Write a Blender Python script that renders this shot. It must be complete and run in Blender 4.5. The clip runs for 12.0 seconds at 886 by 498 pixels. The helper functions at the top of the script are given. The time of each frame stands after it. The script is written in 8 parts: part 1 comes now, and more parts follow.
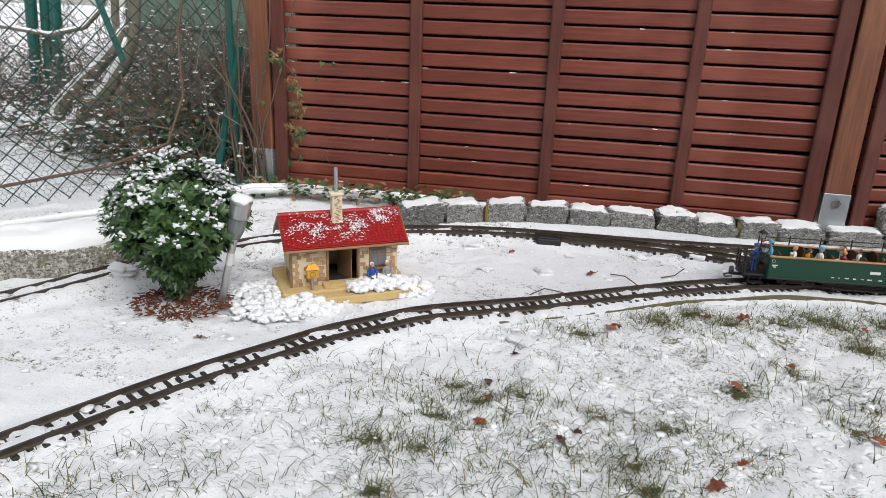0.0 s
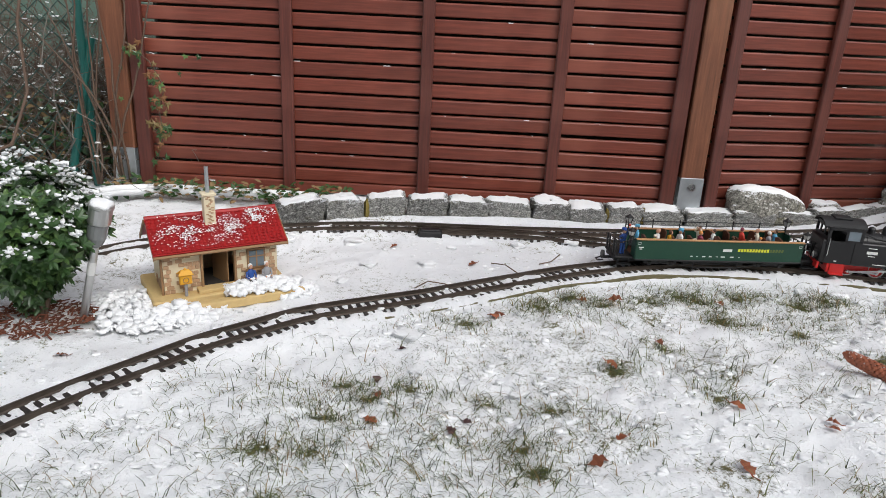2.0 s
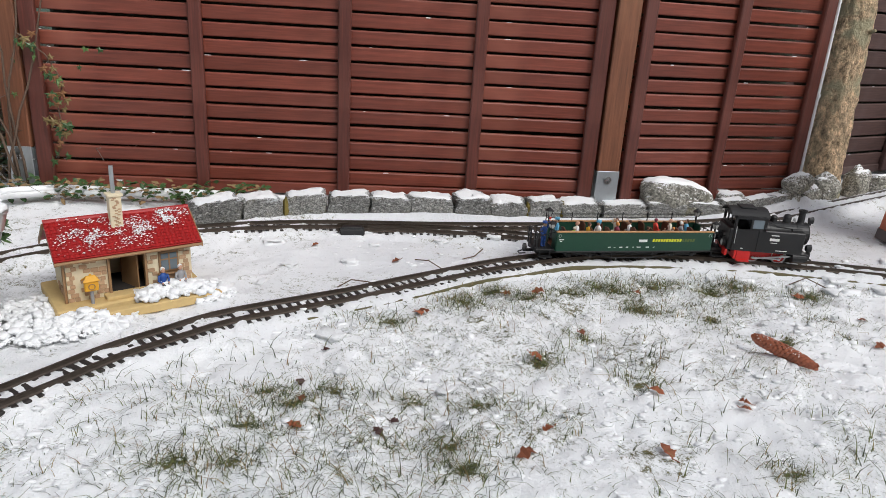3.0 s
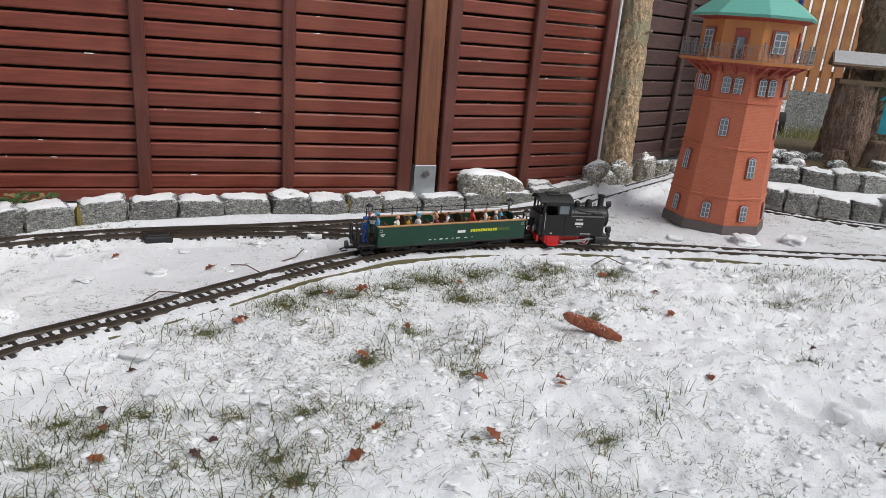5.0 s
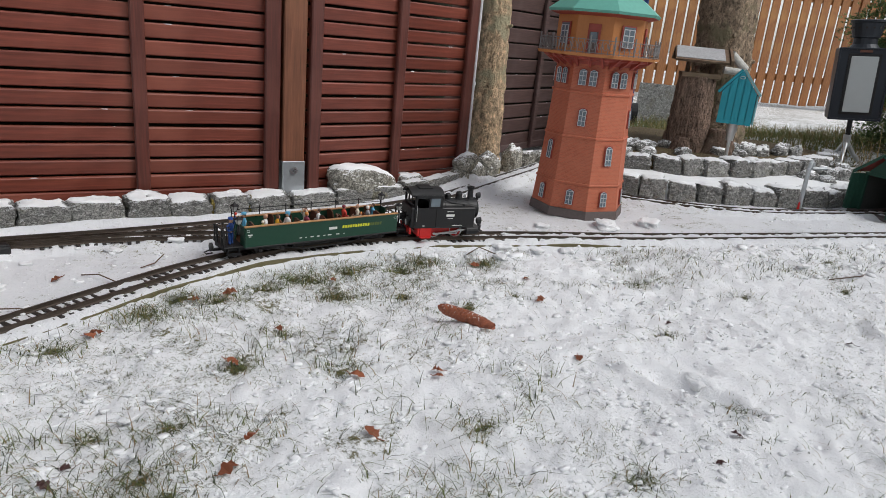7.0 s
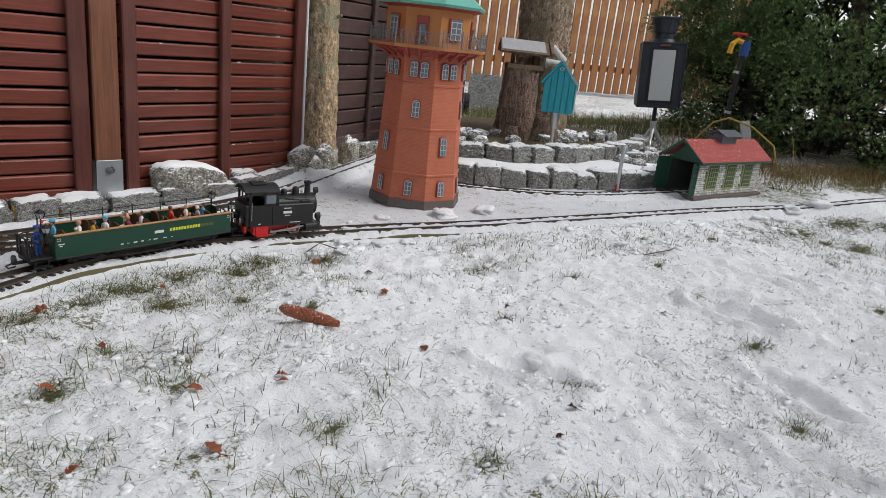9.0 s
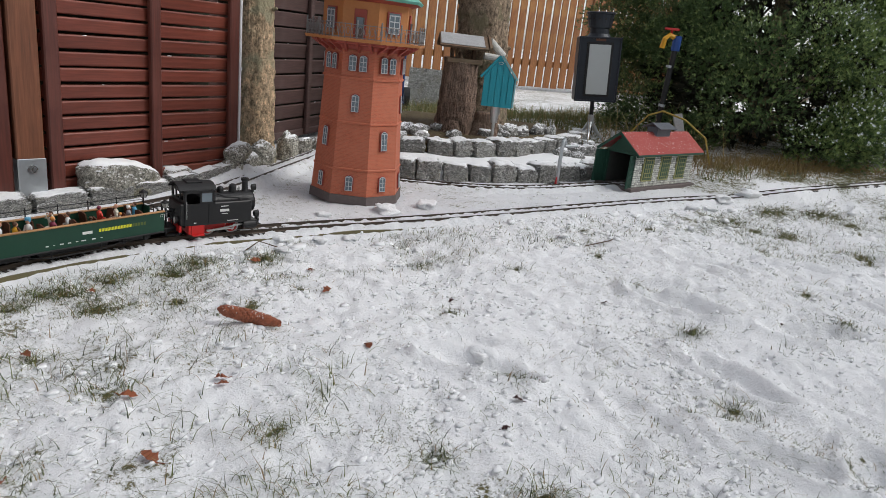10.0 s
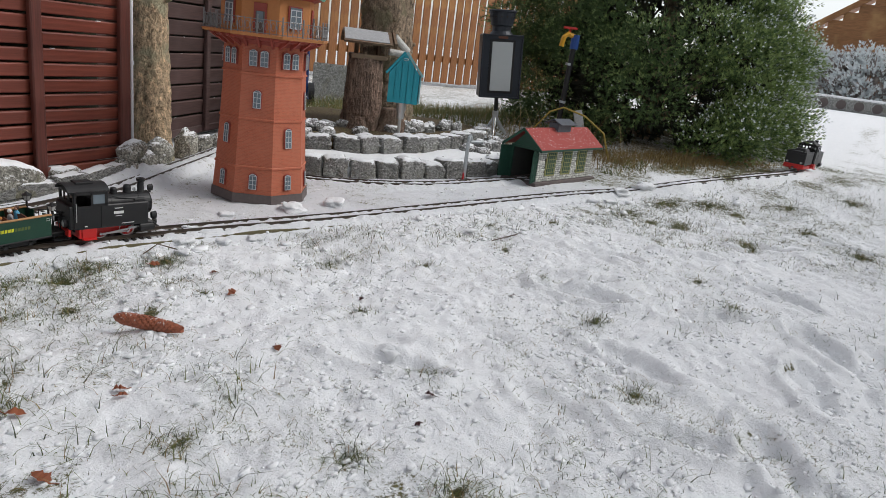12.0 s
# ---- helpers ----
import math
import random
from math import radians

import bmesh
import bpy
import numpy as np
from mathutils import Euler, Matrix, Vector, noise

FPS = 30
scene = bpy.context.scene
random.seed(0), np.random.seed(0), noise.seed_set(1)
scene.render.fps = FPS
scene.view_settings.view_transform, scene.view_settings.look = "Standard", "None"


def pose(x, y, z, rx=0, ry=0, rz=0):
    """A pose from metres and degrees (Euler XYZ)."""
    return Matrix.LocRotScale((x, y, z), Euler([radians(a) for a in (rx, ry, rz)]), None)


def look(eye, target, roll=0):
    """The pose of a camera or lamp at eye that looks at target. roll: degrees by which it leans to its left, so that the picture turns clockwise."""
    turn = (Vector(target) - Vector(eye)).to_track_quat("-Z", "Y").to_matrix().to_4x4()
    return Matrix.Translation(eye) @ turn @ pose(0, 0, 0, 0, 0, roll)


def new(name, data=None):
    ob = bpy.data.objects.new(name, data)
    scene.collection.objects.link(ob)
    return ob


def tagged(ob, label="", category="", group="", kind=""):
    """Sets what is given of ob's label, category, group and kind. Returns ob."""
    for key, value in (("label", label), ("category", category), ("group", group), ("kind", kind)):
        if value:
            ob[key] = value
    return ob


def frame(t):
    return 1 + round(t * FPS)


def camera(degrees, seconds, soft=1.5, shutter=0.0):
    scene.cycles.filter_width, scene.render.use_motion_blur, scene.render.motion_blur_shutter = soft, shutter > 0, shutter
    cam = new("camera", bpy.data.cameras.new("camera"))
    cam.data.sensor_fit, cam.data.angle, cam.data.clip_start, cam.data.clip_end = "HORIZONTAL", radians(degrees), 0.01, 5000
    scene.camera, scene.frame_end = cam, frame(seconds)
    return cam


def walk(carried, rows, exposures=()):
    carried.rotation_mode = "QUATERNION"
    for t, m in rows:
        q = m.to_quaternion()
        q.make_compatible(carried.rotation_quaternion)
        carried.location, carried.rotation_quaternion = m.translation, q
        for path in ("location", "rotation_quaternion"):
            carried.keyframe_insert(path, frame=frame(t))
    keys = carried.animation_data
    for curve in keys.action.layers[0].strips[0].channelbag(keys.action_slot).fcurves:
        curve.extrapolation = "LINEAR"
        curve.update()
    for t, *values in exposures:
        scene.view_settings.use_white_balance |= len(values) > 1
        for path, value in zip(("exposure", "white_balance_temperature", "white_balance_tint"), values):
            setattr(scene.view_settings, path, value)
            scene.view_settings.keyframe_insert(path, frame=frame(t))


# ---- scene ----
cam = camera(66.2, 12.0, soft=0.5)
PATH = [
    (0, (-0.775, -2.314, 0.623), (-1.157, -0.459, -0.02), 2.2),
    (0.5, (-0.78, -2.319, 0.628), (-1.128, -0.46, -0.02), 2.2),
    (1, (-0.782, -2.321, 0.633), (-1.053, -0.45, -0.02), 2.3),
    (1.5, (-0.778, -2.312, 0.627), (-0.921, -0.425, -0.021), 2.6),
    (2, (-0.776, -2.305, 0.626), (-0.815, -0.414, -0.023), 2.9),
    (2.5, (-0.773, -2.297, 0.623), (-0.704, -0.406, -0.025), 3.3),
    (3, (-0.774, -2.291, 0.622), (-0.589, -0.407, -0.026), 3.6),
    (4.8, (-0.763, -2.266, 0.6), (-0.13, -0.469, -0.008), 4.6),
    (5, (-0.752, -2.273, 0.616), (-0.079, -0.495, -0.005), 4.8),
    (5.5, (-0.747, -2.276, 0.618), (-0.002, -0.527, -0.002), 5.1),
    (6, (-0.744, -2.272, 0.617), (0.068, -0.55, 0.002), 5.2),
    (6.5, (-0.74, -2.267, 0.616), (0.148, -0.584, 0.002), 5.2),
    (7, (-0.735, -2.267, 0.616), (0.261, -0.642, 0.008), 5.4),
    (7.2, (-0.73, -2.273, 0.621), (0.296, -0.669, 0.009), 5.4),
    (8.8, (-0.739, -2.261, 0.63), (0.595, -0.896, 0.033), 6.5),
    (9, (-0.722, -2.26, 0.623), (0.635, -0.915, 0.032), 6.3),
    (9.5, (-0.716, -2.258, 0.621), (0.701, -0.975, 0.032), 6.4),
    (10, (-0.713, -2.256, 0.62), (0.756, -1.032, 0.033), 6.5),
    (10.5, (-0.71, -2.256, 0.619), (0.812, -1.096, 0.037), 6.6),
    (11, (-0.707, -2.257, 0.621), (0.888, -1.195, 0.05), 6.9),
    (11.5, (-0.71, -2.259, 0.624), (0.916, -1.242, 0.056), 7.2),
    (12, (-0.712, -2.259, 0.625), (0.915, -1.245, 0.056), 7.3),
]
walk(cam, [(t, look(eye, target, roll)) for t, eye, target, roll in PATH],
     exposures=[(0.0, 0.52), (3.0, 0.48), (6.0, 0.36), (7.2, 0.26), (9.0, 0.24), (12.0, 0.18)])

# ---------- world, light ----------
world = bpy.data.worlds.new("overcast_sky")
scene.world = world
world.use_nodes = True
wn, wl = world.node_tree.nodes, world.node_tree.links
sky = wn.new("ShaderNodeTexSky")
sky.sky_type = "NISHITA"
sky.sun_disc = False
sky.sun_elevation, sky.sun_rotation = radians(45), radians(143)
sky.air_density, sky.dust_density, sky.ozone_density = 1.0, 1.5, 1.0
grey = wn.new("ShaderNodeHueSaturation")
grey.inputs["Saturation"].default_value = 0.27
wl.new(sky.outputs[0], grey.inputs["Color"])
wl.new(grey.outputs[0], wn["Background"].inputs[0])
wn["Background"].inputs[1].default_value = 0.15
sun = new("sun", bpy.data.lights.new("sun", "SUN"))
sun.data.energy, sun.data.angle, sun.data.color = 1.35, radians(34), (1.0, 0.985, 0.96)
sun.matrix_world = look((3.0, -4.0, 5.0), (0, 0, 0))

# ---------- materials ----------
def nodes_of(name):
    m = bpy.data.materials.new(name)
    m.use_nodes = True
    return m, m.node_tree.nodes, m.node_tree.links


def ramp(nt, fac, stops):
    r = nt.nodes.new("ShaderNodeValToRGB")
    e = r.color_ramp.elements
    while len(e) < len(stops):
        e.new(0.5)
    for k, (pos, c) in zip(e, stops):
        k.position, k.color = pos, (*c, 1) if len(c) == 3 else c
    nt.links.new(fac, r.inputs[0])
    return r.outputs[0]


def noise_tex(nt, scale, detail=4, rough=0.55, stretch=None, coords="Object"):
    tc = nt.nodes.new("ShaderNodeTexCoord")
    n = nt.nodes.new("ShaderNodeTexNoise")
    n.inputs["Scale"].default_value, n.inputs["Detail"].default_value, n.inputs["Roughness"].default_value = scale, detail, rough
    out = tc.outputs[coords]
    if stretch:
        mp = nt.nodes.new("ShaderNodeMapping")
        mp.inputs["Scale"].default_value = stretch
        nt.links.new(out, mp.inputs[0])
        out = mp.outputs[0]
    nt.links.new(out, n.inputs["Vector"])
    return n.outputs["Fac"]


def mixc(nt, fac, a, b, mode="MIX"):
    x = nt.nodes.new("ShaderNodeMix")
    x.data_type, x.blend_type = "RGBA", mode
    for sock, v in ((x.inputs[0], fac), (x.inputs[6], a), (x.inputs[7], b)):
        if isinstance(v, (int, float)):
            sock.default_value = v
        elif isinstance(v, tuple):
            sock.default_value = (*v, 1)
        else:
            nt.links.new(v, sock)
    return x.outputs[2]


def bump(nt, height, strength, dist, bsdf):
    b = nt.nodes.new("ShaderNodeBump")
    b.inputs["Strength"].default_value, b.inputs["Distance"].default_value = strength, dist
    nt.links.new(height, b.inputs["Height"])
    nt.links.new(b.outputs[0], bsdf.inputs["Normal"])


def shade(c, k):
    return tuple(min(1, v * k) for v in c)


def plain(name, c, rough=0.6, metal=0.0, grain=60, big=6, amount=0.25, relief=0.15, depth=0.002, stretch=None, rand=0.0, spec=None):
    """A surface with a fine grain, broad blotches and a slight relief."""
    m, n, l = nodes_of(name)
    nt, b = m.node_tree, n["Principled BSDF"]
    f = noise_tex(nt, grain, 5, 0.6, stretch)
    g = noise_tex(nt, big, 3, 0.5, stretch)
    col = mixc(nt, f, shade(c, 1 - amount), shade(c, 1 + amount))
    col = mixc(nt, g, col, mixc(nt, 0.6, col, shade(c, 1 - amount * 0.9)))
    if rand:
        oi = n.new("ShaderNodeObjectInfo")
        hv = n.new("ShaderNodeHueSaturation")
        mr = n.new("ShaderNodeMapRange")
        mr.inputs[3].default_value, mr.inputs[4].default_value = 1 - rand, 1 + rand
        l.new(oi.outputs["Random"], mr.inputs[0])
        l.new(mr.outputs[0], hv.inputs["Value"])
        l.new(col, hv.inputs["Color"])
        col = hv.outputs[0]
    l.new(col, b.inputs["Base Color"])
    rr = n.new("ShaderNodeMapRange")
    rr.inputs[3].default_value, rr.inputs[4].default_value = max(0.02, rough - 0.1), min(1, rough + 0.1)
    l.new(g, rr.inputs[0])
    l.new(rr.outputs[0], b.inputs["Roughness"])
    b.inputs["Metallic"].default_value = metal
    if spec is not None:
        b.inputs["Specular IOR Level"].default_value = spec
    if relief:
        bump(nt, f, relief, depth, b)
    return m


def wood(name, c, axis=0, rough=0.5, rand=0.12, knots=True):
    """Stained timber with its grain along one axis of the object."""
    m, n, l = nodes_of(name)
    nt, b = m.node_tree, n["Principled BSDF"]
    st = [26, 26, 26]
    st[axis] = 1.3
    f = noise_tex(nt, 4.5, 7, 0.65, st)
    st2 = [90, 90, 90]
    st2[axis] = 3
    f2 = noise_tex(nt, 4, 4, 0.6, st2)
    big = noise_tex(nt, 3.0, 3, 0.5)
    col = ramp(nt, f, [(0.28, shade(c, 0.55)), (0.5, c), (0.72, shade(c, 1.5))])
    col = mixc(nt, f2, col, mixc(nt, 0.5, col, shade(c, 0.6)))
    col = mixc(nt, ramp(nt, big, [(0.5, (0, 0, 0)), (0.7, (1, 1, 1))]), col, shade((c[0], c[1] * 1.25, c[2] * 1.3), 1.35))
    oi = n.new("ShaderNodeObjectInfo")
    hv = n.new("ShaderNodeHueSaturation")
    mr = n.new("ShaderNodeMapRange")
    mr.inputs[3].default_value, mr.inputs[4].default_value = 1 - rand, 1 + rand
    l.new(oi.outputs["Random"], mr.inputs[0])
    l.new(mr.outputs[0], hv.inputs["Value"])
    l.new(col, hv.inputs["Color"])
    l.new(hv.outputs[0], b.inputs["Base Color"])
    b.inputs["Roughness"].default_value = rough
    bump(nt, f, 0.35, 0.001, b)
    return m


# ---------- mesh kit ----------
class Mesh:
    """Collects corners and faces of one part."""

    def __init__(self):
        self.v, self.f, self.mi = [], [], []

    def add(self, vs, fs, slot=0):
        o = len(self.v)
        self.v += [tuple(p) for p in vs]
        self.f += [tuple(i + o for i in q) for q in fs]
        self.mi += [slot] * len(fs)
        return self

    def box(self, c, s, bev=0.0, rot=None, slot=0, taper=1.0):
        hx, hy, hz = s[0] / 2, s[1] / 2, s[2] / 2
        m = rot if rot is not None else Matrix.Identity(3)
        c = Vector(c)
        if bev <= 0:
            vs = [Vector((x * hx * (taper if z > 0 else 1), y * hy * (taper if z > 0 else 1), z * hz)) for z in (-1, 1) for y in (-1, 1) for x in (-1, 1)]
            fs = [(0, 2, 3, 1), (4, 5, 7, 6), (0, 1, 5, 4), (2, 6, 7, 3), (0, 4, 6, 2), (1, 3, 7, 5)]
        else:
            bev = min(bev, hx * 0.9, hy * 0.9, hz * 0.9)
            vs, idx = [], {}
            for sx in (-1, 1):
                for sy in (-1, 1):
                    for sz in (-1, 1):
                        k = taper if sz > 0 else 1
                        for a in range(3):
                            p = [sx * (hx - (bev if a != 0 else 0)) * k, sy * (hy - (bev if a != 1 else 0)) * k, sz * (hz - (bev if a != 2 else 0))]
                            idx[(sx, sy, sz, a)] = len(vs)
                            vs.append(Vector(p))
            fs = []
            for a in range(3):
                o1, o2 = [i for i in range(3) if i != a]
                for sgn in (-1, 1):
                    q = []
                    for s1, s2 in ((-1, -1), (1, -1), (1, 1), (-1, 1)):
                        k = [0, 0, 0]
                        k[a], k[o1], k[o2] = sgn, s1, s2
                        q.append(idx[(*k, a)])
                    flip = (sgn > 0) == (a == 1)
                    fs.append(tuple(reversed(q)) if flip else tuple(q))
            for a in range(3):
                o1, o2 = [i for i in range(3) if i != a]
                for s1 in (-1, 1):
                    for s2 in (-1, 1):
                        k0, k1 = [0, 0, 0], [0, 0, 0]
                        k0[a], k1[a] = -1, 1
                        k0[o1] = k1[o1] = s1
                        k0[o2] = k1[o2] = s2
                        fs.append((idx[(*k0, o1)], idx[(*k1, o1)], idx[(*k1, o2)], idx[(*k0, o2)]))
            for sx in (-1, 1):
                for sy in (-1, 1):
                    for sz in (-1, 1):
                        fs.append(tuple(idx[(sx, sy, sz, a)] for a in range(3)))
        return self.add([m @ p + c for p in vs], fs, slot)

    def rings(self, rings, caps=True, closed=False, slot=0):
        """Skins a list of equal rings of points."""
        n = len(rings[0])
        vs = [p for r in rings for p in r]
        fs = []
        k = len(rings)
        for i in range(k if closed else k - 1):
            j = (i + 1) % k
            for a in range(n):
                b = (a + 1) % n
                fs.append((i * n + a, i * n + b, j * n + b, j * n + a))
        if caps and not closed:
            fs.append(tuple(reversed(range(n))))
            fs.append(tuple((k - 1) * n + a for a in range(n)))
        return self.add(vs, fs, slot)

    def cyl(self, p0, p1, r0, r1=None, n=10, slot=0, caps=True):
        return self.tube([p0, p1], [r0, r0 if r1 is None else r1], n, slot, caps)

    def tube(self, pts, r, n=8, slot=0, caps=True, closed=False):
        pts = [Vector(p) for p in pts]
        rs = r if isinstance(r, (list, tuple)) else [r] * len(pts)
        up, rings = None, []
        for i, p in enumerate(pts):
            if closed:
                d = (pts[(i + 1) % len(pts)] - pts[i - 1]).normalized()
            else:
                d = (pts[min(i + 1, len(pts) - 1)] - pts[max(i - 1, 0)]).normalized()
            if up is None:
                up = d.orthogonal().normalized()
            up = (up - d * up.dot(d))
            up = up.normalized() if up.length > 1e-6 else d.orthogonal().normalized()
            w = d.cross(up)
            rings.append([p + rs[i] * (math.cos(2 * math.pi * k / n) * up + math.sin(2 * math.pi * k / n) * w) for k in range(n)])
        return self.rings(rings, caps, closed, slot)

    def lathe(self, c, prof, n=14, axis=(0, 0, 1), slot=0):
        """prof: pairs of height and radius along the axis."""
        q = Vector((0, 0, 1)).rotation_difference(Vector(axis)).to_matrix()
        c = Vector(c)
        return self.rings([[c + q @ Vector((r * math.cos(2 * math.pi * k / n), r * math.sin(2 * math.pi * k / n), h)) for k in range(n)] for h, r in prof], slot=slot)

    def ball(self, c, r, n=8, m=6, squash=(1, 1, 1), slot=0, lump=0.0, seed=0):
        c = Vector(c)
        rr = random.Random(seed)
        rings = []
        for i in range(1, m):
            a = math.pi * i / m
            rings.append([c + Vector((squash[0] * r * math.sin(a) * math.cos(2 * math.pi * k / n), squash[1] * r * math.sin(a) * math.sin(2 * math.pi * k / n), -squash[2] * r * math.cos(a))) * (1 + lump * (rr.random() - 0.5)) - c * lump * 0 for k in range(n)])
        if lump:
            rings = [[c + (p - c) * (1 + lump * (rr.random() - 0.5)) for p in [q for q in ring]] for ring in rings]
        return self.rings(rings, True, False, slot)

    def slab(self, outline, z0, z1, slot=0):
        """Extrudes an outline of x, y pairs (anticlockwise) from z0 to z1."""
        n = len(outline)
        vs = [(x, y, z0) for x, y in outline] + [(x, y, z1) for x, y in outline]
        fs = [tuple(reversed(range(n))), tuple(range(n, 2 * n))] + [(i, (i + 1) % n, (i + 1) % n + n, i + n) for i in range(n)]
        return self.add(vs, fs, slot)

    def sheet(self, outline3, thick, slot=0):
        """A flat polygon in space given a thickness along its normal."""
        ps = [Vector(p) for p in outline3]
        nrm = (ps[1] - ps[0]).cross(ps[2] - ps[0]).normalized() * thick
        n = len(ps)
        return self.add(ps + [p + nrm for p in ps], [tuple(reversed(range(n))), tuple(range(n, 2 * n))] + [(i, (i + 1) % n, (i + 1) % n + n, i + n) for i in range(n)], slot)

    def moved(self, m):
        self.v = [tuple(m @ Vector(p)) for p in self.v]
        return self

    def data(self, name, mats, smooth=False):
        me = bpy.data.meshes.new(name)
        me.from_pydata(self.v, [], self.f)
        for mt in (mats if isinstance(mats, (list, tuple)) else [mats]):
            me.materials.append(mt)
        if len(me.materials) > 1:
            me.polygons.foreach_set("material_index", self.mi)
        if smooth:
            me.shade_smooth()
        me.update()
        return me


def thing(name, label="", category="", group="", m=None, kind=""):
    ob = new(name)
    ob.empty_display_size = 0.02
    if m is not None:
        ob.matrix_basis = m
    return tagged(ob, label, category, group, kind)


def part(name, mesh, mat, parent=None, label="", m=None, smooth=False):
    me = mesh if isinstance(mesh, bpy.types.Mesh) else mesh.data(name, mat, smooth)
    ob = new(name, me)
    if parent is not None:
        ob.parent = parent
    if m is not None:
        ob.matrix_basis = m
    if label:
        ob["label"] = label
    return ob


def solo(name, mesh, mat, label, category, group="", kind="", m=None, smooth=False):
    return tagged(part(name, mesh, mat, None, "", m, smooth), label, category, group, kind)


def rz(a):
    return Matrix.Rotation(a, 3, "Z")


def smooth_path(pts, step):
    """Catmull-Rom through the points, resampled at even steps; gives points and headings."""
    P = [np.array(p, float) for p in pts]
    P = [2 * P[0] - P[1]] + P + [2 * P[-1] - P[-2]]
    out = []
    for i in range(1, len(P) - 2):
        for u in np.linspace(0, 1, 24, endpoint=False):
            a, b, c, d = P[i - 1:i + 3]
            out.append(0.5 * (2 * b + (c - a) * u + (2 * a - 5 * b + 4 * c - d) * u * u + (3 * b - a - 3 * c + d) * u ** 3))
    out.append(P[-2])
    out = np.array(out)
    s = np.concatenate([[0], np.cumsum(np.linalg.norm(np.diff(out, axis=0), axis=1))])
    k = np.arange(0, s[-1], step)
    xy = np.stack([np.interp(k, s, out[:, i]) for i in range(2)], 1)
    h = np.arctan2(np.gradient(xy[:, 1]), np.gradient(xy[:, 0]))
    return xy, h


def hash2(i, j, seed):
    x = np.sin(i * 127.1 + j * 311.7 + seed * 74.7) * 43758.5453
    return x - np.floor(x)


def vnoise(x, y, seed=0):
    """Smooth value noise on arrays, 0 to 1."""
    i, j = np.floor(x), np.floor(y)
    u, v = x - i, y - j
    u, v = u * u * (3 - 2 * u), v * v * (3 - 2 * v)
    a, b, c, d = hash2(i, j, seed), hash2(i + 1, j, seed), hash2(i, j + 1, seed), hash2(i + 1, j + 1, seed)
    return (a * (1 - u) + b * u) * (1 - v) + (c * (1 - u) + d * u) * v


def snow_cap(cx, cy, z, sx, sy, h, seed, n=14, ang=0.0):
    """A soft uneven blanket of snow that lies on something."""
    rr = random.Random(seed)
    M = Mesh()
    wob = [1 + 0.22 * (rr.random() - 0.5) for _ in range(n)]
    rings = []
    for q, hh in ((0.98, -0.4), (1.0, 0.2), (0.95, 0.7), (0.75, 1.0), (0.25, 1.08)):
        r = []
        for k in range(n):
            a = 2 * math.pi * k / n
            ca, sa = math.cos(a), math.sin(a)
            e = 1 / max(1e-6, (abs(ca) ** 5 + abs(sa) ** 5) ** (1 / 5))
            x, y = sx * q * e * ca * wob[k], sy * q * e * sa * wob[k]
            r.append((cx + x * math.cos(ang) - y * math.sin(ang), cy + x * math.sin(ang) + y * math.cos(ang), z + h * hh * (1 + 0.2 * (rr.random() - 0.5))))
        rings.append(r)
    return M.rings(rings)


def snow_shell(src, depth, seed, cut=0.45, freq=9.0, inset=0.004):
    """Snow that lies on the upward faces of a closed form, thinning out raggedly over its edges."""
    V = [Vector(p) for p in src.v]
    N = [Vector((0, 0, 0)) for _ in V]
    for q in src.f:
        a, b, c = V[q[0]], V[q[1]], V[q[2]]
        fn = (b - a).cross(c - a)
        if len(q) > 3:
            fn += (c - a).cross(V[q[3]] - a)
        for i in q:
            N[i] += fn
    mid = sum(V, Vector((0, 0, 0))) / len(V)
    sign = 1 if sum(n.dot(v - mid) for n, v in zip(N, V)) > 0 else -1
    off = Vector((seed * 1.37, seed * 0.71, seed * 0.29))
    out = []
    for v, n in zip(V, N):
        n = n.normalized() * sign
        u = min(1.0, max(0.0, (n.z + 0.22 * noise.noise(v * freq + off) - cut) / 0.3))
        s = u * u * (3 - 2 * u)
        bump_ = 1 + 0.35 * noise.noise(v * freq * 1.7 + off)
        out.append(v + Vector((0, 0, depth * s * bump_)) + n * (depth * 0.25 * s - inset * (1 - s)))
    return Mesh().add(out, src.f)

# ---------- the materials of the place ----------
FENCE = wood("red_brown_stained_timber", (0.19, 0.047, 0.029), 0, 0.42, 0.14)
FENCE_V = wood("red_brown_stained_upright", (0.11, 0.03, 0.021), 2, 0.45, 0.1)
POST = wood("brown_stained_post", (0.19, 0.07, 0.034), 2, 0.55, 0.08)
OLD_FENCE = wood("grey_brown_weathered_timber", (0.085, 0.045, 0.04), 0, 0.7, 0.15)
PICKET = wood("orange_brown_pickets", (0.25, 0.095, 0.025), 2, 0.6, 0.12)
ZINC = plain("galvanised_steel", (0.5, 0.53, 0.55), 0.42, 0.75, 40, 9, 0.2, 0.05)
BLACK = plain("black_plastic", (0.011, 0.011, 0.012), 0.48, 0, 120, 10, 0.3, 0.05)
BLACKM = plain("matt_black_paint", (0.014, 0.014, 0.015), 0.66, 0, 150, 12, 0.3, 0.08)
TRACKM = plain("dark_brown_sleeper_plastic", (0.03, 0.024, 0.021), 0.6, 0, 90, 8, 0.4, 0.2)
RAILM = plain("dull_brass_rail", (0.085, 0.066, 0.052), 0.45, 0.6, 120, 6, 0.35, 0.1)
RED = plain("red_paint", (0.55, 0.02, 0.018), 0.4, 0, 90, 8, 0.15, 0.03)
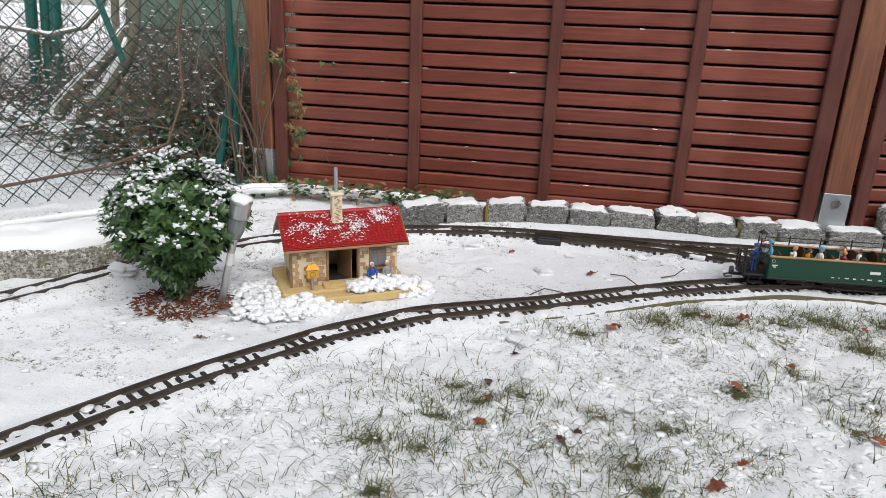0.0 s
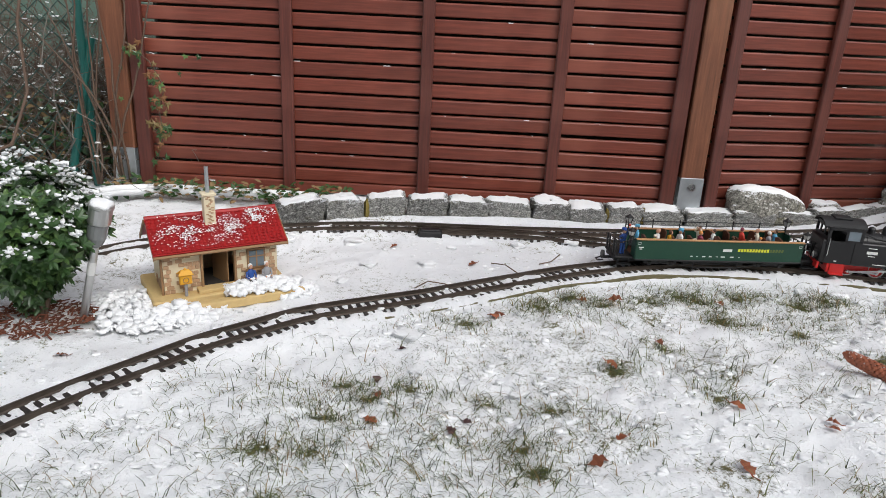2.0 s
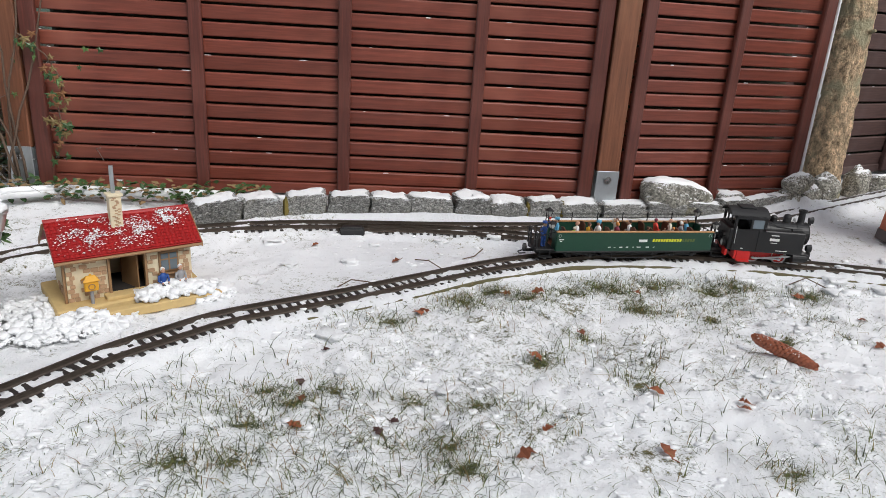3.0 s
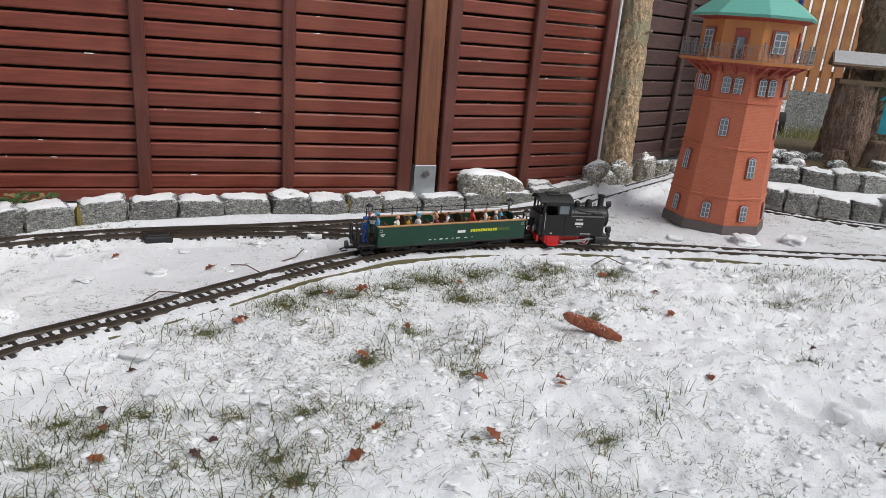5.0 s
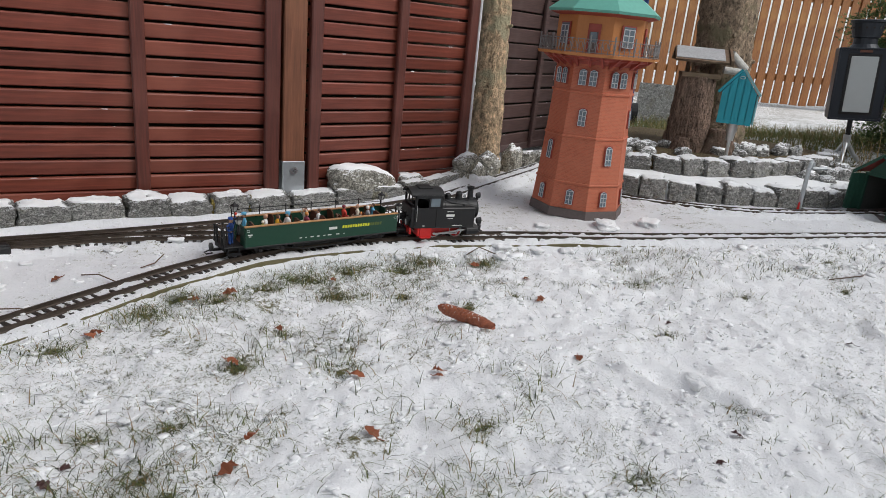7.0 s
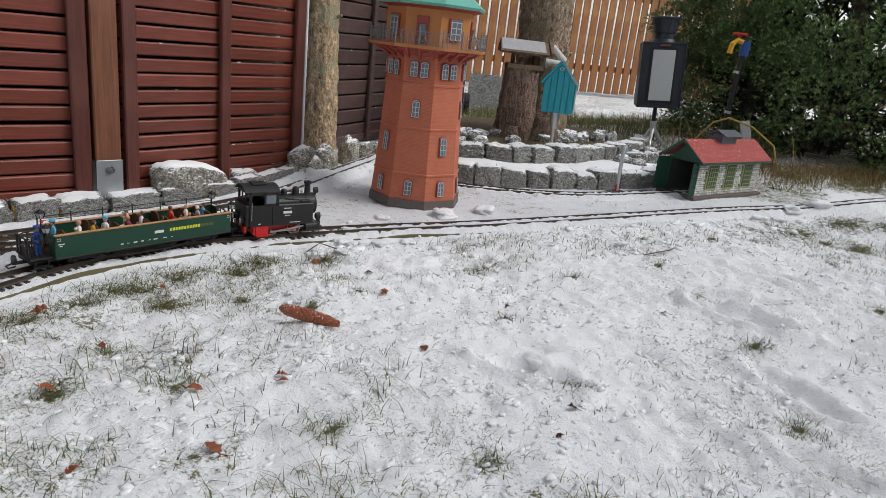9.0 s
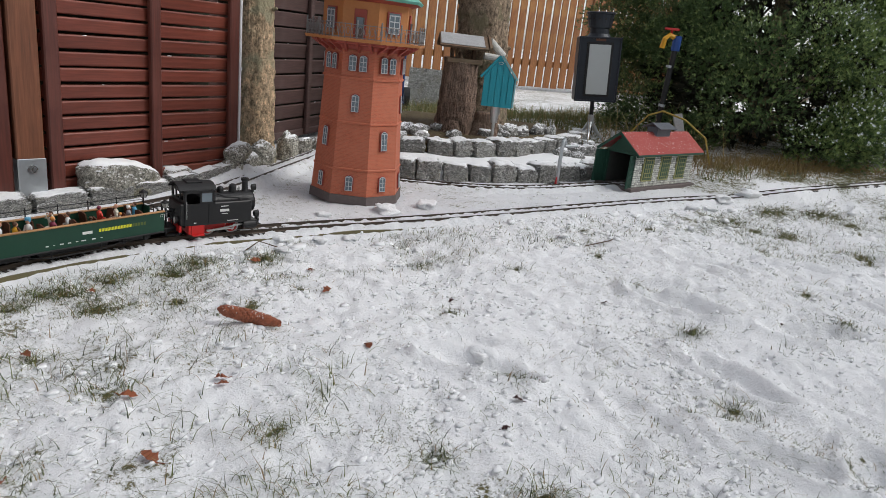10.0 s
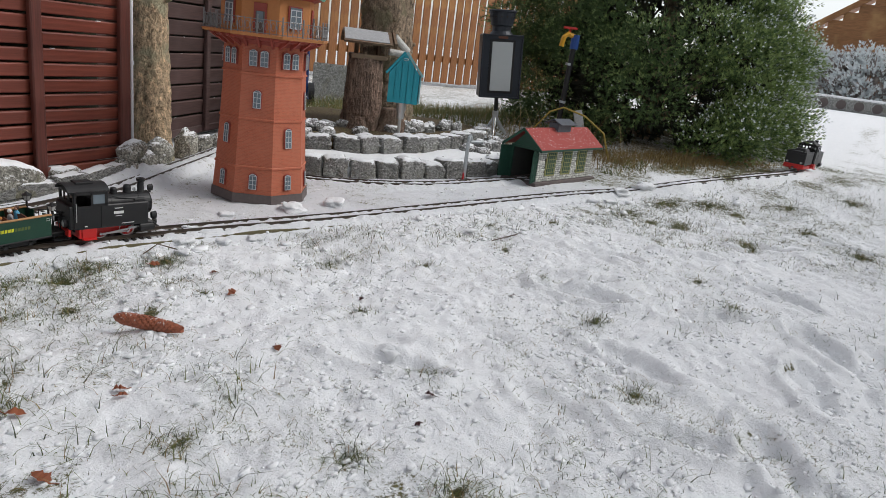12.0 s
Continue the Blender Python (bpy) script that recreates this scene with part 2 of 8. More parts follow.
STEEL = plain("bright_steel", (0.6, 0.6, 0.6), 0.3, 1.0, 90, 8, 0.12, 0.02)
GREEN = plain("dark_green_paint", (0.011, 0.055, 0.033), 0.42, 0, 60, 5, 0.22, 0.04)
OAK = wood("varnished_light_wood", (0.42, 0.22, 0.09), 0, 0.5, 0.06)
BENCH = wood("brown_bench_wood", (0.12, 0.045, 0.025), 0, 0.5, 0.1)
IRON = plain("rough_black_iron", (0.02, 0.02, 0.02), 0.55, 0.3, 80, 9, 0.3, 0.1)


def granite_material(name, base, moss, k=1.0):
    m, n, l = nodes_of(name)
    nt, b = m.node_tree, n["Principled BSDF"]
    spec = noise_tex(nt, 330 * k, 3, 0.75)
    sp2 = noise_tex(nt, 110 * k, 6, 0.75)
    big = noise_tex(nt, 22 * k, 5, 0.65)
    col = ramp(nt, spec, [(0.36, shade(base, 0.2)), (0.48, base), (0.62, shade(base, 1.7))])
    col = mixc(nt, ramp(nt, sp2, [(0.36, (1, 1, 1)), (0.52, (0, 0, 0))]), col, shade(base, 0.38))
    col = mixc(nt, ramp(nt, big, [(0.54, (0, 0, 0)), (0.7, (0.8, 0.8, 0.8))]), col, moss)
    oi = n.new("ShaderNodeObjectInfo")
    hv = n.new("ShaderNodeHueSaturation")
    mr = n.new("ShaderNodeMapRange")
    mr.inputs[3].default_value, mr.inputs[4].default_value = 0.78, 1.22
    l.new(oi.outputs["Random"], mr.inputs[0])
    l.new(mr.outputs[0], hv.inputs["Value"])
    l.new(col, hv.inputs["Color"])
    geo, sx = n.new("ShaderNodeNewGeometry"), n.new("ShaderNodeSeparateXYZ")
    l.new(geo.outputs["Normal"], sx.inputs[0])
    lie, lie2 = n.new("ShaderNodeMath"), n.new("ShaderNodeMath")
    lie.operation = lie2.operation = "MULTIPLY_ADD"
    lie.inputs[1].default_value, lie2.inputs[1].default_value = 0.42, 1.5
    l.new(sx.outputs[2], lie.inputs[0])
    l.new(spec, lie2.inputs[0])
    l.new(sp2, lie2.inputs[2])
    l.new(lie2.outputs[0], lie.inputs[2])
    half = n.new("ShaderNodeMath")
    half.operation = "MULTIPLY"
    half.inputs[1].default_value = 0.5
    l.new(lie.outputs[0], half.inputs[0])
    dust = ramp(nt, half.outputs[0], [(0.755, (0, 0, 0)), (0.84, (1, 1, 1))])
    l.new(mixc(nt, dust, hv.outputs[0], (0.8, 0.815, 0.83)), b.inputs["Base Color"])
    b.inputs["Roughness"].default_value = 0.85
    bump(nt, sp2, 1.0, 0.009 / k ** 0.5, b)
    return m


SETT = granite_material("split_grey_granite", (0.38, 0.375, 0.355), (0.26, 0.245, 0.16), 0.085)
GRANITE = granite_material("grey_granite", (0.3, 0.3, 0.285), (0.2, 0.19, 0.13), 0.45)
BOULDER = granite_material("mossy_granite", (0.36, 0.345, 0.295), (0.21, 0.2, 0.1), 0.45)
MOSS = plain("yellow_green_moss", (0.26, 0.2, 0.05), 0.95, 0, 90, 20, 0.5, 0.6, 0.004)


def snow_material(name):
    m, n, l = nodes_of(name)
    nt, b = m.node_tree, n["Principled BSDF"]
    f = noise_tex(nt, 180, 4, 0.7)
    g = noise_tex(nt, 25, 5, 0.6)
    col = mixc(nt, g, (0.86, 0.875, 0.89), (0.93, 0.935, 0.94))
    l.new(col, b.inputs["Base Color"])
    b.inputs["Roughness"].default_value = 0.75
    b.inputs["Specular IOR Level"].default_value = 0.25
    add = n.new("ShaderNodeMath")
    add.operation = "ADD"
    l.new(f, add.inputs[0])
    l.new(g, add.inputs[1])
    bump(nt, add.outputs[0], 0.55, 0.004, b)
    return m


SNOW = snow_material("fresh_snow")


def litter_material():
    """Leaf litter and soil under patchy thin snow."""
    m, n, l = nodes_of("snowy_leaf_litter")
    nt, b = m.node_tree, n["Principled BSDF"]
    f = noise_tex(nt, 90, 5, 0.75)
    g = noise_tex(nt, 14, 5, 0.65)
    soil = ramp(nt, f, [(0.35, (0.035, 0.028, 0.016)), (0.5, (0.13, 0.085, 0.045)), (0.66, (0.2, 0.19, 0.07))])
    add = n.new("ShaderNodeMath")
    add.operation = "ADD"
    l.new(f, add.inputs[0])
    l.new(g, add.inputs[1])
    mask = ramp(nt, add.outputs[0], [(1.02, (0, 0, 0)), (1.1, (1, 1, 1))])
    l.new(mixc(nt, mask, soil, (0.84, 0.85, 0.87)), b.inputs["Base Color"])
    b.inputs["Roughness"].default_value = 0.85
    bump(nt, add.outputs[0], 0.8, 0.012, b)
    return m


def lawn_snow_material():
    """Thin snow on lawn: first a grey dusting over the turf, then turf and soil, come through where the snow is thin."""
    m, n, l = nodes_of("snow_on_lawn")
    nt, b = m.node_tree, n["Principled BSDF"]
    f = noise_tex(nt, 210, 5, 0.7)
    g = noise_tex(nt, 62, 5, 0.65)
    h = noise_tex(nt, 17, 5, 0.6)

    def calc(op, a, c, k=None):
        q = n.new("ShaderNodeMath")
        q.operation = op
        for sock, v in zip(q.inputs, (a, c) if k is None else (a, c, k)):
            if isinstance(v, (int, float)):
                sock.default_value = v
            else:
                l.new(v, sock)
        return q.outputs[0]

    snow = mixc(nt, h, (0.84, 0.855, 0.875), (0.94, 0.945, 0.95))
    soil = mixc(nt, ramp(nt, f, [(0.4, (0, 0, 0)), (0.6, (1, 1, 1))]), (0.035, 0.045, 0.016), (0.17, 0.15, 0.065))
    od, at = n.new("ShaderNodeAttribute"), n.new("ShaderNodeAttribute")
    od.attribute_name, at.attribute_name = "old", "thin"
    snow = mixc(nt, od.outputs["Fac"], snow, mixc(nt, g, (0.58, 0.595, 0.62), (0.8, 0.81, 0.83)))
    v = calc("ADD", calc("MULTIPLY", f, 1.5), calc("MULTIPLY_ADD", g, 1.35, calc("MULTIPLY", h, 0.9)))
    bare = calc("ADD", calc("ADD", v, -1.875), calc("MULTIPLY", at.outputs["Fac"], 0.5))
    dust = ramp(nt, bare, [(0.5, (0, 0, 0)), (0.86, (1, 1, 1))])
    turf = ramp(nt, bare, [(0.68, (0, 0, 0)), (0.9, (1, 1, 1))])
    col = mixc(nt, dust, snow, (0.6, 0.615, 0.6))
    l.new(mixc(nt, turf, col, soil), b.inputs["Base Color"])
    b.inputs["Roughness"].default_value = 0.8
    b.inputs["Specular IOR Level"].default_value = 0.22
    bump(nt, calc("SUBTRACT", calc("MULTIPLY_ADD", f, 0.6, calc("MULTIPLY_ADD", g, 1.0, h)), calc("MULTIPLY", turf, 0.25)), 0.75, 0.007, b)
    return m


LAWN = lawn_snow_material()
LITTER = litter_material()
GLASS = plain("dark_window_glass", (0.16, 0.2, 0.23), 0.12, 0, 30, 5, 0.2, 0.0)

# ---------- ground ----------
REAR = [(-2.35, -1.95), (-2.12, -1.45), (-1.95, -1.165), (-1.86, -0.98), (-1.72, -0.76), (-1.5, -0.55), (-1.25, -0.42), (-0.975, -0.352), (-0.58, -0.325), (-0.25, -0.29), (0.045, -0.247), (0.24, -0.208), (0.465, -0.142), (0.6, -0.085), (0.825, 0.045), (1.05, 0.18), (1.3, 0.325), (1.7, 0.56), (2.3, 0.8)]
FRONT = [(-1.62, -1.75), (-1.43, -1.42), (-1.31, -1.25), (-1.244, -1.16), (-1.168, -1.084), (-1.08, -1.004), (-0.93, -0.92), (-0.833, -0.868), (-0.733, -0.805), (-0.617, -0.735), (-0.481, -0.655), (-0.33, -0.588), (-0.204, -0.55), (-0.063, -0.527), (0.088, -0.524), (0.248, -0.545), (0.42, -0.58), (0.63, -0.63), (1.01, -0.735), (1.55, -0.855), (2.3, -1.02), (2.75, -1.15), (3.2, -1.31), (3.72, -1.59), (4.0, -1.72), (4.25, -1.785), (4.5, -1.785)]
BRANCH = [(-0.9, -0.37), (-0.6, -0.36), (-0.346, -0.4), (-0.19, -0.44), (-0.035, -0.475), (0.115, -0.51), (0.26, -0.545)]
LOOP = [(1.3, -0.02), (1.34, -0.16), (1.43, -0.29), (1.55, -0.395), (1.7, -0.5), (1.9, -0.585), (2.27, -0.665), (2.6, -0.75)]

KERB = [(-1.3, -0.385), (-1.078, -0.262), (-0.95, -0.225), (-0.73, -0.205), (-0.466, -0.17), (-0.257, -0.142), (-0.123, -0.118), (0.06, -0.1), (0.25, -0.09), (0.385, -0.075), (0.5, -0.045), (0.6, -0.008), (0.735, 0.055), (0.84, 0.115)]
# where shoes have trodden: x, y, heading
SHOES = [(1.2, -1.97, 130), (0.5, -2.09, 92), (0.56, -2.22, 25), (0.95, -2.24, 20), (1.24, -2.24, 40), (0.76, -1.9, 70), (1.84, -1.78, 116), (1.08, -1.64, 100), (0.32, -1.52, 110), (1.6, -2.1, 60), (2.3, -1.95, 120), (2.7, -2.2, 60)]
# spots of moss and grass: x, y, spread, blades, blade length
TUFTS = [(x, y, 0.034, 170, 0.032) for x, y in ((-0.96, -1.24), (-0.84, -1.26), (-0.98, -1.35), (-1.06, -1.45), (-0.98, -1.44), (-0.6, -1.31), (-0.66, -1.41), (-0.64, -1.47), (-0.71, -1.27), (-0.91, -1.29), (-0.34, -1.03), (-0.29, -1.22), (-0.46, -1.14), (-0.75, -0.97), (-1.02, -1.56), (-0.15, -1.485), (0.01, -1.69), (0.05, -1.86), (0.32, -1.62), (0.93, -1.73), (0.6, -1.95), (1.3, -2.0))]
TUFTS += [(x, y, 0.048, 300, 0.036) for x, y in ((-0.49, -0.78), (-0.42, -0.82), (-0.3, -0.765), (-0.22, -0.71), (-0.17, -0.73), (-0.05, -0.69), (0.09, -0.715), (0.17, -0.69), (0.34, -0.74), (-0.15, -0.845), (-0.58, -0.86))]
TUFTS += [(x, y, 0.036, 90, 0.03) for x, y in ((0.01, -0.885), (-0.25, -1.15), (0.12, -1.02), (0.27, -1.0), (0.9, -1.2), (1.25, -1.28), (1.73, -1.23), (1.45, -1.1), (1.1, -1.5), (1.9, -1.6), (2.2, -1.9), (1.5, -1.85), (0.5, -1.3), (0.7, -1.0))]
TUFTS += [(2.3, -1.45, 0.08, 200, 0.035), (2.9, -1.7, 0.1, 240, 0.035)]
TUFTS += [(x, y, 0.11, 520, 0.04) for x, y in ((3.60, -2.16), (2.55, -2.27), (3.26, -1.89), (2.31, -1.86), (2.95, -1.54), (4.89, -1.90), (2.37, -1.56), (3.55, -1.51), (2.81, -2.04), (2.36, -1.33), (2.79, -1.36))]


def smoothstep(u):
    u = np.clip(u, 0, 1)
    return u * u * (3 - 2 * u)


def rise(x, y):
    """The garden climbs a little towards the conifer."""
    return 0.11 * smoothstep((x - 2.7) / 1.5) * smoothstep((1.6 - y) / 1.2)


def kerb_lift(x):
    return np.interp(x, (0.1, 0.4, 0.6, 0.8), (0.0, 0.018, 0.028, 0.032))


def front_y(x):
    fx, fy = zip(*FRONT)
    return np.interp(x, fx, fy)


def build_ground():
    def axis(lo, hi, step, far):
        a = list(np.arange(lo, hi, step))
        up, dn, s = [], [], step
        p = a[-1]
        while p < far:
            s *= 1.09
            p += s
            up.append(p)
        p, s = a[0], step
        while p > -far:
            s *= 1.12
            p -= s
            dn.append(p)
        return np.array(dn[::-1] + a + up)
    xs, ys = axis(-2.2, 3.0, 0.0112, 400), axis(-2.35, 0.3, 0.0112, 400)
    X, Y = np.meshgrid(xs, ys)
    lawn = 1 / (1 + np.exp(np.clip(-(front_y(X) - 0.09 - Y) / 0.03, -50, 50)))
    near = np.exp(-(np.maximum(0, np.hypot(X - 0.3, Y + 1.0) - 3.5) / 3.0) ** 2)
    Z = 0.007 * (vnoise(X * 7, Y * 7, 1) - 0.5) + 0.004 * (vnoise(X * 23, Y * 23, 2) - 0.5) + lawn * 0.009 * (vnoise(X * 17, Y * 17, 3) - 0.5) + lawn * 0.012 * (vnoise(X * 38, Y * 38, 4) - 0.5) + (0.3 + 0.7 * lawn) * 0.006 * (vnoise(X * 75, Y * 75, 6) - 0.5)
    Z += (1 - lawn) * (0.3 + 0.7 * smoothstep((-0.8 - X) / 0.4)) * (0.012 * (vnoise(X * 14, Y * 14, 45) - 0.5) + 0.008 * (vnoise(X * 33, Y * 33, 46) - 0.5))
    Z += lawn * 0.014 * (vnoise(X * 10, Y * 10, 7) - 0.5) * (1 - 0.4 * smoothstep((X - 0.3) / 0.6))
    Z += 0.03 * (vnoise(X * 1.3, Y * 1.3, 5) - 0.5) + lawn * 0.016 * (vnoise(X * 4.3, Y * 4.3, 13) - 0.5)
    Z *= near
    Z += rise(X, Y)
    far = np.clip((X - 5.8) / 5.5, 0, 1)
    Z += 0.31 * far * far * (3 - 2 * far) * np.clip((1.2 - Y) / 2.0, 0, 1)
    # shoe prints pressed into the lawn's snow, with a crumbled rim on one side
    crease = np.zeros(X.shape)
    rr = random.Random(5)
    shoes = [(x, y, math.radians(a), 1.0) for x, y, a in SHOES]
    for k in range(13):
        shoes.append((rr.uniform(0.4, 4.2), rr.uniform(-2.6, -1.5), rr.uniform(0, math.pi), rr.uniform(0.35, 0.8)))
    for fx, fy, a, deep in shoes:
        sel = (np.abs(X - fx) < 0.3) & (np.abs(Y - fy) < 0.3)
        px, py = X[sel] - fx, Y[sel] - fy
        wob = 0.25 * (vnoise(X[sel] * 30, Y[sel] * 30, 9) - 0.5)
        dx, dy = px * math.cos(a) + py * math.sin(a), -px * math.sin(a) + py * math.cos(a)
        q = np.sqrt((dx / 0.125) ** 2 + (dy / 0.046) ** 2) + wob
        tread = 0.0022 * np.sin(dx * 420) * (q < 0.9)
        Z[sel] += deep * (-0.025 * np.exp(-q ** 8) + 0.014 * np.exp(-((q - 1.35) / 0.25) ** 2) * (0.4 + 0.6 * (dy > 0)) + tread)
        crease[sel] = np.maximum(crease[sel], deep * np.exp(-((q - 0.92) / 0.13) ** 2) * (dy > 0.004) * vnoise(X[sel] * 22, Y[sel] * 22, 10) * 2.7)
    # bank behind the kerb, under the fence
    for name, pts, w in (("rear", REAR, 0.05), ("front", FRONT, 0.05), ("loop", LOOP, 0.05), ("branch", BRANCH, 0.05)):
        xy, _ = smooth_path(pts, 0.02)
        sel = (X > -2.4) & (X < 5.0) & (Y > -2.3) & (Y < 1.0)
        d = np.full(X.shape, 9.0)
        P = np.stack([X[sel], Y[sel]], 1)
        dd = np.full(len(P), 9.0)
        for i in range(0, len(xy), 2):
            dd = np.minimum(dd, np.hypot(P[:, 0] - xy[i, 0], P[:, 1] - xy[i, 1]))
        d[sel] = dd
        k = np.clip((0.075 - d) / 0.03, 0, 1)
        Z = Z * (1 - k) + k * (rise(X, Y) + 0.0135 + 0.0065 * smoothstep((X - 0.3) / 0.5) + 0.006 * smoothstep((-1.45 - X) / 0.2) + 0.011 * (vnoise(X * 62, Y * 62, 8) - 0.5))
    # snow banked against the kerb's foot
    kx, ky = zip(*KERB)
    kd = np.interp(X, kx, ky) - Y
    Z += kerb_lift(X) * np.clip((0.035 - kd) / 0.03, 0, 1) * np.clip((0.3 - np.abs(kd)) / 0.05, 0, 1) * np.clip((1.0 - X) / 0.2, 0, 1)
    Z += 0.013 * np.exp(-((kd - 0.005) / 0.03) ** 2) * (X > -1.2) * (X < 0.85)
    thin = lawn * np.clip(0.35 + 1.1 * vnoise(X * 3.1, Y * 3.1, 11) * vnoise(X * 9, Y * 9, 12) * 1.6, 0, 1.25)
    yard = (1 - lawn) * np.clip(0.5 + 0.75 * vnoise(X * 5, Y * 5, 17), 0, 1.1) * (np.abs(X) < 3) * (Y > -1.4)
    thin *= 1 - 0.42 * smoothstep((X - 0.0) / 0.6) * smoothstep((2.6 - X) / 0.8) * (Y < -0.8 - 0.1 * X)
    thin = np.maximum(thin, crease)
    thin = np.where(Y > 0.35, 0.15, np.maximum(thin, yard))
    thin = np.where((X > 2.9) & (Y > -0.9) & (Y < 3), 0.9 * vnoise(X * 2.5, Y * 2.5, 14) + 0.75, thin)
    bank = smoothstep((1.75 - np.hypot(X - 4.9, Y + 0.5)) / 0.25) * (1.15 + 1.1 * vnoise(X * 6, Y * 6, 41))
    bank = np.maximum(bank, smoothstep((0.3 - np.hypot((X - 3.15) * 0.7, Y + 0.93)) / 0.1) * 1.5)
    thin = np.where((X > 2.6) & (Y > front_y(X) + 0.07), np.maximum(thin, bank), thin)
    belt = lawn * smoothstep((0.75 - (front_y(X) - Y)) / 0.4) * smoothstep((X - 0.6) / 0.8) * (X < 6)
    thin = thin + 0.75 * belt * vnoise(X * 5, Y * 5, 43)
    for tx, ty, ts, tc, th in TUFTS:
        sel = (np.abs(X - tx) < 0.25) & (np.abs(Y - ty) < 0.25)
        ex = np.exp(-(((X - tx) / (ts * 0.85)) ** 2 + ((Y - ty) / (ts * 0.55)) ** 2))
        thin = np.where(sel, np.maximum(thin, 2.15 * ex), thin)
    thin = np.where((X > 1.5) & (Y > 0.3), 1.05 + 0.6 * vnoise(X * 3, Y * 3, 19), thin)
    old = (1 - lawn) * (0.65 + 0.35 * vnoise(X * 4, Y * 4, 23)) * (np.abs(X) < 3.2) * smoothstep((X + 1.25) / 0.7)
    ny, nx = X.shape
    V = np.stack([X, Y, Z], -1).reshape(-1, 3)
    i = np.arange(ny * nx).reshape(ny, nx)
    F = np.stack([i[:-1, :-1], i[:-1, 1:], i[1:, 1:], i[1:, :-1]], -1).reshape(-1, 4)
    me = bpy.data.meshes.new("ground")
    me.vertices.add(len(V))
    me.vertices.foreach_set("co", V.ravel())
    me.loops.add(F.size)
    me.loops.foreach_set("vertex_index", F.ravel().astype(np.int32))
    me.polygons.add(len(F))
    me.polygons.foreach_set("loop_start", np.arange(0, F.size, 4, dtype=np.int32))
    me.update(calc_edges=True)
    a = me.attributes.new("thin", "FLOAT", "POINT")
    a.data.foreach_set("value", thin.ravel().astype(np.float32))
    a = me.attributes.new("old", "FLOAT", "POINT")
    a.data.foreach_set("value", old.ravel().astype(np.float32))
    me.materials.append(LAWN)
    me.shade_smooth()
    ob = new("ground", me)
    tagged(ob, "snow-covered garden lawn with grass showing through", "ground", kind="structure")
    return xs, ys, Z


GX, GY, GZ = build_ground()


def gz(x, y):
    i = min(len(GX) - 2, max(0, int(np.searchsorted(GX, x)) - 1))
    j = min(len(GY) - 2, max(0, int(np.searchsorted(GY, y)) - 1))
    return float(GZ[j, i])


def gz_many(x, y):
    """Heights of the ground at many places."""
    i = np.clip(np.searchsorted(GX, x) - 1, 0, len(GX) - 2)
    j = np.clip(np.searchsorted(GY, y) - 1, 0, len(GY) - 2)
    u, v = (x - GX[i]) / (GX[i + 1] - GX[i]), (y - GY[j]) / (GY[j + 1] - GY[j])
    return (GZ[j, i] * (1 - u) + GZ[j, i + 1] * u) * (1 - v) + (GZ[j + 1, i] * (1 - u) + GZ[j + 1, i + 1] * u) * v


# ---------- slatted privacy fence ----------
SLAT = 0.0509


def fence_post(x, y, shoe_z=0.03, label="brown stained wooden fence post in a galvanised shoe"):
    t = thing("fence_post", label, "fence post", "fence posts", pose(x, y, 0))
    part("post", Mesh().box((0, 0, 0.94), (0.076, 0.076, 1.59), 0.004), POST, t)
    sh = part("post_shoe", Mesh().box((0, -0.041, 0.085), (0.078, 0.004, 0.13), 0.0015).box((0, 0.041, 0.085), (0.078, 0.004, 0.13), 0.0015).box((0, 0, 0.035), (0.07, 0.078, 0.006)).cyl((0, 0, -0.2), (0, 0, 0.035), 0.012), ZINC, t, "galvanised steel shoe")
    part("bolt", Mesh().cyl((0, -0.043, 0.118), (0, -0.0455, 0.118), 0.0135, n=16).cyl((0, -0.0455, 0.118), (0, -0.052, 0.118), 0.0085, n=6), STEEL, sh)
    return t


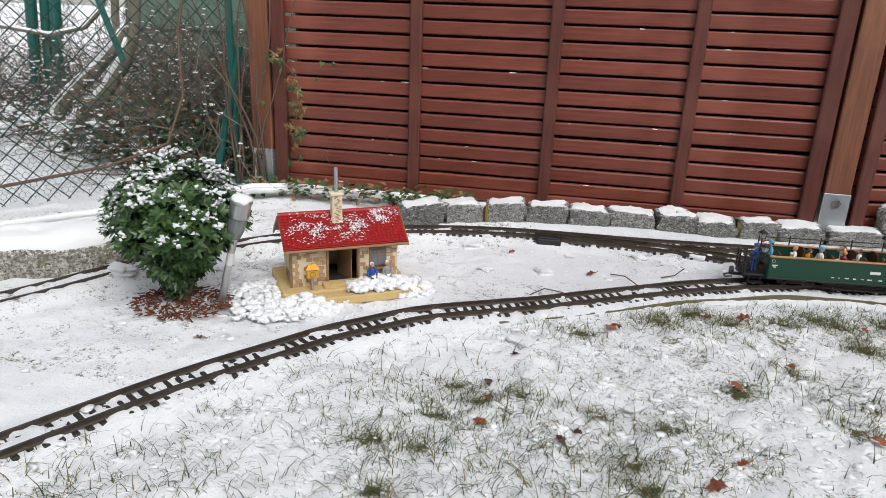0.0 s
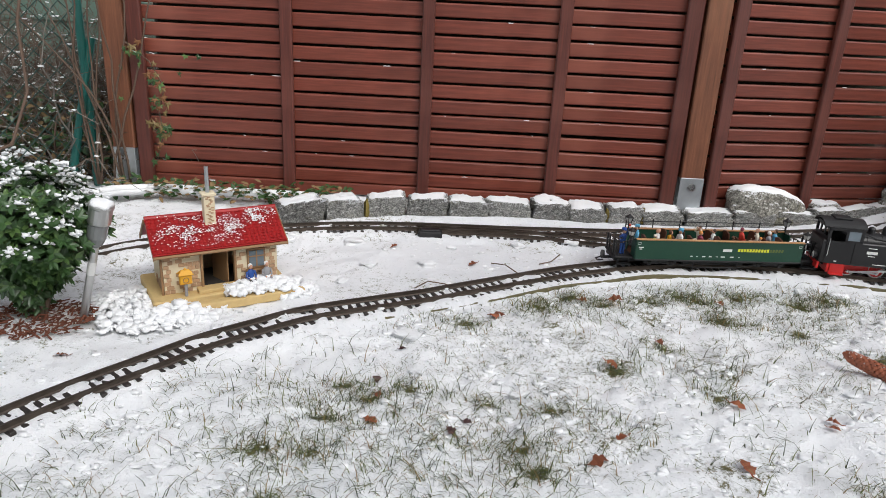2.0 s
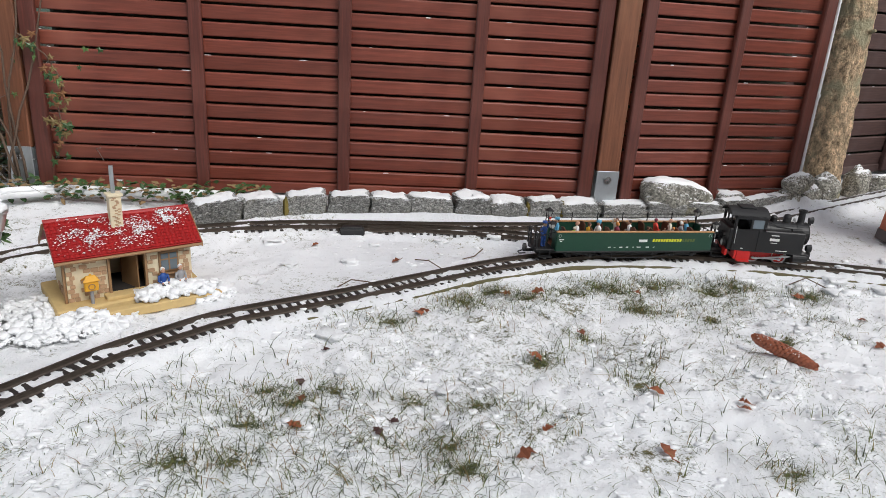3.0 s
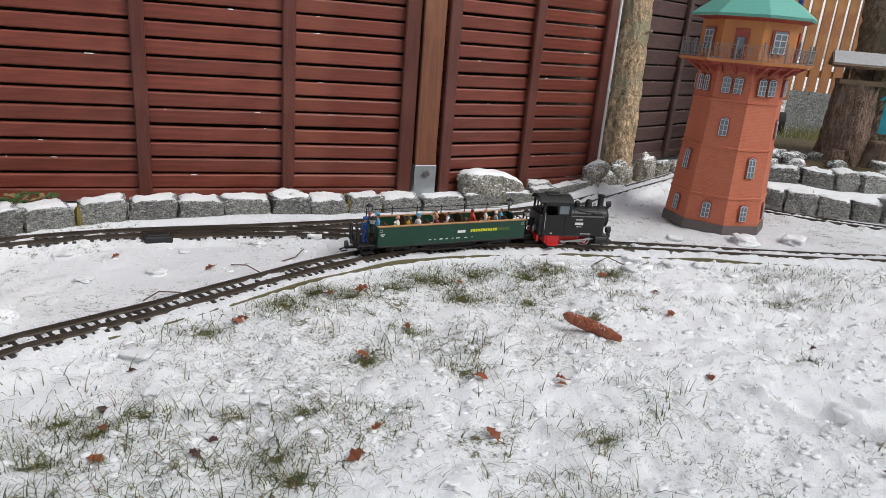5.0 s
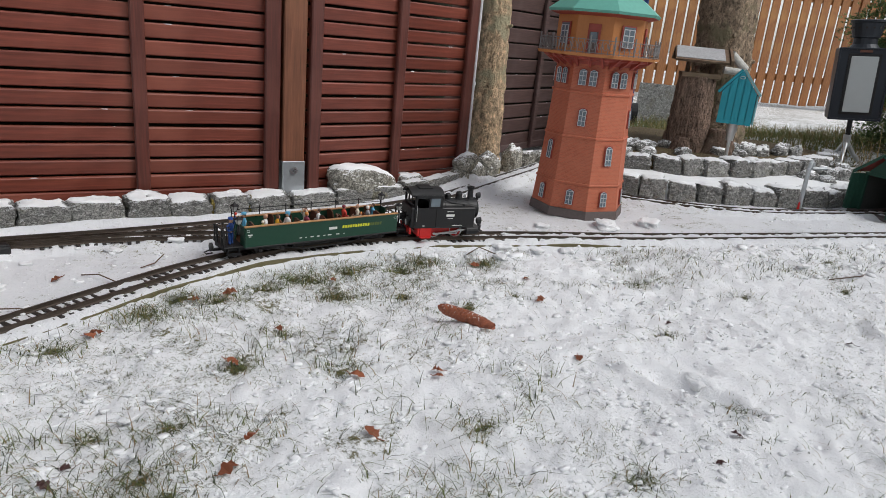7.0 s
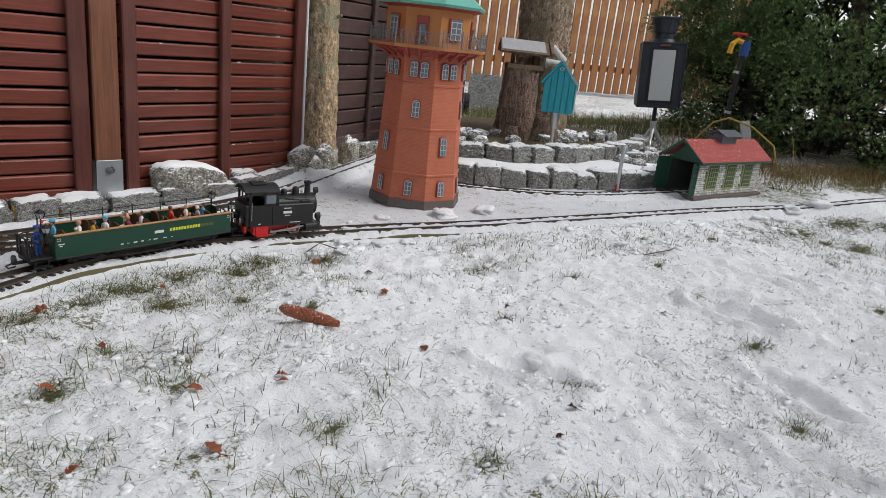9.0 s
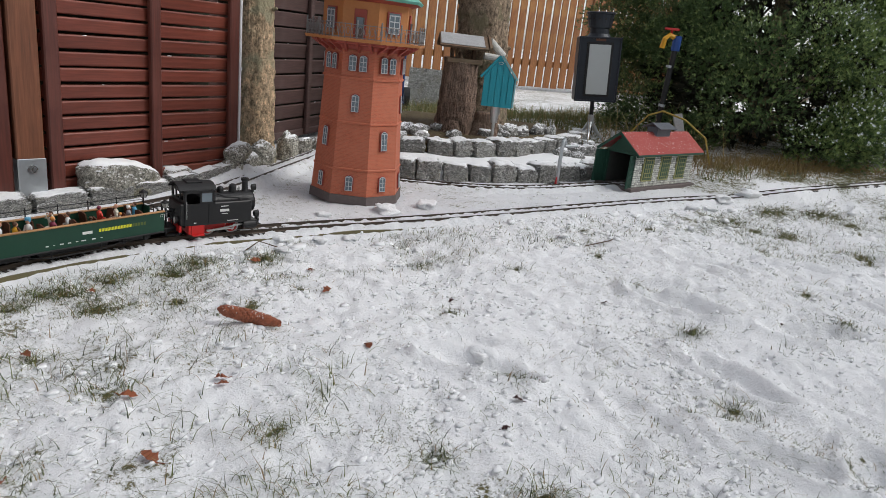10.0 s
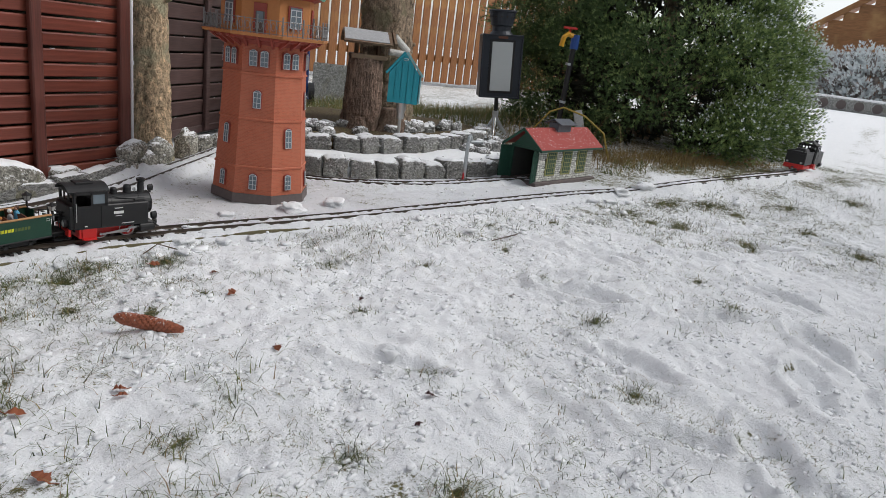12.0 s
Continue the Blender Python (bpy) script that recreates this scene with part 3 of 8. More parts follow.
def fence_panel(x0, x1, stiles, y=0.0, z0=0.028, rows=34, mslat=FENCE, mstile=FENCE_V, label="", m=None, seed=0, edge=0.045, pitch=SLAT):
    t = thing("slatted_fence", label, "fence", "fence panels", m)
    rr = random.Random(seed)
    L = x1 - x0
    base = Mesh().box((0, 0, 0), (L - 0.006, 0.016, pitch - 0.0085), 0.003).data("slat", mslat)
    cx = (x0 + x1) / 2
    for k in range(rows):
        z = z0 + 0.055 + pitch * k
        part("slat", base, None, t, m=pose(cx, y + rr.uniform(-0.0015, 0.0015), z + rr.uniform(-0.001, 0.001), 7 + rr.uniform(-3, 3), rr.uniform(-0.12, 0.12), 0))
    top = z0 + 0.055 + pitch * rows
    part("bottom_rail", Mesh().box((cx, y, z0 + 0.012), (L, 0.03, 0.038), 0.003), mslat, t)
    part("top_rail", Mesh().box((cx, y, top + 0.012), (L, 0.03, 0.05), 0.003), mslat, t)
    M = Mesh()
    for k in range(int(38 * L)):
        z = z0 + 0.055 + pitch * rr.randrange(rows) + (pitch - 0.0085) / 2
        if z < 0.75:
            M.ball((rr.uniform(x0 + 0.03, x1 - 0.03), y - 0.006 + rr.uniform(-0.004, 0.004), z), rr.uniform(0.0014, 0.0026), 6, 4, (rr.uniform(1.5, 7), 1, 0.8), lump=0.4, seed=k)
    tagged(part("snow_dusting", M, SNOW, t, smooth=True), kind="stuff")
    for sx, w in [(x0 + edge / 2, edge)] + [(s, 0.04) for s in stiles] + [(x1 - edge / 2, edge)]:
        part("stile", Mesh().box((0, 0, 0), (w, 0.022, top - z0), 0.004), mstile, t, m=pose(sx, y - 0.022, (top + z0) / 2))
    return t


fence_post(-1.93, 0.0)
fence_post(0.002, 0.0)
fence_panel(-1.885, -0.045, [-1.365, -0.905, -0.47], label="red-brown stained slatted wooden fence panel with narrow gaps", seed=1, edge=0.05)
fence_panel(0.0, 0.746, [0.379], z0=0.042, pitch=0.0492, label="narrower red-brown slatted fence panel beside the tree", m=pose(0.05, -0.004, 0, 0, 0, 11), seed=2, edge=0.045)


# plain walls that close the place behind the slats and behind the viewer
# invented dark sheets stand in for the gloom seen through the slat gaps
GAP_BACKING = plain("dark_gap_backing", (0.03, 0.035, 0.022), 0.95, 0, 30, 4, 0.6, 0.6, 0.02)
solo("backdrop_wall", Mesh().box((-0.855, 0.16, 0.93), (2.02, 0.08, 1.8), 0.02), GAP_BACKING, "added dark backing for shaded gaps of the slatted fence", "hedge", kind="structure")
solo("backdrop_wall", Mesh().box((0.4, 0.17, 0.93), (0.72, 0.08, 1.8), 0.02), GAP_BACKING, "added dark backing for shaded gaps of the narrower panel", "hedge", kind="structure", m=pose(0.05, -0.004, 0, 0, 0, 11))
solo("backdrop_wall", Mesh().box((0.95, 0.2, 0.93), (1.9, 0.08, 1.8), 0.02), GAP_BACKING, "added dark backing for shaded gaps of the weathered fence", "hedge", kind="structure", m=pose(1.02, 0.55, 0, 0, 0, 25))
# unseen wall added behind the viewer to dim the fence's front
UNSEEN_WALL = plain("grey_unseen_wall", (0.32, 0.31, 0.29), 0.9, 0, 20, 1.5, 0.15, 0.1)
solo("wall_behind_viewer", Mesh().box((0, -7.2, 2.6), (16, 0.3, 5.4), 0.02), UNSEEN_WALL, "unseen plain wall behind the viewer, added to block light", "wall", kind="structure")

# ---------- kerb of granite setts ----------
def sett_mesh(seed, mat=None, name="sett"):
    """A split granite block: boxy, with rough broken faces; one unit in size."""
    rr = random.Random(seed)
    off = Vector((rr.uniform(0, 50), rr.uniform(0, 50), rr.uniform(0, 50)))
    sk = (rr.uniform(-0.08, 0.08), rr.uniform(-0.06, 0.06))
    n, m, rings = 28, 16, []
    for i in range(m + 1):
        a = math.pi * (i + 0.15) / (m + 0.3)
        r = []
        for k in range(n):
            th = 2 * math.pi * (k + 0.5) / n
            d = Vector((math.sin(a) * math.cos(th), math.sin(a) * math.sin(th), -math.cos(a)))
            e = 1 / (abs(d.x) ** 14 + abs(d.y) ** 14 + abs(d.z) ** 14) ** (1 / 14)
            q = d * e * 0.5 * (1 + 0.17 * noise.noise(d * 1.7 + off) + 0.1 * noise.noise(d * 4.5 + off) + 0.03 * noise.noise(d * 11 + off))
            r.append((q.x + sk[0] * q.z, q.y + sk[1] * q.z, q.z + 0.5))
        rings.append(r)
    return Mesh().rings(rings)


SETT_FORMS = [sett_mesh(k) for k in range(12)]
SETTS = [f.data("sett", SETT) for f in SETT_FORMS]
CAPS = [snow_shell(f, 0.036, k, 0.7, 6.0, 0.03).data("snow_cap", SNOW, True) for k, f in enumerate(SETT_FORMS)]



def build_kerb():
    xy, h = smooth_path(KERB, 0.005)
    t = thing("kerb", "row of rough grey granite setts capped with snow", "kerb", kind="structure")
    rr = random.Random(3)
    s = 0.0
    while True:
        w = rr.choice((rr.uniform(0.1, 0.13), rr.uniform(0.12, 0.165)))
        i = int((s + w / 2) / 0.005)
        if i >= len(xy):
            break
        hgt = rr.uniform(0.064, 0.078) * float(np.interp(xy[i][0], (-1.0, -0.4, -0.05, 0.25, 0.6), (1.0, 0.9, 0.7, 0.62, 0.55)))
        x, y = xy[i]
        a = h[i] + rr.uniform(-0.05, 0.05)
        dep = rr.uniform(0.085, 0.1) * float(np.interp(xy[i][0], (0.0, 0.3), (1.0, 0.62)))
        x, y = x - math.sin(a) * dep / 2, y + math.cos(a) * dep / 2
        k = rr.randrange(12)
        m = Matrix.Translation((x, y, -0.012 + float(kerb_lift(x)))) @ Matrix.Rotation(a, 4, "Z") @ Matrix.Rotation(rr.uniform(-0.05, 0.05), 4, "Y") @ Matrix.Diagonal((w - 0.003, dep, hgt + 0.012, 1))
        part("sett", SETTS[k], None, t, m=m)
        part("snow_cap", CAPS[k], None, t, "thin cap of fresh snow", m=m)
        if rr.random() < 0.4:
            e = int(min(len(xy) - 1, (s + w) / 0.005))
            part("moss_joint", Mesh().ball((0, 0, 0), 1, 8, 6, lump=0.3, seed=i), MOSS, t, "yellow-green moss in a joint", m=Matrix.Translation((xy[e][0] - math.sin(a) * 0.018, xy[e][1] + math.cos(a) * 0.018, hgt * 0.42)) @ Matrix.Rotation(a, 4, "Z") @ Matrix.Diagonal((0.008, 0.014, hgt * 0.5, 1)))
        s += w
    return t


build_kerb()


# ---------- model railway track ----------
def build_track(name, pts, label, skip=0.0, sleepers=True):
    t = thing(name, label, "track", kind="structure")
    pitch = 0.0205
    xy, h = smooth_path(pts, pitch)
    if sleepers:
        sl = Mesh().box((0, 0, 0), (0.0098, 0.079, 0.011), 0.0012).data("sleeper", TRACKM)
        order = sorted(range(len(xy)), key=lambda i: math.hypot(xy[i][0] + 0.6, xy[i][1] + 1.3))
        rest = Mesh()
        for n, i in enumerate(order):
            if n < 170:
                part("sleeper", sl, None, t, m=Matrix.Translation((xy[i][0], xy[i][1], 0.0095 + rise(*xy[i]))) @ Matrix.Rotation(h[i], 4, "Z"))
            else:
                rest.box((xy[i][0], xy[i][1], 0.0095 + rise(*xy[i])), (0.0098, 0.079, 0.011), 0, rz(h[i]))
        if rest.v:
            tagged(part("sleepers", rest, TRACKM, t), kind="stuff")
    fine, fh = smooth_path(pts, 0.02)
    for side in (-1, 1):
        M = Mesh()
        g = 0.0245 * side
        rings = []
        for (x, y), a in zip(fine, fh):
            cx, cy = x - math.sin(a) * g, y + math.cos(a) * g
            prof = ((-0.0045, 0.0), (0.0045, 0.0), (0.0014, 0.0025), (0.0014, 0.0075), (0.0022, 0.0105), (-0.0022, 0.0105), (-0.0014, 0.0075), (-0.0014, 0.0025))
            rings.append([(cx - math.sin(a) * u, cy + math.cos(a) * u, 0.0148 + rise(x, y) + v) for u, v in prof])
        M.rings(rings)
        part("rail", M, RAILM, t, "dull brass rail")
    return t


build_track("track_front", FRONT, "curved model railway track with dark sleepers in snow")
build_track("track_rear", REAR, "model railway track running along the granite kerb")
build_track("track_branch", BRANCH, "model railway branch track joining the main line")
build_track("track_loop", LOOP, "model railway track leading into the engine shed")


def build_lawn_edging():
    """A thin board along the lawn's side of the front track, half buried."""
    xy, h = smooth_path(FRONT, 0.02)
    rings = []
    for (x, y), a in zip(xy, h):
        if -0.95 < x < 2.35:
            rings.append([(x + math.sin(a) * d, y - math.cos(a) * d, z) for d, z in ((0.056, -0.01), (0.056, 0.0 + 0.0135 * float(vnoise(np.array(x * 7), np.array(0.5), 3))), (0.061, -0.001 + 0.0135 * float(vnoise(np.array(x * 7), np.array(0.5), 3))), (0.061, -0.01))])
    solo("lawn_edging", Mesh().rings(rings), plain("olive_weathered_board", (0.15, 0.13, 0.065), 0.85, 0, 90, 18, 0.45, 0.3), "thin weathered board edging between track and lawn", "edging", kind="structure")


build_lawn_edging()

# ---------- octagonal water tower model ----------
def brick_wall_material(name, base):
    """Fine moulded brick courses that run round the octagon."""
    m, n, l = nodes_of(name)
    nt, b = m.node_tree, n["Principled BSDF"]
    tc, sx, cx = n.new("ShaderNodeTexCoord"), n.new("ShaderNodeSeparateXYZ"), n.new("ShaderNodeCombineXYZ")
    at, mu = n.new("ShaderNodeMath"), n.new("ShaderNodeMath")
    at.operation, mu.operation = "ARCTAN2", "MULTIPLY"
    mu.inputs[1].default_value = 0.17
    l.new(tc.outputs["Object"], sx.inputs[0])
    l.new(sx.outputs[1], at.inputs[0])
    l.new(sx.outputs[0], at.inputs[1])
    l.new(at.outputs[0], mu.inputs[0])
    l.new(mu.outputs[0], cx.inputs[0])
    l.new(sx.outputs[2], cx.inputs[1])
    br = n.new("ShaderNodeTexBrick")
    br.inputs["Color1"].default_value = shade(base, 1.12) + (1,)
    br.inputs["Color2"].default_value = shade(base, 0.84) + (1,)
    br.inputs["Mortar"].default_value = (base[0] * 1.05, base[1] * 1.5, base[2] * 1.7, 1)
    for key, v in (("Scale", 1.0), ("Mortar Size", 0.0007), ("Mortar Smooth", 0.2), ("Brick Width", 0.0125), ("Row Height", 0.0048)):
        br.inputs[key].default_value = v
    l.new(cx.outputs[0], br.inputs["Vector"])
    g = noise_tex(nt, 9, 6, 0.65)
    l.new(mixc(nt, ramp(nt, g, [(0.4, (0, 0, 0)), (0.65, (0.45, 0.45, 0.45))]), br.outputs["Color"], (0.5, 0.16, 0.09)), b.inputs["Base Color"])
    b.inputs["Roughness"].default_value = 0.62
    bump(nt, br.outputs["Fac"], -0.6, 0.001, b)
    return m


BRICKR = brick_wall_material("salmon_red_moulded_brick", (0.44, 0.105, 0.05))
BRICKD = plain("dark_red_trim", (0.33, 0.06, 0.04), 0.6, 0, 90, 8, 0.2, 0.1)
PLINTH = plain("grey_plinth", (0.13, 0.105, 0.1), 0.8, 0, 90, 12, 0.3, 0.4)
OCHRE = plain("ochre_orange_wall", (0.5, 0.2, 0.06), 0.6, 0, 100, 8, 0.14, 0.1)
VERDIGRIS = plain("verdigris_green_roof", (0.13, 0.42, 0.34), 0.55, 0, 60, 8, 0.2, 0.1)
PALE = plain("pale_grey_window_frame", (0.5, 0.53, 0.55), 0.5, 0, 60, 8, 0.1, 0.0)
GREYM = plain("grey_balustrade", (0.23, 0.23, 0.23), 0.5, 0.4, 60, 8, 0.15, 0.0)


def octa(r, z, cx=0, cy=0, turn=0.0):
    return [(cx + r * math.cos(turn + math.pi * k / 4), cy + r * math.sin(turn + math.pi * k / 4), z) for k in range(8)]


def arched(w, h, n=7):
    """Outline of a round-headed window, x and z, base at zero."""
    r = w / 2
    return [(-r, 0), (r, 0)] + [(r * math.cos(math.pi * k / n), h - r * 0.75 + 0.75 * r * math.sin(math.pi * k / n)) for k in range(n + 1)]


def window_on(parent, name, w, h, m, surround, arch=True, bars=(2, 4), frame_mat=None):
    o = arched(w, h) if arch else [(-w / 2, 0), (w / 2, 0), (w / 2, h), (-w / 2, h)]
    big = [(x * 1.28, z * 1.1 - h * 0.04) for x, z in o]
    win = part("window", Mesh().sheet([(x, 0.0, z) for x, z in big], 0.004), surround, parent, m=m)
    part("pane", Mesh().sheet([(x, -0.0045, z) for x, z in o], 0.001), GLASS, win)
    M = Mesh()
    t = w * 0.07
    for k in range(bars[0] + 1):
        x = -w / 2 + w * k / bars[0]
        M.box((x * 0.96, -0.0065, h * 0.46), (t, 0.002, h * 0.9))
    for k in range(bars[1]):
        M.box((0, -0.0065, h * 0.02 + h * 0.86 * k / (bars[1] - 1)), (w * 0.98, 0.002, t))
    if arch:
        M.tube([(x * 0.98, -0.0065, z * 0.99) for x, z in arched(w, h)[1:]], t * 0.6, 4)
    part("window_frame", M, frame_mat or PALE, win)
    return win


BAL_W = 2 * 0.221 * math.sin(math.pi / 8)
BAL_RAIL = [Mesh().box((0, 0, z), (BAL_W, 0.002, 0.0024)).data("rail", GREYM) for z in (0.047, 0.004)]
BAL_BAR = [Mesh().box((0, 0, 0), (0.0024, 0.002, 0.05)).data("baluster", GREYM), Mesh().box((0, 0, 0.004), (0.005, 0.0045, 0.066), 0.0008).data("baluster", GREYM)]
BAL_RING = Mesh().tube([(0.007 * math.cos(q), 0, 0.013 * math.sin(q)) for q in np.linspace(0, 2 * math.pi, 9)[:-1]], 0.0011, 4, closed=True).data("scroll_ring", GREYM)


def build_tower(cx, cy, turn):
    t = thing("water_tower", "octagonal salmon-brick model water tower with ochre top storey", "tower", m=pose(cx, cy, -0.006))
    levels = [(0.0, 0.184), (0.034, 0.181)]
    part("plinth", Mesh().rings([octa(r, z, 0, 0, turn) for z, r in levels]), PLINTH, t, "grey stone plinth")
    part("shaft", Mesh().rings([octa(r, z, 0, 0, turn) for z, r in ((0.034, 0.177), (0.13, 0.169), (0.3, 0.158), (0.455, 0.151), (0.577, 0.15))]), BRICKR, t)
    for z, r in ((0.13, 0.173), (0.3, 0.162), (0.459, 0.156)):
        part("band", Mesh().rings([octa(r - 0.003, z - 0.005, 0, 0, turn), octa(r, z - 0.003, 0, 0, turn), octa(r, z + 0.003, 0, 0, turn), octa(r - 0.003, z + 0.005, 0, 0, turn)]), BRICKR, t)
    part("cornice", Mesh().rings([octa(r, z, 0, 0, turn) for z, r in ((0.557, 0.152), (0.57, 0.162), (0.576, 0.2), (0.584, 0.2))]), BRICKD, t)
    part("balcony_floor", Mesh().rings([octa(r, z, 0, 0, turn) for z, r in ((0.584, 0.224), (0.594, 0.229))]), OCHRE, t)
    part("upper_storey", Mesh().rings([octa(r, z, 0, 0, turn) for z, r in ((0.594, 0.165), (0.734, 0.165))]), OCHRE, t, "ochre upper storey")
    roof = part("roof", Mesh().rings([octa(r, z, 0, 0, turn) for z, r in ((0.73, 0.202), (0.739, 0.208), (0.782, 0.15), (0.832, 0.06), (0.852, 0.02))]), VERDIGRIS, t, "verdigris green roof")
    part("eave_moulding", Mesh().rings([octa(r, z, 0, 0, turn) for z, r in ((0.72, 0.167), (0.73, 0.2))]), BRICKD, t)
    ap = math.cos(math.pi / 8)
    for k in range(8):
        a = turn + math.pi / 8 + k * math.pi / 4
        def on(r, z, off=0.0, lean=0.0):
            return Matrix.Rotation(a + math.pi / 2, 4, "Z") @ Matrix.Translation((off, -r * ap - 0.001, z)) @ Matrix.Rotation(lean, 4, "X")
        le = -0.06
        window_on(t, "window", 0.026, 0.056, on(0.175, 0.052, 0, le), BRICKD)
        if k % 2 == 1:
            window_on(t, "window", 0.026, 0.07, on(0.1645, 0.205, 0, le), BRICKD)
        else:
            window_on(t, "window", 0.026, 0.062, on(0.156, 0.34, 0, le), BRICKD)
        for off in (-0.019, 0.019):
            window_on(t, "window", 0.026, 0.055, on(0.1525, 0.484, off, -0.01), BRICKD)
        if k % 2 == 1:
            window_on(t, "window", 0.046, 0.07, on(0.166, 0.622), BRICKD, False, (2, 4))
        else:
            d = part("door", Mesh().box((0, -0.002, 0.05), (0.044, 0.005, 0.1), 0.001), BRICKD, t, "red framed balcony door", m=on(0.166, 0.594))
            part("door_leaf", Mesh().box((0, -0.006, 0.038), (0.03, 0.004, 0.07), 0.001), PLINTH, d)
            part("pane", Mesh().box((0, -0.0085, 0.055), (0.022, 0.002, 0.034)), GLASS, d)
        # brackets under the balcony
        for off in (-0.045, 0.0, 0.045):
            part("bracket", Mesh().sheet([(-0.004, -0.002, 0.547), (-0.004, -0.002, 0.583), (-0.004, -0.06, 0.583), (-0.004, -0.046, 0.572)], 0.008), BRICKD, t, m=Matrix.Rotation(a + math.pi / 2, 4, "Z") @ Matrix.Translation((off, -0.149 * ap, 0)))
        # balustrade panel
        bm = Matrix.Rotation(a + math.pi / 2, 4, "Z") @ Matrix.Translation((0, -0.221 * ap, 0.594))
        b = part("balustrade", BAL_RAIL[0], None, t, "grey openwork balustrade", m=bm)
        part("bottom_rail", BAL_RAIL[1], None, b)
        for j in range(9):
            part("baluster", BAL_BAR[0 if j % 4 else 1], None, b, m=pose(-BAL_W / 2 + BAL_W * j / 8, 0, 0.025))
        for j in range(8):
            part("scroll_ring", BAL_RING, None, b, m=pose(-BAL_W / 2 + BAL_W * (j + 0.5) / 8, 0, 0.026))
    return t


build_tower(1.073, -0.287, math.radians(22.5 - 7))

# ---------- the train ----------
SKIN = plain("painted_skin_tone", (0.55, 0.3, 0.2), 0.6, 0, 60, 9, 0.1, 0)
PAINTS = {}


def paint(name, c, rough=0.55):
    if name not in PAINTS:
        PAINTS[name] = plain(name, c, rough, 0, 90, 12, 0.12, 0.03)
    return PAINTS[name]


WHITEP = paint("white_paint", (0.75, 0.75, 0.73))
OLIVEL = paint("dull_olive_lettering", (0.1, 0.13, 0.03))
YELLOWG = paint("yellow_green_lettering", (0.62, 0.62, 0.03))
YELLOW = paint("yellow_paint", (0.72, 0.36, 0.02))
BLUE = paint("blue_paint", (0.015, 0.065, 0.27))
LBLUE = paint("light_blue_paint", (0.1, 0.36, 0.55))
MAROON = paint("maroon_paint", (0.22, 0.03, 0.06))
CREAM = paint("cream_paint", (0.7, 0.64, 0.52))
DARKC = paint("charcoal_paint", (0.05, 0.05, 0.055))
LIME = paint("lime_paint", (0.4, 0.6, 0.08))
REDC = paint("bright_red_cloth", (0.6, 0.05, 0.03))
GINGER = paint("ginger_hair_paint", (0.6, 0.24, 0.05))
BROWNH = paint("brown_hair_paint", (0.09, 0.04, 0.02))
GREYC = paint("grey_cloth", (0.3, 0.3, 0.31))
PINK = paint("pink_cloth", (0.7, 0.25, 0.35))
LENS = plain("frosted_lantern_glass", (0.5, 0.5, 0.48), 0.25, 0, 60, 9, 0.1, 0)


def wheel(parent, x, y, r, mat=IRON, spokes=0, name="wheel"):
    M = Mesh()
    s = 1 if y > 0 else -1
    M.lathe((x, y - 0.003 * s, 0.0255 + r), [(-0.003, r * 0.85), (-0.003, r), (0.002, r), (0.002, r * 1.0), (0.003, r * 0.86)], 20, (0, 1, 0))
    if spokes:
        for k in range(spokes):
            a = 2 * math.pi * k / spokes
            M.box((x + r * 0.45 * math.cos(a), y + 0.0015 * s, 0.0255 + r + r * 0.45 * math.sin(a)), (r * 0.9, 0.002, 0.0016), 0, Matrix.Rotation(-a, 3, "Y"))
    return part(name, M, mat, parent)


def rail_lamp(parent, x, y, z, h):
    """A black post lantern with a peaked hood."""
    p = part("lantern", Mesh().cyl((x, y, z), (x, y, z + h * 0.5), 0.0016, n=6).lathe((x, y, z), [(h * 0.5, 0.003), (h * 0.53, 0.0075), (h * 0.55, 0.0075)], 6).lathe((x, y, z), [(h * 0.84, 0.0125), (h * 0.86, 0.013), (h * 0.95, 0.006), (h, 0.0028), (h * 1.06, 0.001)], 6), BLACK, parent)
    M = Mesh()
    for k in range(6):
        a = 2 * math.pi * k / 6
        M.cyl((x + 0.0072 * math.cos(a), y + 0.0072 * math.sin(a), z + h * 0.54), (x + 0.0118 * math.cos(a), y + 0.0118 * math.sin(a), z + h * 0.85), 0.0007, n=4)
    part("cage", M, BLACK, p)
    part("lantern_glass", Mesh().lathe((x, y, z), [(h * 0.55, 0.006), (h * 0.84, 0.0105)], 6), LENS, p)
    return p


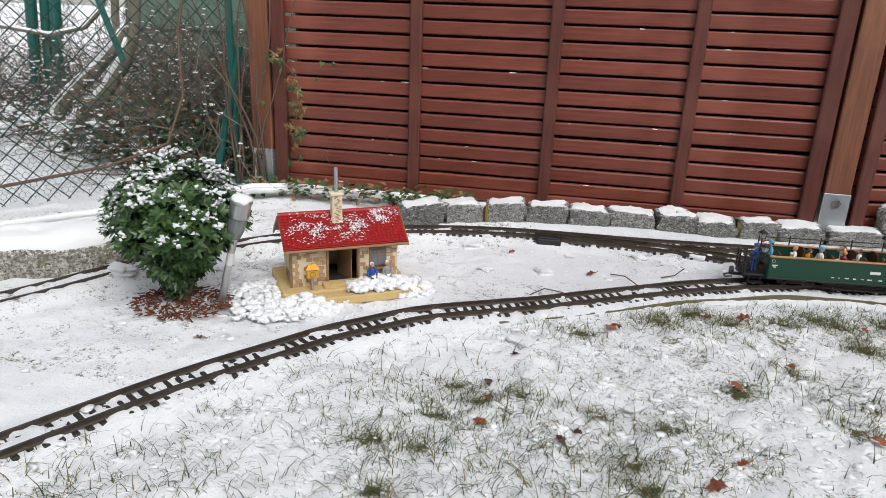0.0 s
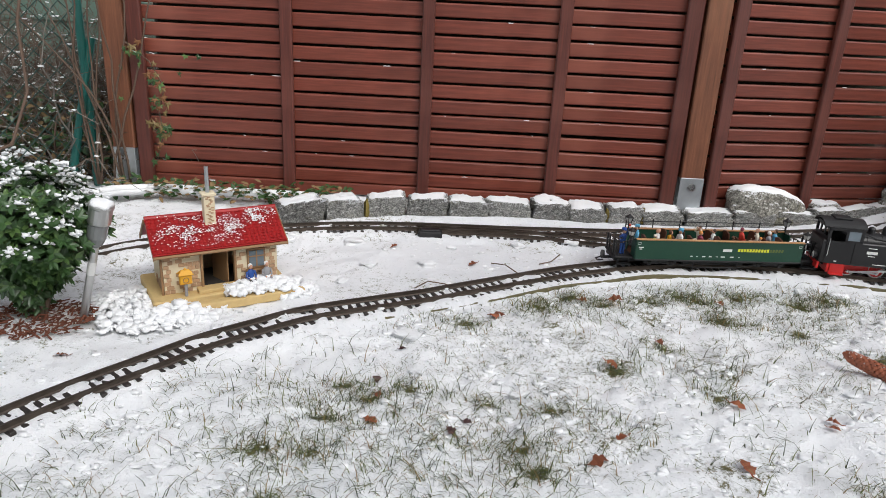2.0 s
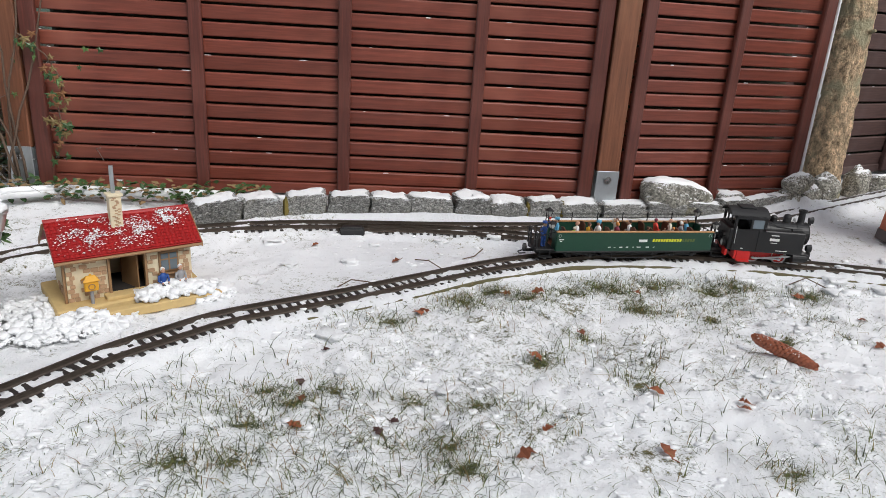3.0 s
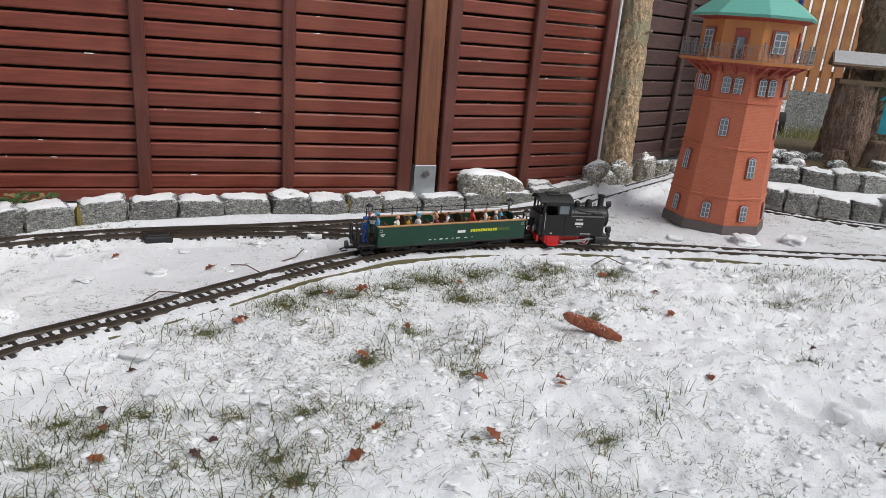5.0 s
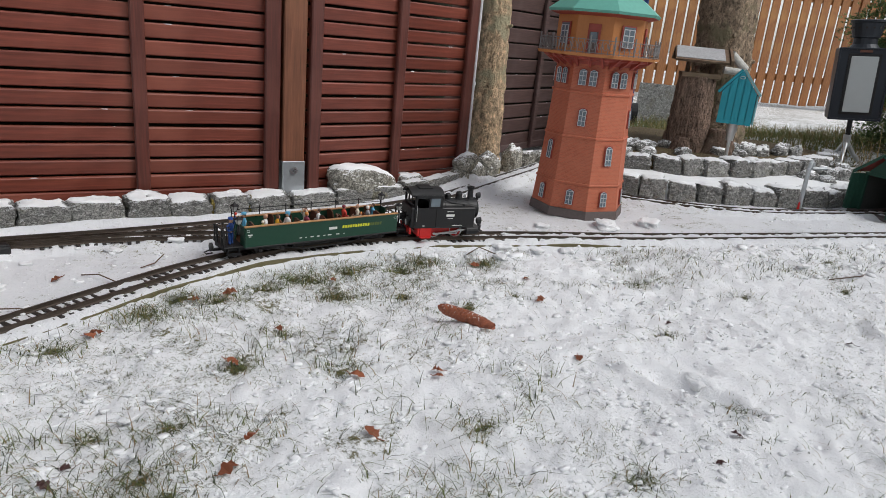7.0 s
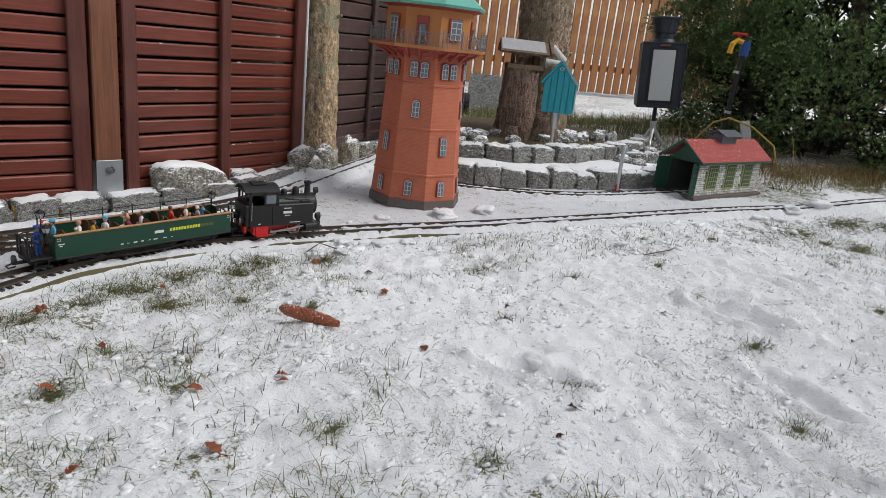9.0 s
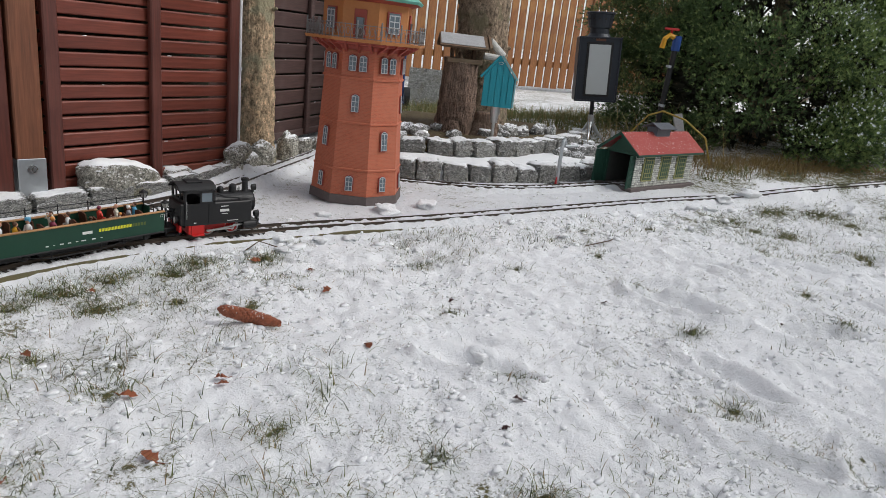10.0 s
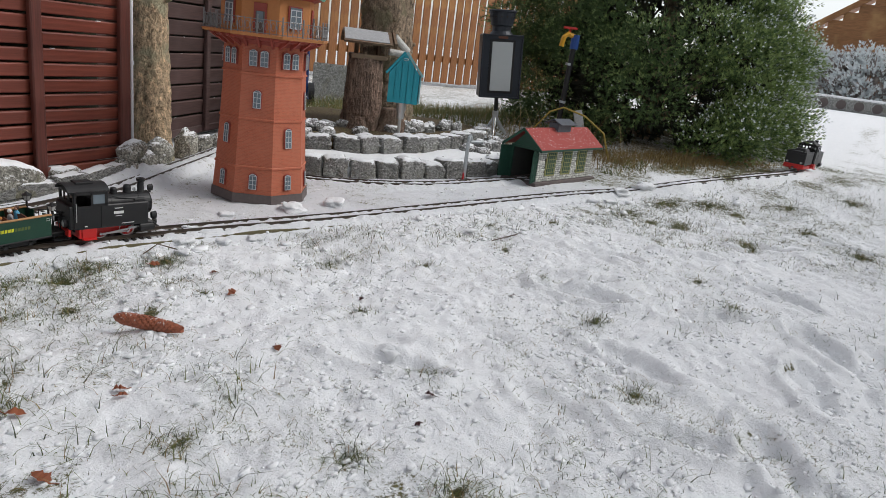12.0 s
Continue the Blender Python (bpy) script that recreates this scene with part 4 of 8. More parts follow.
def figure_mesh(top, legs, hair, seated=True, hat=None, lean=0.0, turn=0.0, arm=0, s=1.0):
    """A small painted figurine as one mesh: slot 0 skin, 1 top, 2 legs, 3 hair, 4 hat."""
    M = Mesh()
    hip = 0.0 if seated else 0.026
    M.rings([[(rx * math.cos(2 * math.pi * k / 10), ry * math.sin(2 * math.pi * k / 10), z) for k in range(10)] for z, rx, ry in ((hip, 0.0062, 0.0078), (hip + 0.012, 0.0056, 0.0072), (hip + 0.022, 0.0064, 0.0092), (hip + 0.0265, 0.0045, 0.006), (hip + 0.029, 0.0022, 0.0022))], slot=1)
    M.ball((0.0006, 0, hip + 0.0345), 0.0052, 9, 7, (1, 0.9, 1.2))
    M.ball((-0.0009, 0, hip + 0.0362), 0.0054, 9, 7, (1, 0.98, 1.05), slot=3)
    M.cyl((0.005, 0, hip + 0.034), (0.0066, 0, hip + 0.0335), 0.0009, n=5)
    if hat:
        M.lathe((0, 0, hip + 0.0385), [(0, 0.0066), (0.001, 0.0066), (0.0045, 0.0068), (0.0055, 0.005)], 10, slot=4)
        M.box((0.006, 0, hip + 0.039), (0.005, 0.008, 0.001), slot=4)
    for sd in (-1, 1):
        sh = (0, sd * 0.0088, hip + 0.0235)
        if arm == 2 and sd == 1:
            el, ha = (0.001, 0.0115, hip + 0.034), (0.004, 0.0125, hip + 0.046)
        elif arm == 1:
            el, ha = (0.003, sd * 0.0135, hip + 0.024), (0.004, sd * 0.006, hip + 0.037)
        else:
            el, ha = (0.002, sd * 0.0115, hip + 0.0125), (0.011, sd * 0.0065, hip + 0.0085)
        M.tube([sh, el, ha], [0.0028, 0.0024, 0.0019], 6, 1)
        M.ball(ha, 0.0022, 6, 5)
        if arm == 2 and sd == 1:
            M.cyl(ha, (ha[0], ha[1], ha[2] + 0.004), 0.0007, n=5)
            M.lathe((ha[0], ha[1], ha[2] + 0.006), [(-0.001, 0.0035), (0.001, 0.0035)], 10, (1, 0, 0), slot=5)
        if seated:
            M.tube([(0, sd * 0.004, 0.003), (0.014, sd * 0.0045, 0.0035), (0.0155, sd * 0.0045, -0.012), (0.019, sd * 0.0045, -0.0125)], [0.0042, 0.0036, 0.0028, 0.0024], 6, 2)
        else:
            M.tube([(0, sd * 0.0038, hip + 0.004), (0.001, sd * 0.004, hip * 0.5), (0, sd * 0.004, 0.0015), (0.006, sd * 0.004, 0.0012)], [0.0046, 0.0036, 0.003, 0.0022], 6, 2)
    M.moved(Matrix.Rotation(turn, 4, "Z") @ Matrix.Rotation(lean, 4, "Y") @ Matrix.Scale(s, 4))
    return M.data("figurine", [SKIN, top, legs, hair, hat or hair, REDC], True)


def figurine(m, label, *a, **k):
    return tagged(part("figurine", figure_mesh(*a, **k), None, m=m), label, "figurine", "figurines of the model railway")


def build_coach(m):
    t = thing("open_coach", "dark green open model railway coach with wooden rim", "railway coach", m=m)
    L, W = 0.452, 0.098
    z0, z1 = 0.05, 0.103
    x0, x1 = -L / 2, L / 2
    part("underframe", Mesh().box((0, 0, 0.0445), (L + 0.1, 0.07, 0.011), 0.002).box((0, 0, 0.034), (0.17, 0.05, 0.012), 0.003), BLACKM, t)
    for s in (-1, 1):
        part("truss_rod", Mesh().tube([(-0.13, 0.036 * s, 0.04), (-0.06, 0.036 * s, 0.026), (0.06, 0.036 * s, 0.026), (0.13, 0.036 * s, 0.04)], 0.0016, 6).cyl((-0.06, 0.036 * s, 0.026), (-0.06, 0.036 * s, 0.044), 0.0016, n=5).cyl((0.06, 0.036 * s, 0.026), (0.06, 0.036 * s, 0.044), 0.0016, n=5), BLACK, t)
        side = part("side_wall", Mesh().box((0, s * W / 2, (z0 + z1) / 2), (L, 0.003, z1 - z0), 0.001), GREEN, t)
        part("side_sill", Mesh().box((0, s * (W / 2 + 0.0015), z0 - 0.001), (L, 0.004, 0.004), 0.001), BLACKM, side)
        # running letters of the livery as plain slanted shapes
        for k in range(16):
            x = 0.048 + k * 0.0079
            M = Mesh().sheet([(s * q, 0, v) for q, v in ((x, 0.0765), (x + 0.0058, 0.0765), (x + 0.0068, 0.0845), (x + 0.001, 0.0845))], 0.0003)
            M.moved(Matrix.Translation((0, s * (W / 2 + 0.0017), 0)) @ Matrix.Diagonal((-1 if s > 0 else 1, 1, 1, 1)) @ Matrix.Diagonal((s, 1, 1, 1)))
            part("livery_stroke", M, YELLOWG if k < 11 else OLIVEL, side, "yellow livery stroke" if k < 11 else "dull olive livery stroke")
        part("emblem", Mesh().box((0.02, s * (W / 2 + 0.0018), 0.0795), (0.024, 0.0006, 0.007), 0), WHITEP, side, "white operator emblem bar")
        for x, w in ((-0.055, 0.007), (-0.04, 0.005), (-0.022, 0.009), (-0.004, 0.007), (0.014, 0.006), (0.03, 0.011), (0.055, 0.009), (0.074, 0.005)):
            part("marking", Mesh().box((x - 0.02, s * (W / 2 + 0.0017), 0.0615), (w, 0.0005, 0.0028 if w > 0.006 else 0.0016)), WHITEP, side)
        part("marking", Mesh().box((x0 + 0.013, s * (W / 2 + 0.0017), 0.083), (0.013, 0.0005, 0.0025)), WHITEP, side)
        part("marking", Mesh().box((x0 + 0.012, s * (W / 2 + 0.0017), 0.0785), (0.006, 0.0005, 0.0022)), WHITEP, side)
        for xx in (x0 + 0.008, x1 - 0.008):
            part("marking", Mesh().tube([(xx - 0.0035, s * (W / 2 + 0.0017), 0.0905), (xx + 0.0035, s * (W / 2 + 0.0017), 0.0905), (xx + 0.0035, s * (W / 2 + 0.0017), 0.0965), (xx - 0.0035, s * (W / 2 + 0.0017), 0.0965)], 0.0005, 4, closed=True), WHITEP, side)
        part("rim", Mesh().box((0, s * W / 2, z1 + 0.0015), (L + 0.004, 0.008, 0.004), 0.001), OAK, t, "varnished wooden rim")
    for x in (x0, x1):
        for s in (-1, 1):
            part("end_wall", Mesh().box((x, s * 0.033, (z0 + z1) / 2), (0.003, 0.03, z1 - z0)), GREEN, t)
    part("floor", Mesh().box((0, 0, 0.053), (L, W - 0.004, 0.004)), BENCH, t)
    # hand rail along one side
    yb = W / 2 - 0.001
    M = Mesh()
    part("hand_rail", Mesh().tube([(x0, yb, z1 + 0.022), (x1 + 0.002, yb, z1 + 0.024)], 0.0014, 6).tube([(x0, yb, z1 + 0.012), (x1, yb, z1 + 0.013)], 0.001, 6), BLACK, t)
    for k in range(7):
        x = x0 + L * k / 6
        part("rail_post", Mesh().cyl((x, yb, z1), (x, yb, z1 + 0.026), 0.0015, n=6).ball((x, yb, z1 + 0.0265), 0.0022, 6, 5), BLACK, t)
    # benches
    for k, x in enumerate((-0.185, -0.145, -0.06, -0.02, 0.065, 0.105, 0.185)):
        s = 1 if k % 2 == 0 else -1
        for y in (-0.027, 0.027):
            b = part("bench", Mesh().box((x, y, 0.069), (0.026, 0.036, 0.003), 0.001).box((x, y, 0.061), (0.003, 0.03, 0.014)), BENCH, t)
            part("bench_back", Mesh().sheet([(x - s * 0.013, y - 0.019, 0.066), (x - s * 0.013, y + 0.019, 0.066), (x - s * 0.018, y + 0.017, 0.107), (x - s * 0.0185, y, 0.111), (x - s * 0.018, y - 0.017, 0.107)], 0.0028), BENCH, b)
    # bogies
    for bx in (-0.15, 0.15):
        b = part("bogie", Mesh().box((bx, 0, 0.037), (0.03, 0.06, 0.008), 0.002), BLACKM, t)
        for s in (-1, 1):
            part("bogie_frame", Mesh().box((bx, s * 0.034, 0.0385), (0.092, 0.004, 0.011), 0.0015).box((bx - 0.03, s * 0.036, 0.036), (0.012, 0.006, 0.012), 0.002).box((bx + 0.03, s * 0.036, 0.036), (0.012, 0.006, 0.012), 0.002), BLACK, b)
            for dx in (-0.03, 0.03):
                wheel(b, bx + dx, s * 0.0225, 0.0125)
    # end platforms
    for e in (-1, 1):
        px = e * (L / 2 + 0.026)
        part("platform", Mesh().box((px, 0, 0.051), (0.052, 0.084, 0.004), 0.001), BLACKM, t)
        M = Mesh()
        for y in (-0.036, -0.018, 0.018, 0.036):
            M.box((e * (L / 2 + 0.049), y, 0.074), (0.004, 0.006, 0.046), 0.001)
        M.box((e * (L / 2 + 0.049), 0, 0.095), (0.003, 0.078, 0.003)).box((e * (L / 2 + 0.049), 0, 0.075), (0.002, 0.078, 0.002))
        part("end_railing", M, BLACK, t)
        for y in (-0.04, 0.04):
            part("side_railing", Mesh().tube([(e * (L / 2 + 0.002), y, 0.101), (e * (L / 2 + 0.03), y, 0.094), (e * (L / 2 + 0.049), y, 0.09)], 0.0012, 5).cyl((e * (L / 2 + 0.026), y, 0.053), (e * (L / 2 + 0.026), y, 0.095), 0.0012, n=5), BLACK, t)
            part("step", Mesh().box((px, y * 1.08, 0.034), (0.036, 0.016, 0.0025)).box((px - 0.014, y, 0.042), (0.003, 0.003, 0.018)).box((px + 0.014, y, 0.042), (0.003, 0.003, 0.018)), BLACK, t)
        part("coupling", Mesh().box((e * (L / 2 + 0.06), 0, 0.038), (0.03, 0.01, 0.006), 0.001).lathe((e * (L / 2 + 0.07), 0, 0.046), [(-0.003, 0.011), (0.003, 0.011)], 12, (1, 0, 0)).tube([(e * (L / 2 + 0.07), -0.012, 0.034), (e * (L / 2 + 0.085), -0.008, 0.031), (e * (L / 2 + 0.085), 0.008, 0.031), (e * (L / 2 + 0.07), 0.012, 0.034)], 0.002, 6), BLACK, t)
        # brake wheel on a column
        part("brake_column", Mesh().cyl((e * (L / 2 + 0.04), -0.026, 0.053), (e * (L / 2 + 0.04), -0.026, 0.1), 0.0014, n=6).tube([(e * (L / 2 + 0.04) + 0.008 * math.cos(q), -0.026 + 0.008 * math.sin(q), 0.1) for q in np.linspace(0, 2 * math.pi, 11)[:-1]], 0.001, 5, closed=True), BLACK, t)
        rail_lamp(t, e * (L / 2 - 0.004), 0.038, 0.1, 0.045)
        rail_lamp(t, e * (L / 2 + 0.012), -0.036, 0.088, 0.042)
    return t


def build_loco(m, name="steam_locomotive", label="black tank locomotive model with red underframe", plates=True):
    t = thing(name, label, "locomotive", m=m)

    def lp(part_name, mesh, mat, parent, lab="", smooth=False):
        if part_name in ("boiler", "smokebox_door", "boiler_band"):
            mesh.v = [(x, y * 1.2, 0.1085 + (z - 0.096) * 1.2) for x, y, z in mesh.v]
        else:
            mesh.v = [(x, y, z if z < 0.06 else 0.06 + (z - 0.06) * 1.33) for x, y, z in mesh.v]
        return part(part_name, mesh, mat, parent, lab, smooth=smooth)
    zr = 0.0255
    lp("frame", Mesh().box((0.0, 0, 0.052), (0.176, 0.044, 0.014), 0.002).box((0.035, 0, 0.046), (0.075, 0.028, 0.02)), BLACKM, t)
    lp("red_frame", Mesh().box((-0.03, 0, 0.05), (0.094, 0.058, 0.02), 0.001).box((-0.083, 0, 0.049), (0.006, 0.096, 0.028), 0.001), RED, t, "bright red underframe")
    for s in (-1, 1):
        lp("cab_step", Mesh().box((-0.062, s * 0.046, 0.046), (0.034, 0.004, 0.032), 0.001).box((-0.062, s * 0.05, 0.032), (0.03, 0.012, 0.002)), RED, t, "red cab step panel")
        lp("side_tank", Mesh().box((0.024, s * 0.035, 0.083), (0.118, 0.027, 0.046), 0.002), BLACK, t)
        lp("cylinder", Mesh().cyl((0.062, s * 0.04, 0.049), (0.096, s * 0.04, 0.049), 0.0125, n=14).box((0.079, s * 0.036, 0.057), (0.03, 0.022, 0.018), 0.003).cyl((0.094, s * 0.04, 0.049), (0.099, s * 0.04, 0.049), 0.006, n=10), BLACK, t)
        for x, r in ((-0.03, 0.0185), (0.036, 0.0185)):
            w = wheel(t, x, s * 0.0235, r, RED, 10, "driving_wheel")
            lp("tyre", Mesh().tube([(x + r * math.cos(q), s * 0.0245, zr + r + r * math.sin(q)) for q in np.linspace(0, 2 * math.pi, 25)[:-1]], 0.0019, 6, closed=True), STEEL, w, "bright steel tyre")
        lp("coupling_rod", Mesh().box((0.003, s * 0.031, zr + 0.012), (0.074, 0.002, 0.0045), 0.0008).cyl((-0.03, s * 0.029, zr + 0.012), (-0.03, s * 0.034, zr + 0.012), 0.0036, n=10).cyl((0.036, s * 0.029, zr + 0.012), (0.036, s * 0.034, zr + 0.012), 0.0036, n=10), STEEL, t, "bright steel rod")
        lp("connecting_rod", Mesh().sheet([(-0.028, s * 0.035, zr + 0.0095), (0.066, s * 0.035, zr + 0.0225), (0.066, s * 0.035, zr + 0.0265), (-0.028, s * 0.035, zr + 0.0145)], 0.0018).box((0.052, s * 0.037, zr + 0.0245), (0.03, 0.004, 0.003)), STEEL, t, "bright steel rod")
        lp("valve_gear", Mesh().tube([(0.036, s * 0.037, zr + 0.012), (0.046, s * 0.037, zr + 0.034), (0.062, s * 0.037, zr + 0.036)], 0.0012, 5).tube([(0.03, s * 0.036, zr + 0.03), (0.034, s * 0.036, zr + 0.04), (0.03, s * 0.036, zr + 0.046)], 0.0014, 5), STEEL, t)
        # cab side with its opening
        M = Mesh()
        M.box((-0.0655, s * 0.047, 0.083), (0.061, 0.003, 0.046)).box((-0.0935, s * 0.047, 0.119), (0.005, 0.003, 0.03)).box((-0.057, s * 0.047, 0.1305), (0.078, 0.003, 0.006)).box((-0.0545, s * 0.047, 0.118), (0.005, 0.003, 0.026)).box((-0.0205, s * 0.047, 0.118), (0.007, 0.003, 0.028)).box((-0.036, s * 0.047, 0.1065), (0.036, 0.003, 0.005))
        cs = lp("cab_side", M, BLACK, t)
        lp("cab_window", Mesh().box((-0.038, s * 0.0465, 0.1185), (0.027, 0.0015, 0.02)), GLASS, cs)
        lp("grab_rail", Mesh().cyl((-0.0915, s * 0.0505, 0.075), (-0.0915, s * 0.0505, 0.112), 0.0009, n=5), STEEL, cs)
        if plates:
            lp("number_plate", Mesh().box((0.008, s * 0.0492, 0.0885), (0.024, 0.0008, 0.0055)), WHITEP, cs, "white number bar")
            lp("number_plate", Mesh().box((0.008, s * 0.0492, 0.0975), (0.02, 0.0008, 0.0016)), WHITEP, cs)
            lp("number_plate", Mesh().box((0.008, s * 0.0492, 0.0815), (0.016, 0.0008, 0.0013)), WHITEP, cs)
            lp("marking", Mesh().box((0.03, s * 0.0492, 0.0655), (0.03, 0.0008, 0.0014)), WHITEP, cs)
            lp("marking", Mesh().box((-0.07, s * 0.0492, 0.0655), (0.006, 0.0008, 0.0018)), WHITEP, cs)
    lp("footplate", Mesh().box((0.004, 0, 0.0605), (0.186, 0.096, 0.003), 0.001), BLACK, t)
    lp("bunker", Mesh().box((-0.1, 0, 0.083), (0.012, 0.092, 0.046), 0.002), BLACK, t)
    for x in (-0.096, -0.018):
        M = Mesh()
        M.box((x, 0, 0.108), (0.003, 0.094, 0.008)).box((x, 0, 0.1305), (0.003, 0.094, 0.006))
        for y in (-0.0445, -0.0145, 0.0145, 0.0445):
            M.box((x, y, 0.12), (0.003, 0.006, 0.022))
        lp("cab_end", M, BLACK, t)
    n = 12
    prof = [(0.052 * math.sin(a), 0.1335 + 0.012 * (math.cos(a) - math.cos(0.95)) / (1 - math.cos(0.95))) for a in np.linspace(-0.95, 0.95, n)]
    M = Mesh()
    M.rings([[(x, y * 1.0, z) for y, z in prof] + [(x, y, z - 0.003) for y, z in prof[::-1]] for x in (-0.107, -0.011)])
    roof = lp("cab_roof", M, BLACKM, t)
    lp("roof_vent", Mesh().box((-0.06, 0, 0.146), (0.04, 0.036, 0.004), 0.001), BLACKM, roof)
    lp("boiler", Mesh().cyl((-0.02, 0, 0.096), (0.098, 0, 0.096), 0.0255, n=24), BLACK, t, smooth=False)
    lp("smokebox_door", Mesh().lathe((0.098, 0, 0.096), [(0, 0.0265), (0.002, 0.0265), (0.002, 0.021), (0.006, 0.014), (0.0075, 0.004)], 20, (1, 0, 0)).box((0.104, 0, 0.096), (0.002, 0.03, 0.002)), BLACKM, t)
    for x in (0.0, 0.035, 0.07):
        lp("boiler_band", Mesh().tube([(x, 0.0257 * math.cos(q), 0.096 + 0.0257 * math.sin(q)) for q in np.linspace(0, 2 * math.pi, 25)[:-1]], 0.0007, 4, closed=True), BLACKM, t)
    lp("chimney", Mesh().lathe((0.083, 0, 0.118), [(0, 0.0105), (0.004, 0.0085), (0.022, 0.0078), (0.024, 0.0105), (0.029, 0.0105), (0.029, 0.0065), (0.02, 0.0065)], 16), BLACK, t)
    lp("steam_dome", Mesh().lathe((0.048, 0, 0.118), [(0, 0.011), (0.006, 0.0098), (0.012, 0.0098), (0.0165, 0.0075), (0.018, 0.003)], 16), BLACK, t)
    lp("sand_dome", Mesh().lathe((0.014, 0, 0.118), [(0, 0.0095), (0.005, 0.0085), (0.01, 0.0085), (0.013, 0.006), (0.014, 0.002)], 16), BLACK, t)
    lp("bell", Mesh().lathe((0.066, 0, 0.122), [(0, 0.0045), (0.004, 0.0035), (0.007, 0.001)], 10).cyl((0.066, -0.004, 0.119), (0.066, -0.004, 0.129), 0.0007, n=5), STEEL, t)
    for x in (-0.11, 0.104):
        e = -1 if x < 0 else 1
        lp("buffer_beam", Mesh().box((x - e * 0.004, 0, 0.051), (0.006, 0.09, 0.018), 0.001), RED if e < 0 else BLACK, t)
        lp("coupler", Mesh().box((x + e * 0.01, 0, 0.044), (0.022, 0.008, 0.006), 0.001).lathe((x + e * 0.016, 0, 0.05), [(-0.002, 0.011), (0.002, 0.011)], 14, (1, 0, 0)).tube([(x + e * 0.012, -0.012, 0.038), (x + e * 0.024, -0.007, 0.035), (x + e * 0.024, 0.007, 0.035), (x + e * 0.012, 0.012, 0.038)], 0.0018, 6), BLACK, t)
        for y in (-0.03, 0.03):
            hl = lp("headlamp", Mesh().lathe((x, y, 0.072), [(-0.006 * e, 0.007), (0.006 * e, 0.0085)], 14, (1, 0, 0)), BLACK, t)
            lp("lens", Mesh().lathe((x + e * 0.0062, y, 0.072), [(0, 0.007), (0.0015 * e, 0.004)], 12, (1, 0, 0)), LENS, hl)
    lp("front_lamp", Mesh().lathe((0.108, 0, 0.126), [(-0.006, 0.006), (0.005, 0.0075)], 12, (1, 0, 0)).box((0.106, 0, 0.12), (0.006, 0.004, 0.01)), BLACK, t)
    lp("piping", Mesh().tube([(-0.018, -0.022, 0.124), (0.02, -0.025, 0.113), (0.06, -0.026, 0.109), (0.082, -0.02, 0.112)], 0.0013, 5).tube([(0.0, -0.0265, 0.105), (0.085, -0.0265, 0.105)], 0.0008, 5).cyl((0.055, -0.028, 0.106), (0.08, -0.028, 0.106), 0.005, n=10), BLACKM, t)
    return t


COACH = pose(-0.091, -0.546, 0, 0, 0, math.degrees(math.atan2(0.05, 0.47)))
build_coach(COACH)
build_loco(pose(0.297, -0.556, 0, 0, 0, -8.5) @ Matrix.Diagonal((1.07, 1.0, 1.0, 1)))

SEATS = [
    (-0.205, 0.016, -170, "seated figurine in a light blue coat and cap", LBLUE, DARKC, BROWNH, dict(hat=LBLUE)),
    (-0.172, -0.03, 10, "small seated figurine in lime green with cream hat", LIME, LIME, CREAM, dict(s=0.75)),
    (-0.158, -0.012, 170, "seated figurine in a white blouse", WHITEP, GREYC, SKIN, {}),
    (-0.128, -0.022, 10, "seated figurine in a yellow dress", YELLOW, YELLOW, BROWNH, {}),
    (-0.095, -0.01, -165, "seated figurine in white with a light blue cap", WHITEP, CREAM, LBLUE, dict(hat=LBLUE)),
    (-0.045, -0.02, 10, "seated figurine in a maroon dress with ginger hair", MAROON, PINK, GINGER, {}),
    (-0.03, 0.02, -160, "seated figurine in cream holding both hands to its face", CREAM, CREAM, BROWNH, dict(arm=1)),
    (0.0, 0.0, 160, "seated figurine in a white shirt and pale trousers", WHITEP, CREAM, BROWNH, {}),
    (0.04, -0.03, 10, "small seated figurine in dark jacket", DARKC, DARKC, BROWNH, dict(s=0.78)),
    (0.088, 0.018, 0, "seated figurine in a red dress with dark red hat", REDC, REDC, MAROON, {}),
    (0.115, -0.03, 170, "small seated figurine in pale green", CREAM, LIME, GINGER, dict(s=0.75)),
    (0.128, 0.012, 170, "bald seated figurine in a cream shirt", CREAM, CREAM, SKIN, {}),
    (0.15, -0.01, -10, "seated figurine in a grey coat with white hair", GREYC, GREYC, WHITEP, {}),
    (0.178, 0.01, 170, "seated figurine in light blue overalls", LBLUE, LBLUE, BROWNH, {}),
]
for sx, sy, turn, lab, top, legs, hair, kw in SEATS:
    figurine(COACH @ pose(sx, sy, 0.0815, 0, 0, turn), lab, top, legs, hair, True, **kw)
figurine(COACH @ pose(-0.25, -0.012, 0.0535, 0, 0, -75), "standing conductor figurine in blue coat raising a red disc", BLUE, BLUE, BROWNH, False, hat=BLUE, arm=2, s=1.0)
build_loco(pose(4.475, -1.81, 0.108, 0, 0, -6) @ Matrix.Scale(1.22, 4), label="second black locomotive standing on the far track", plates=False)


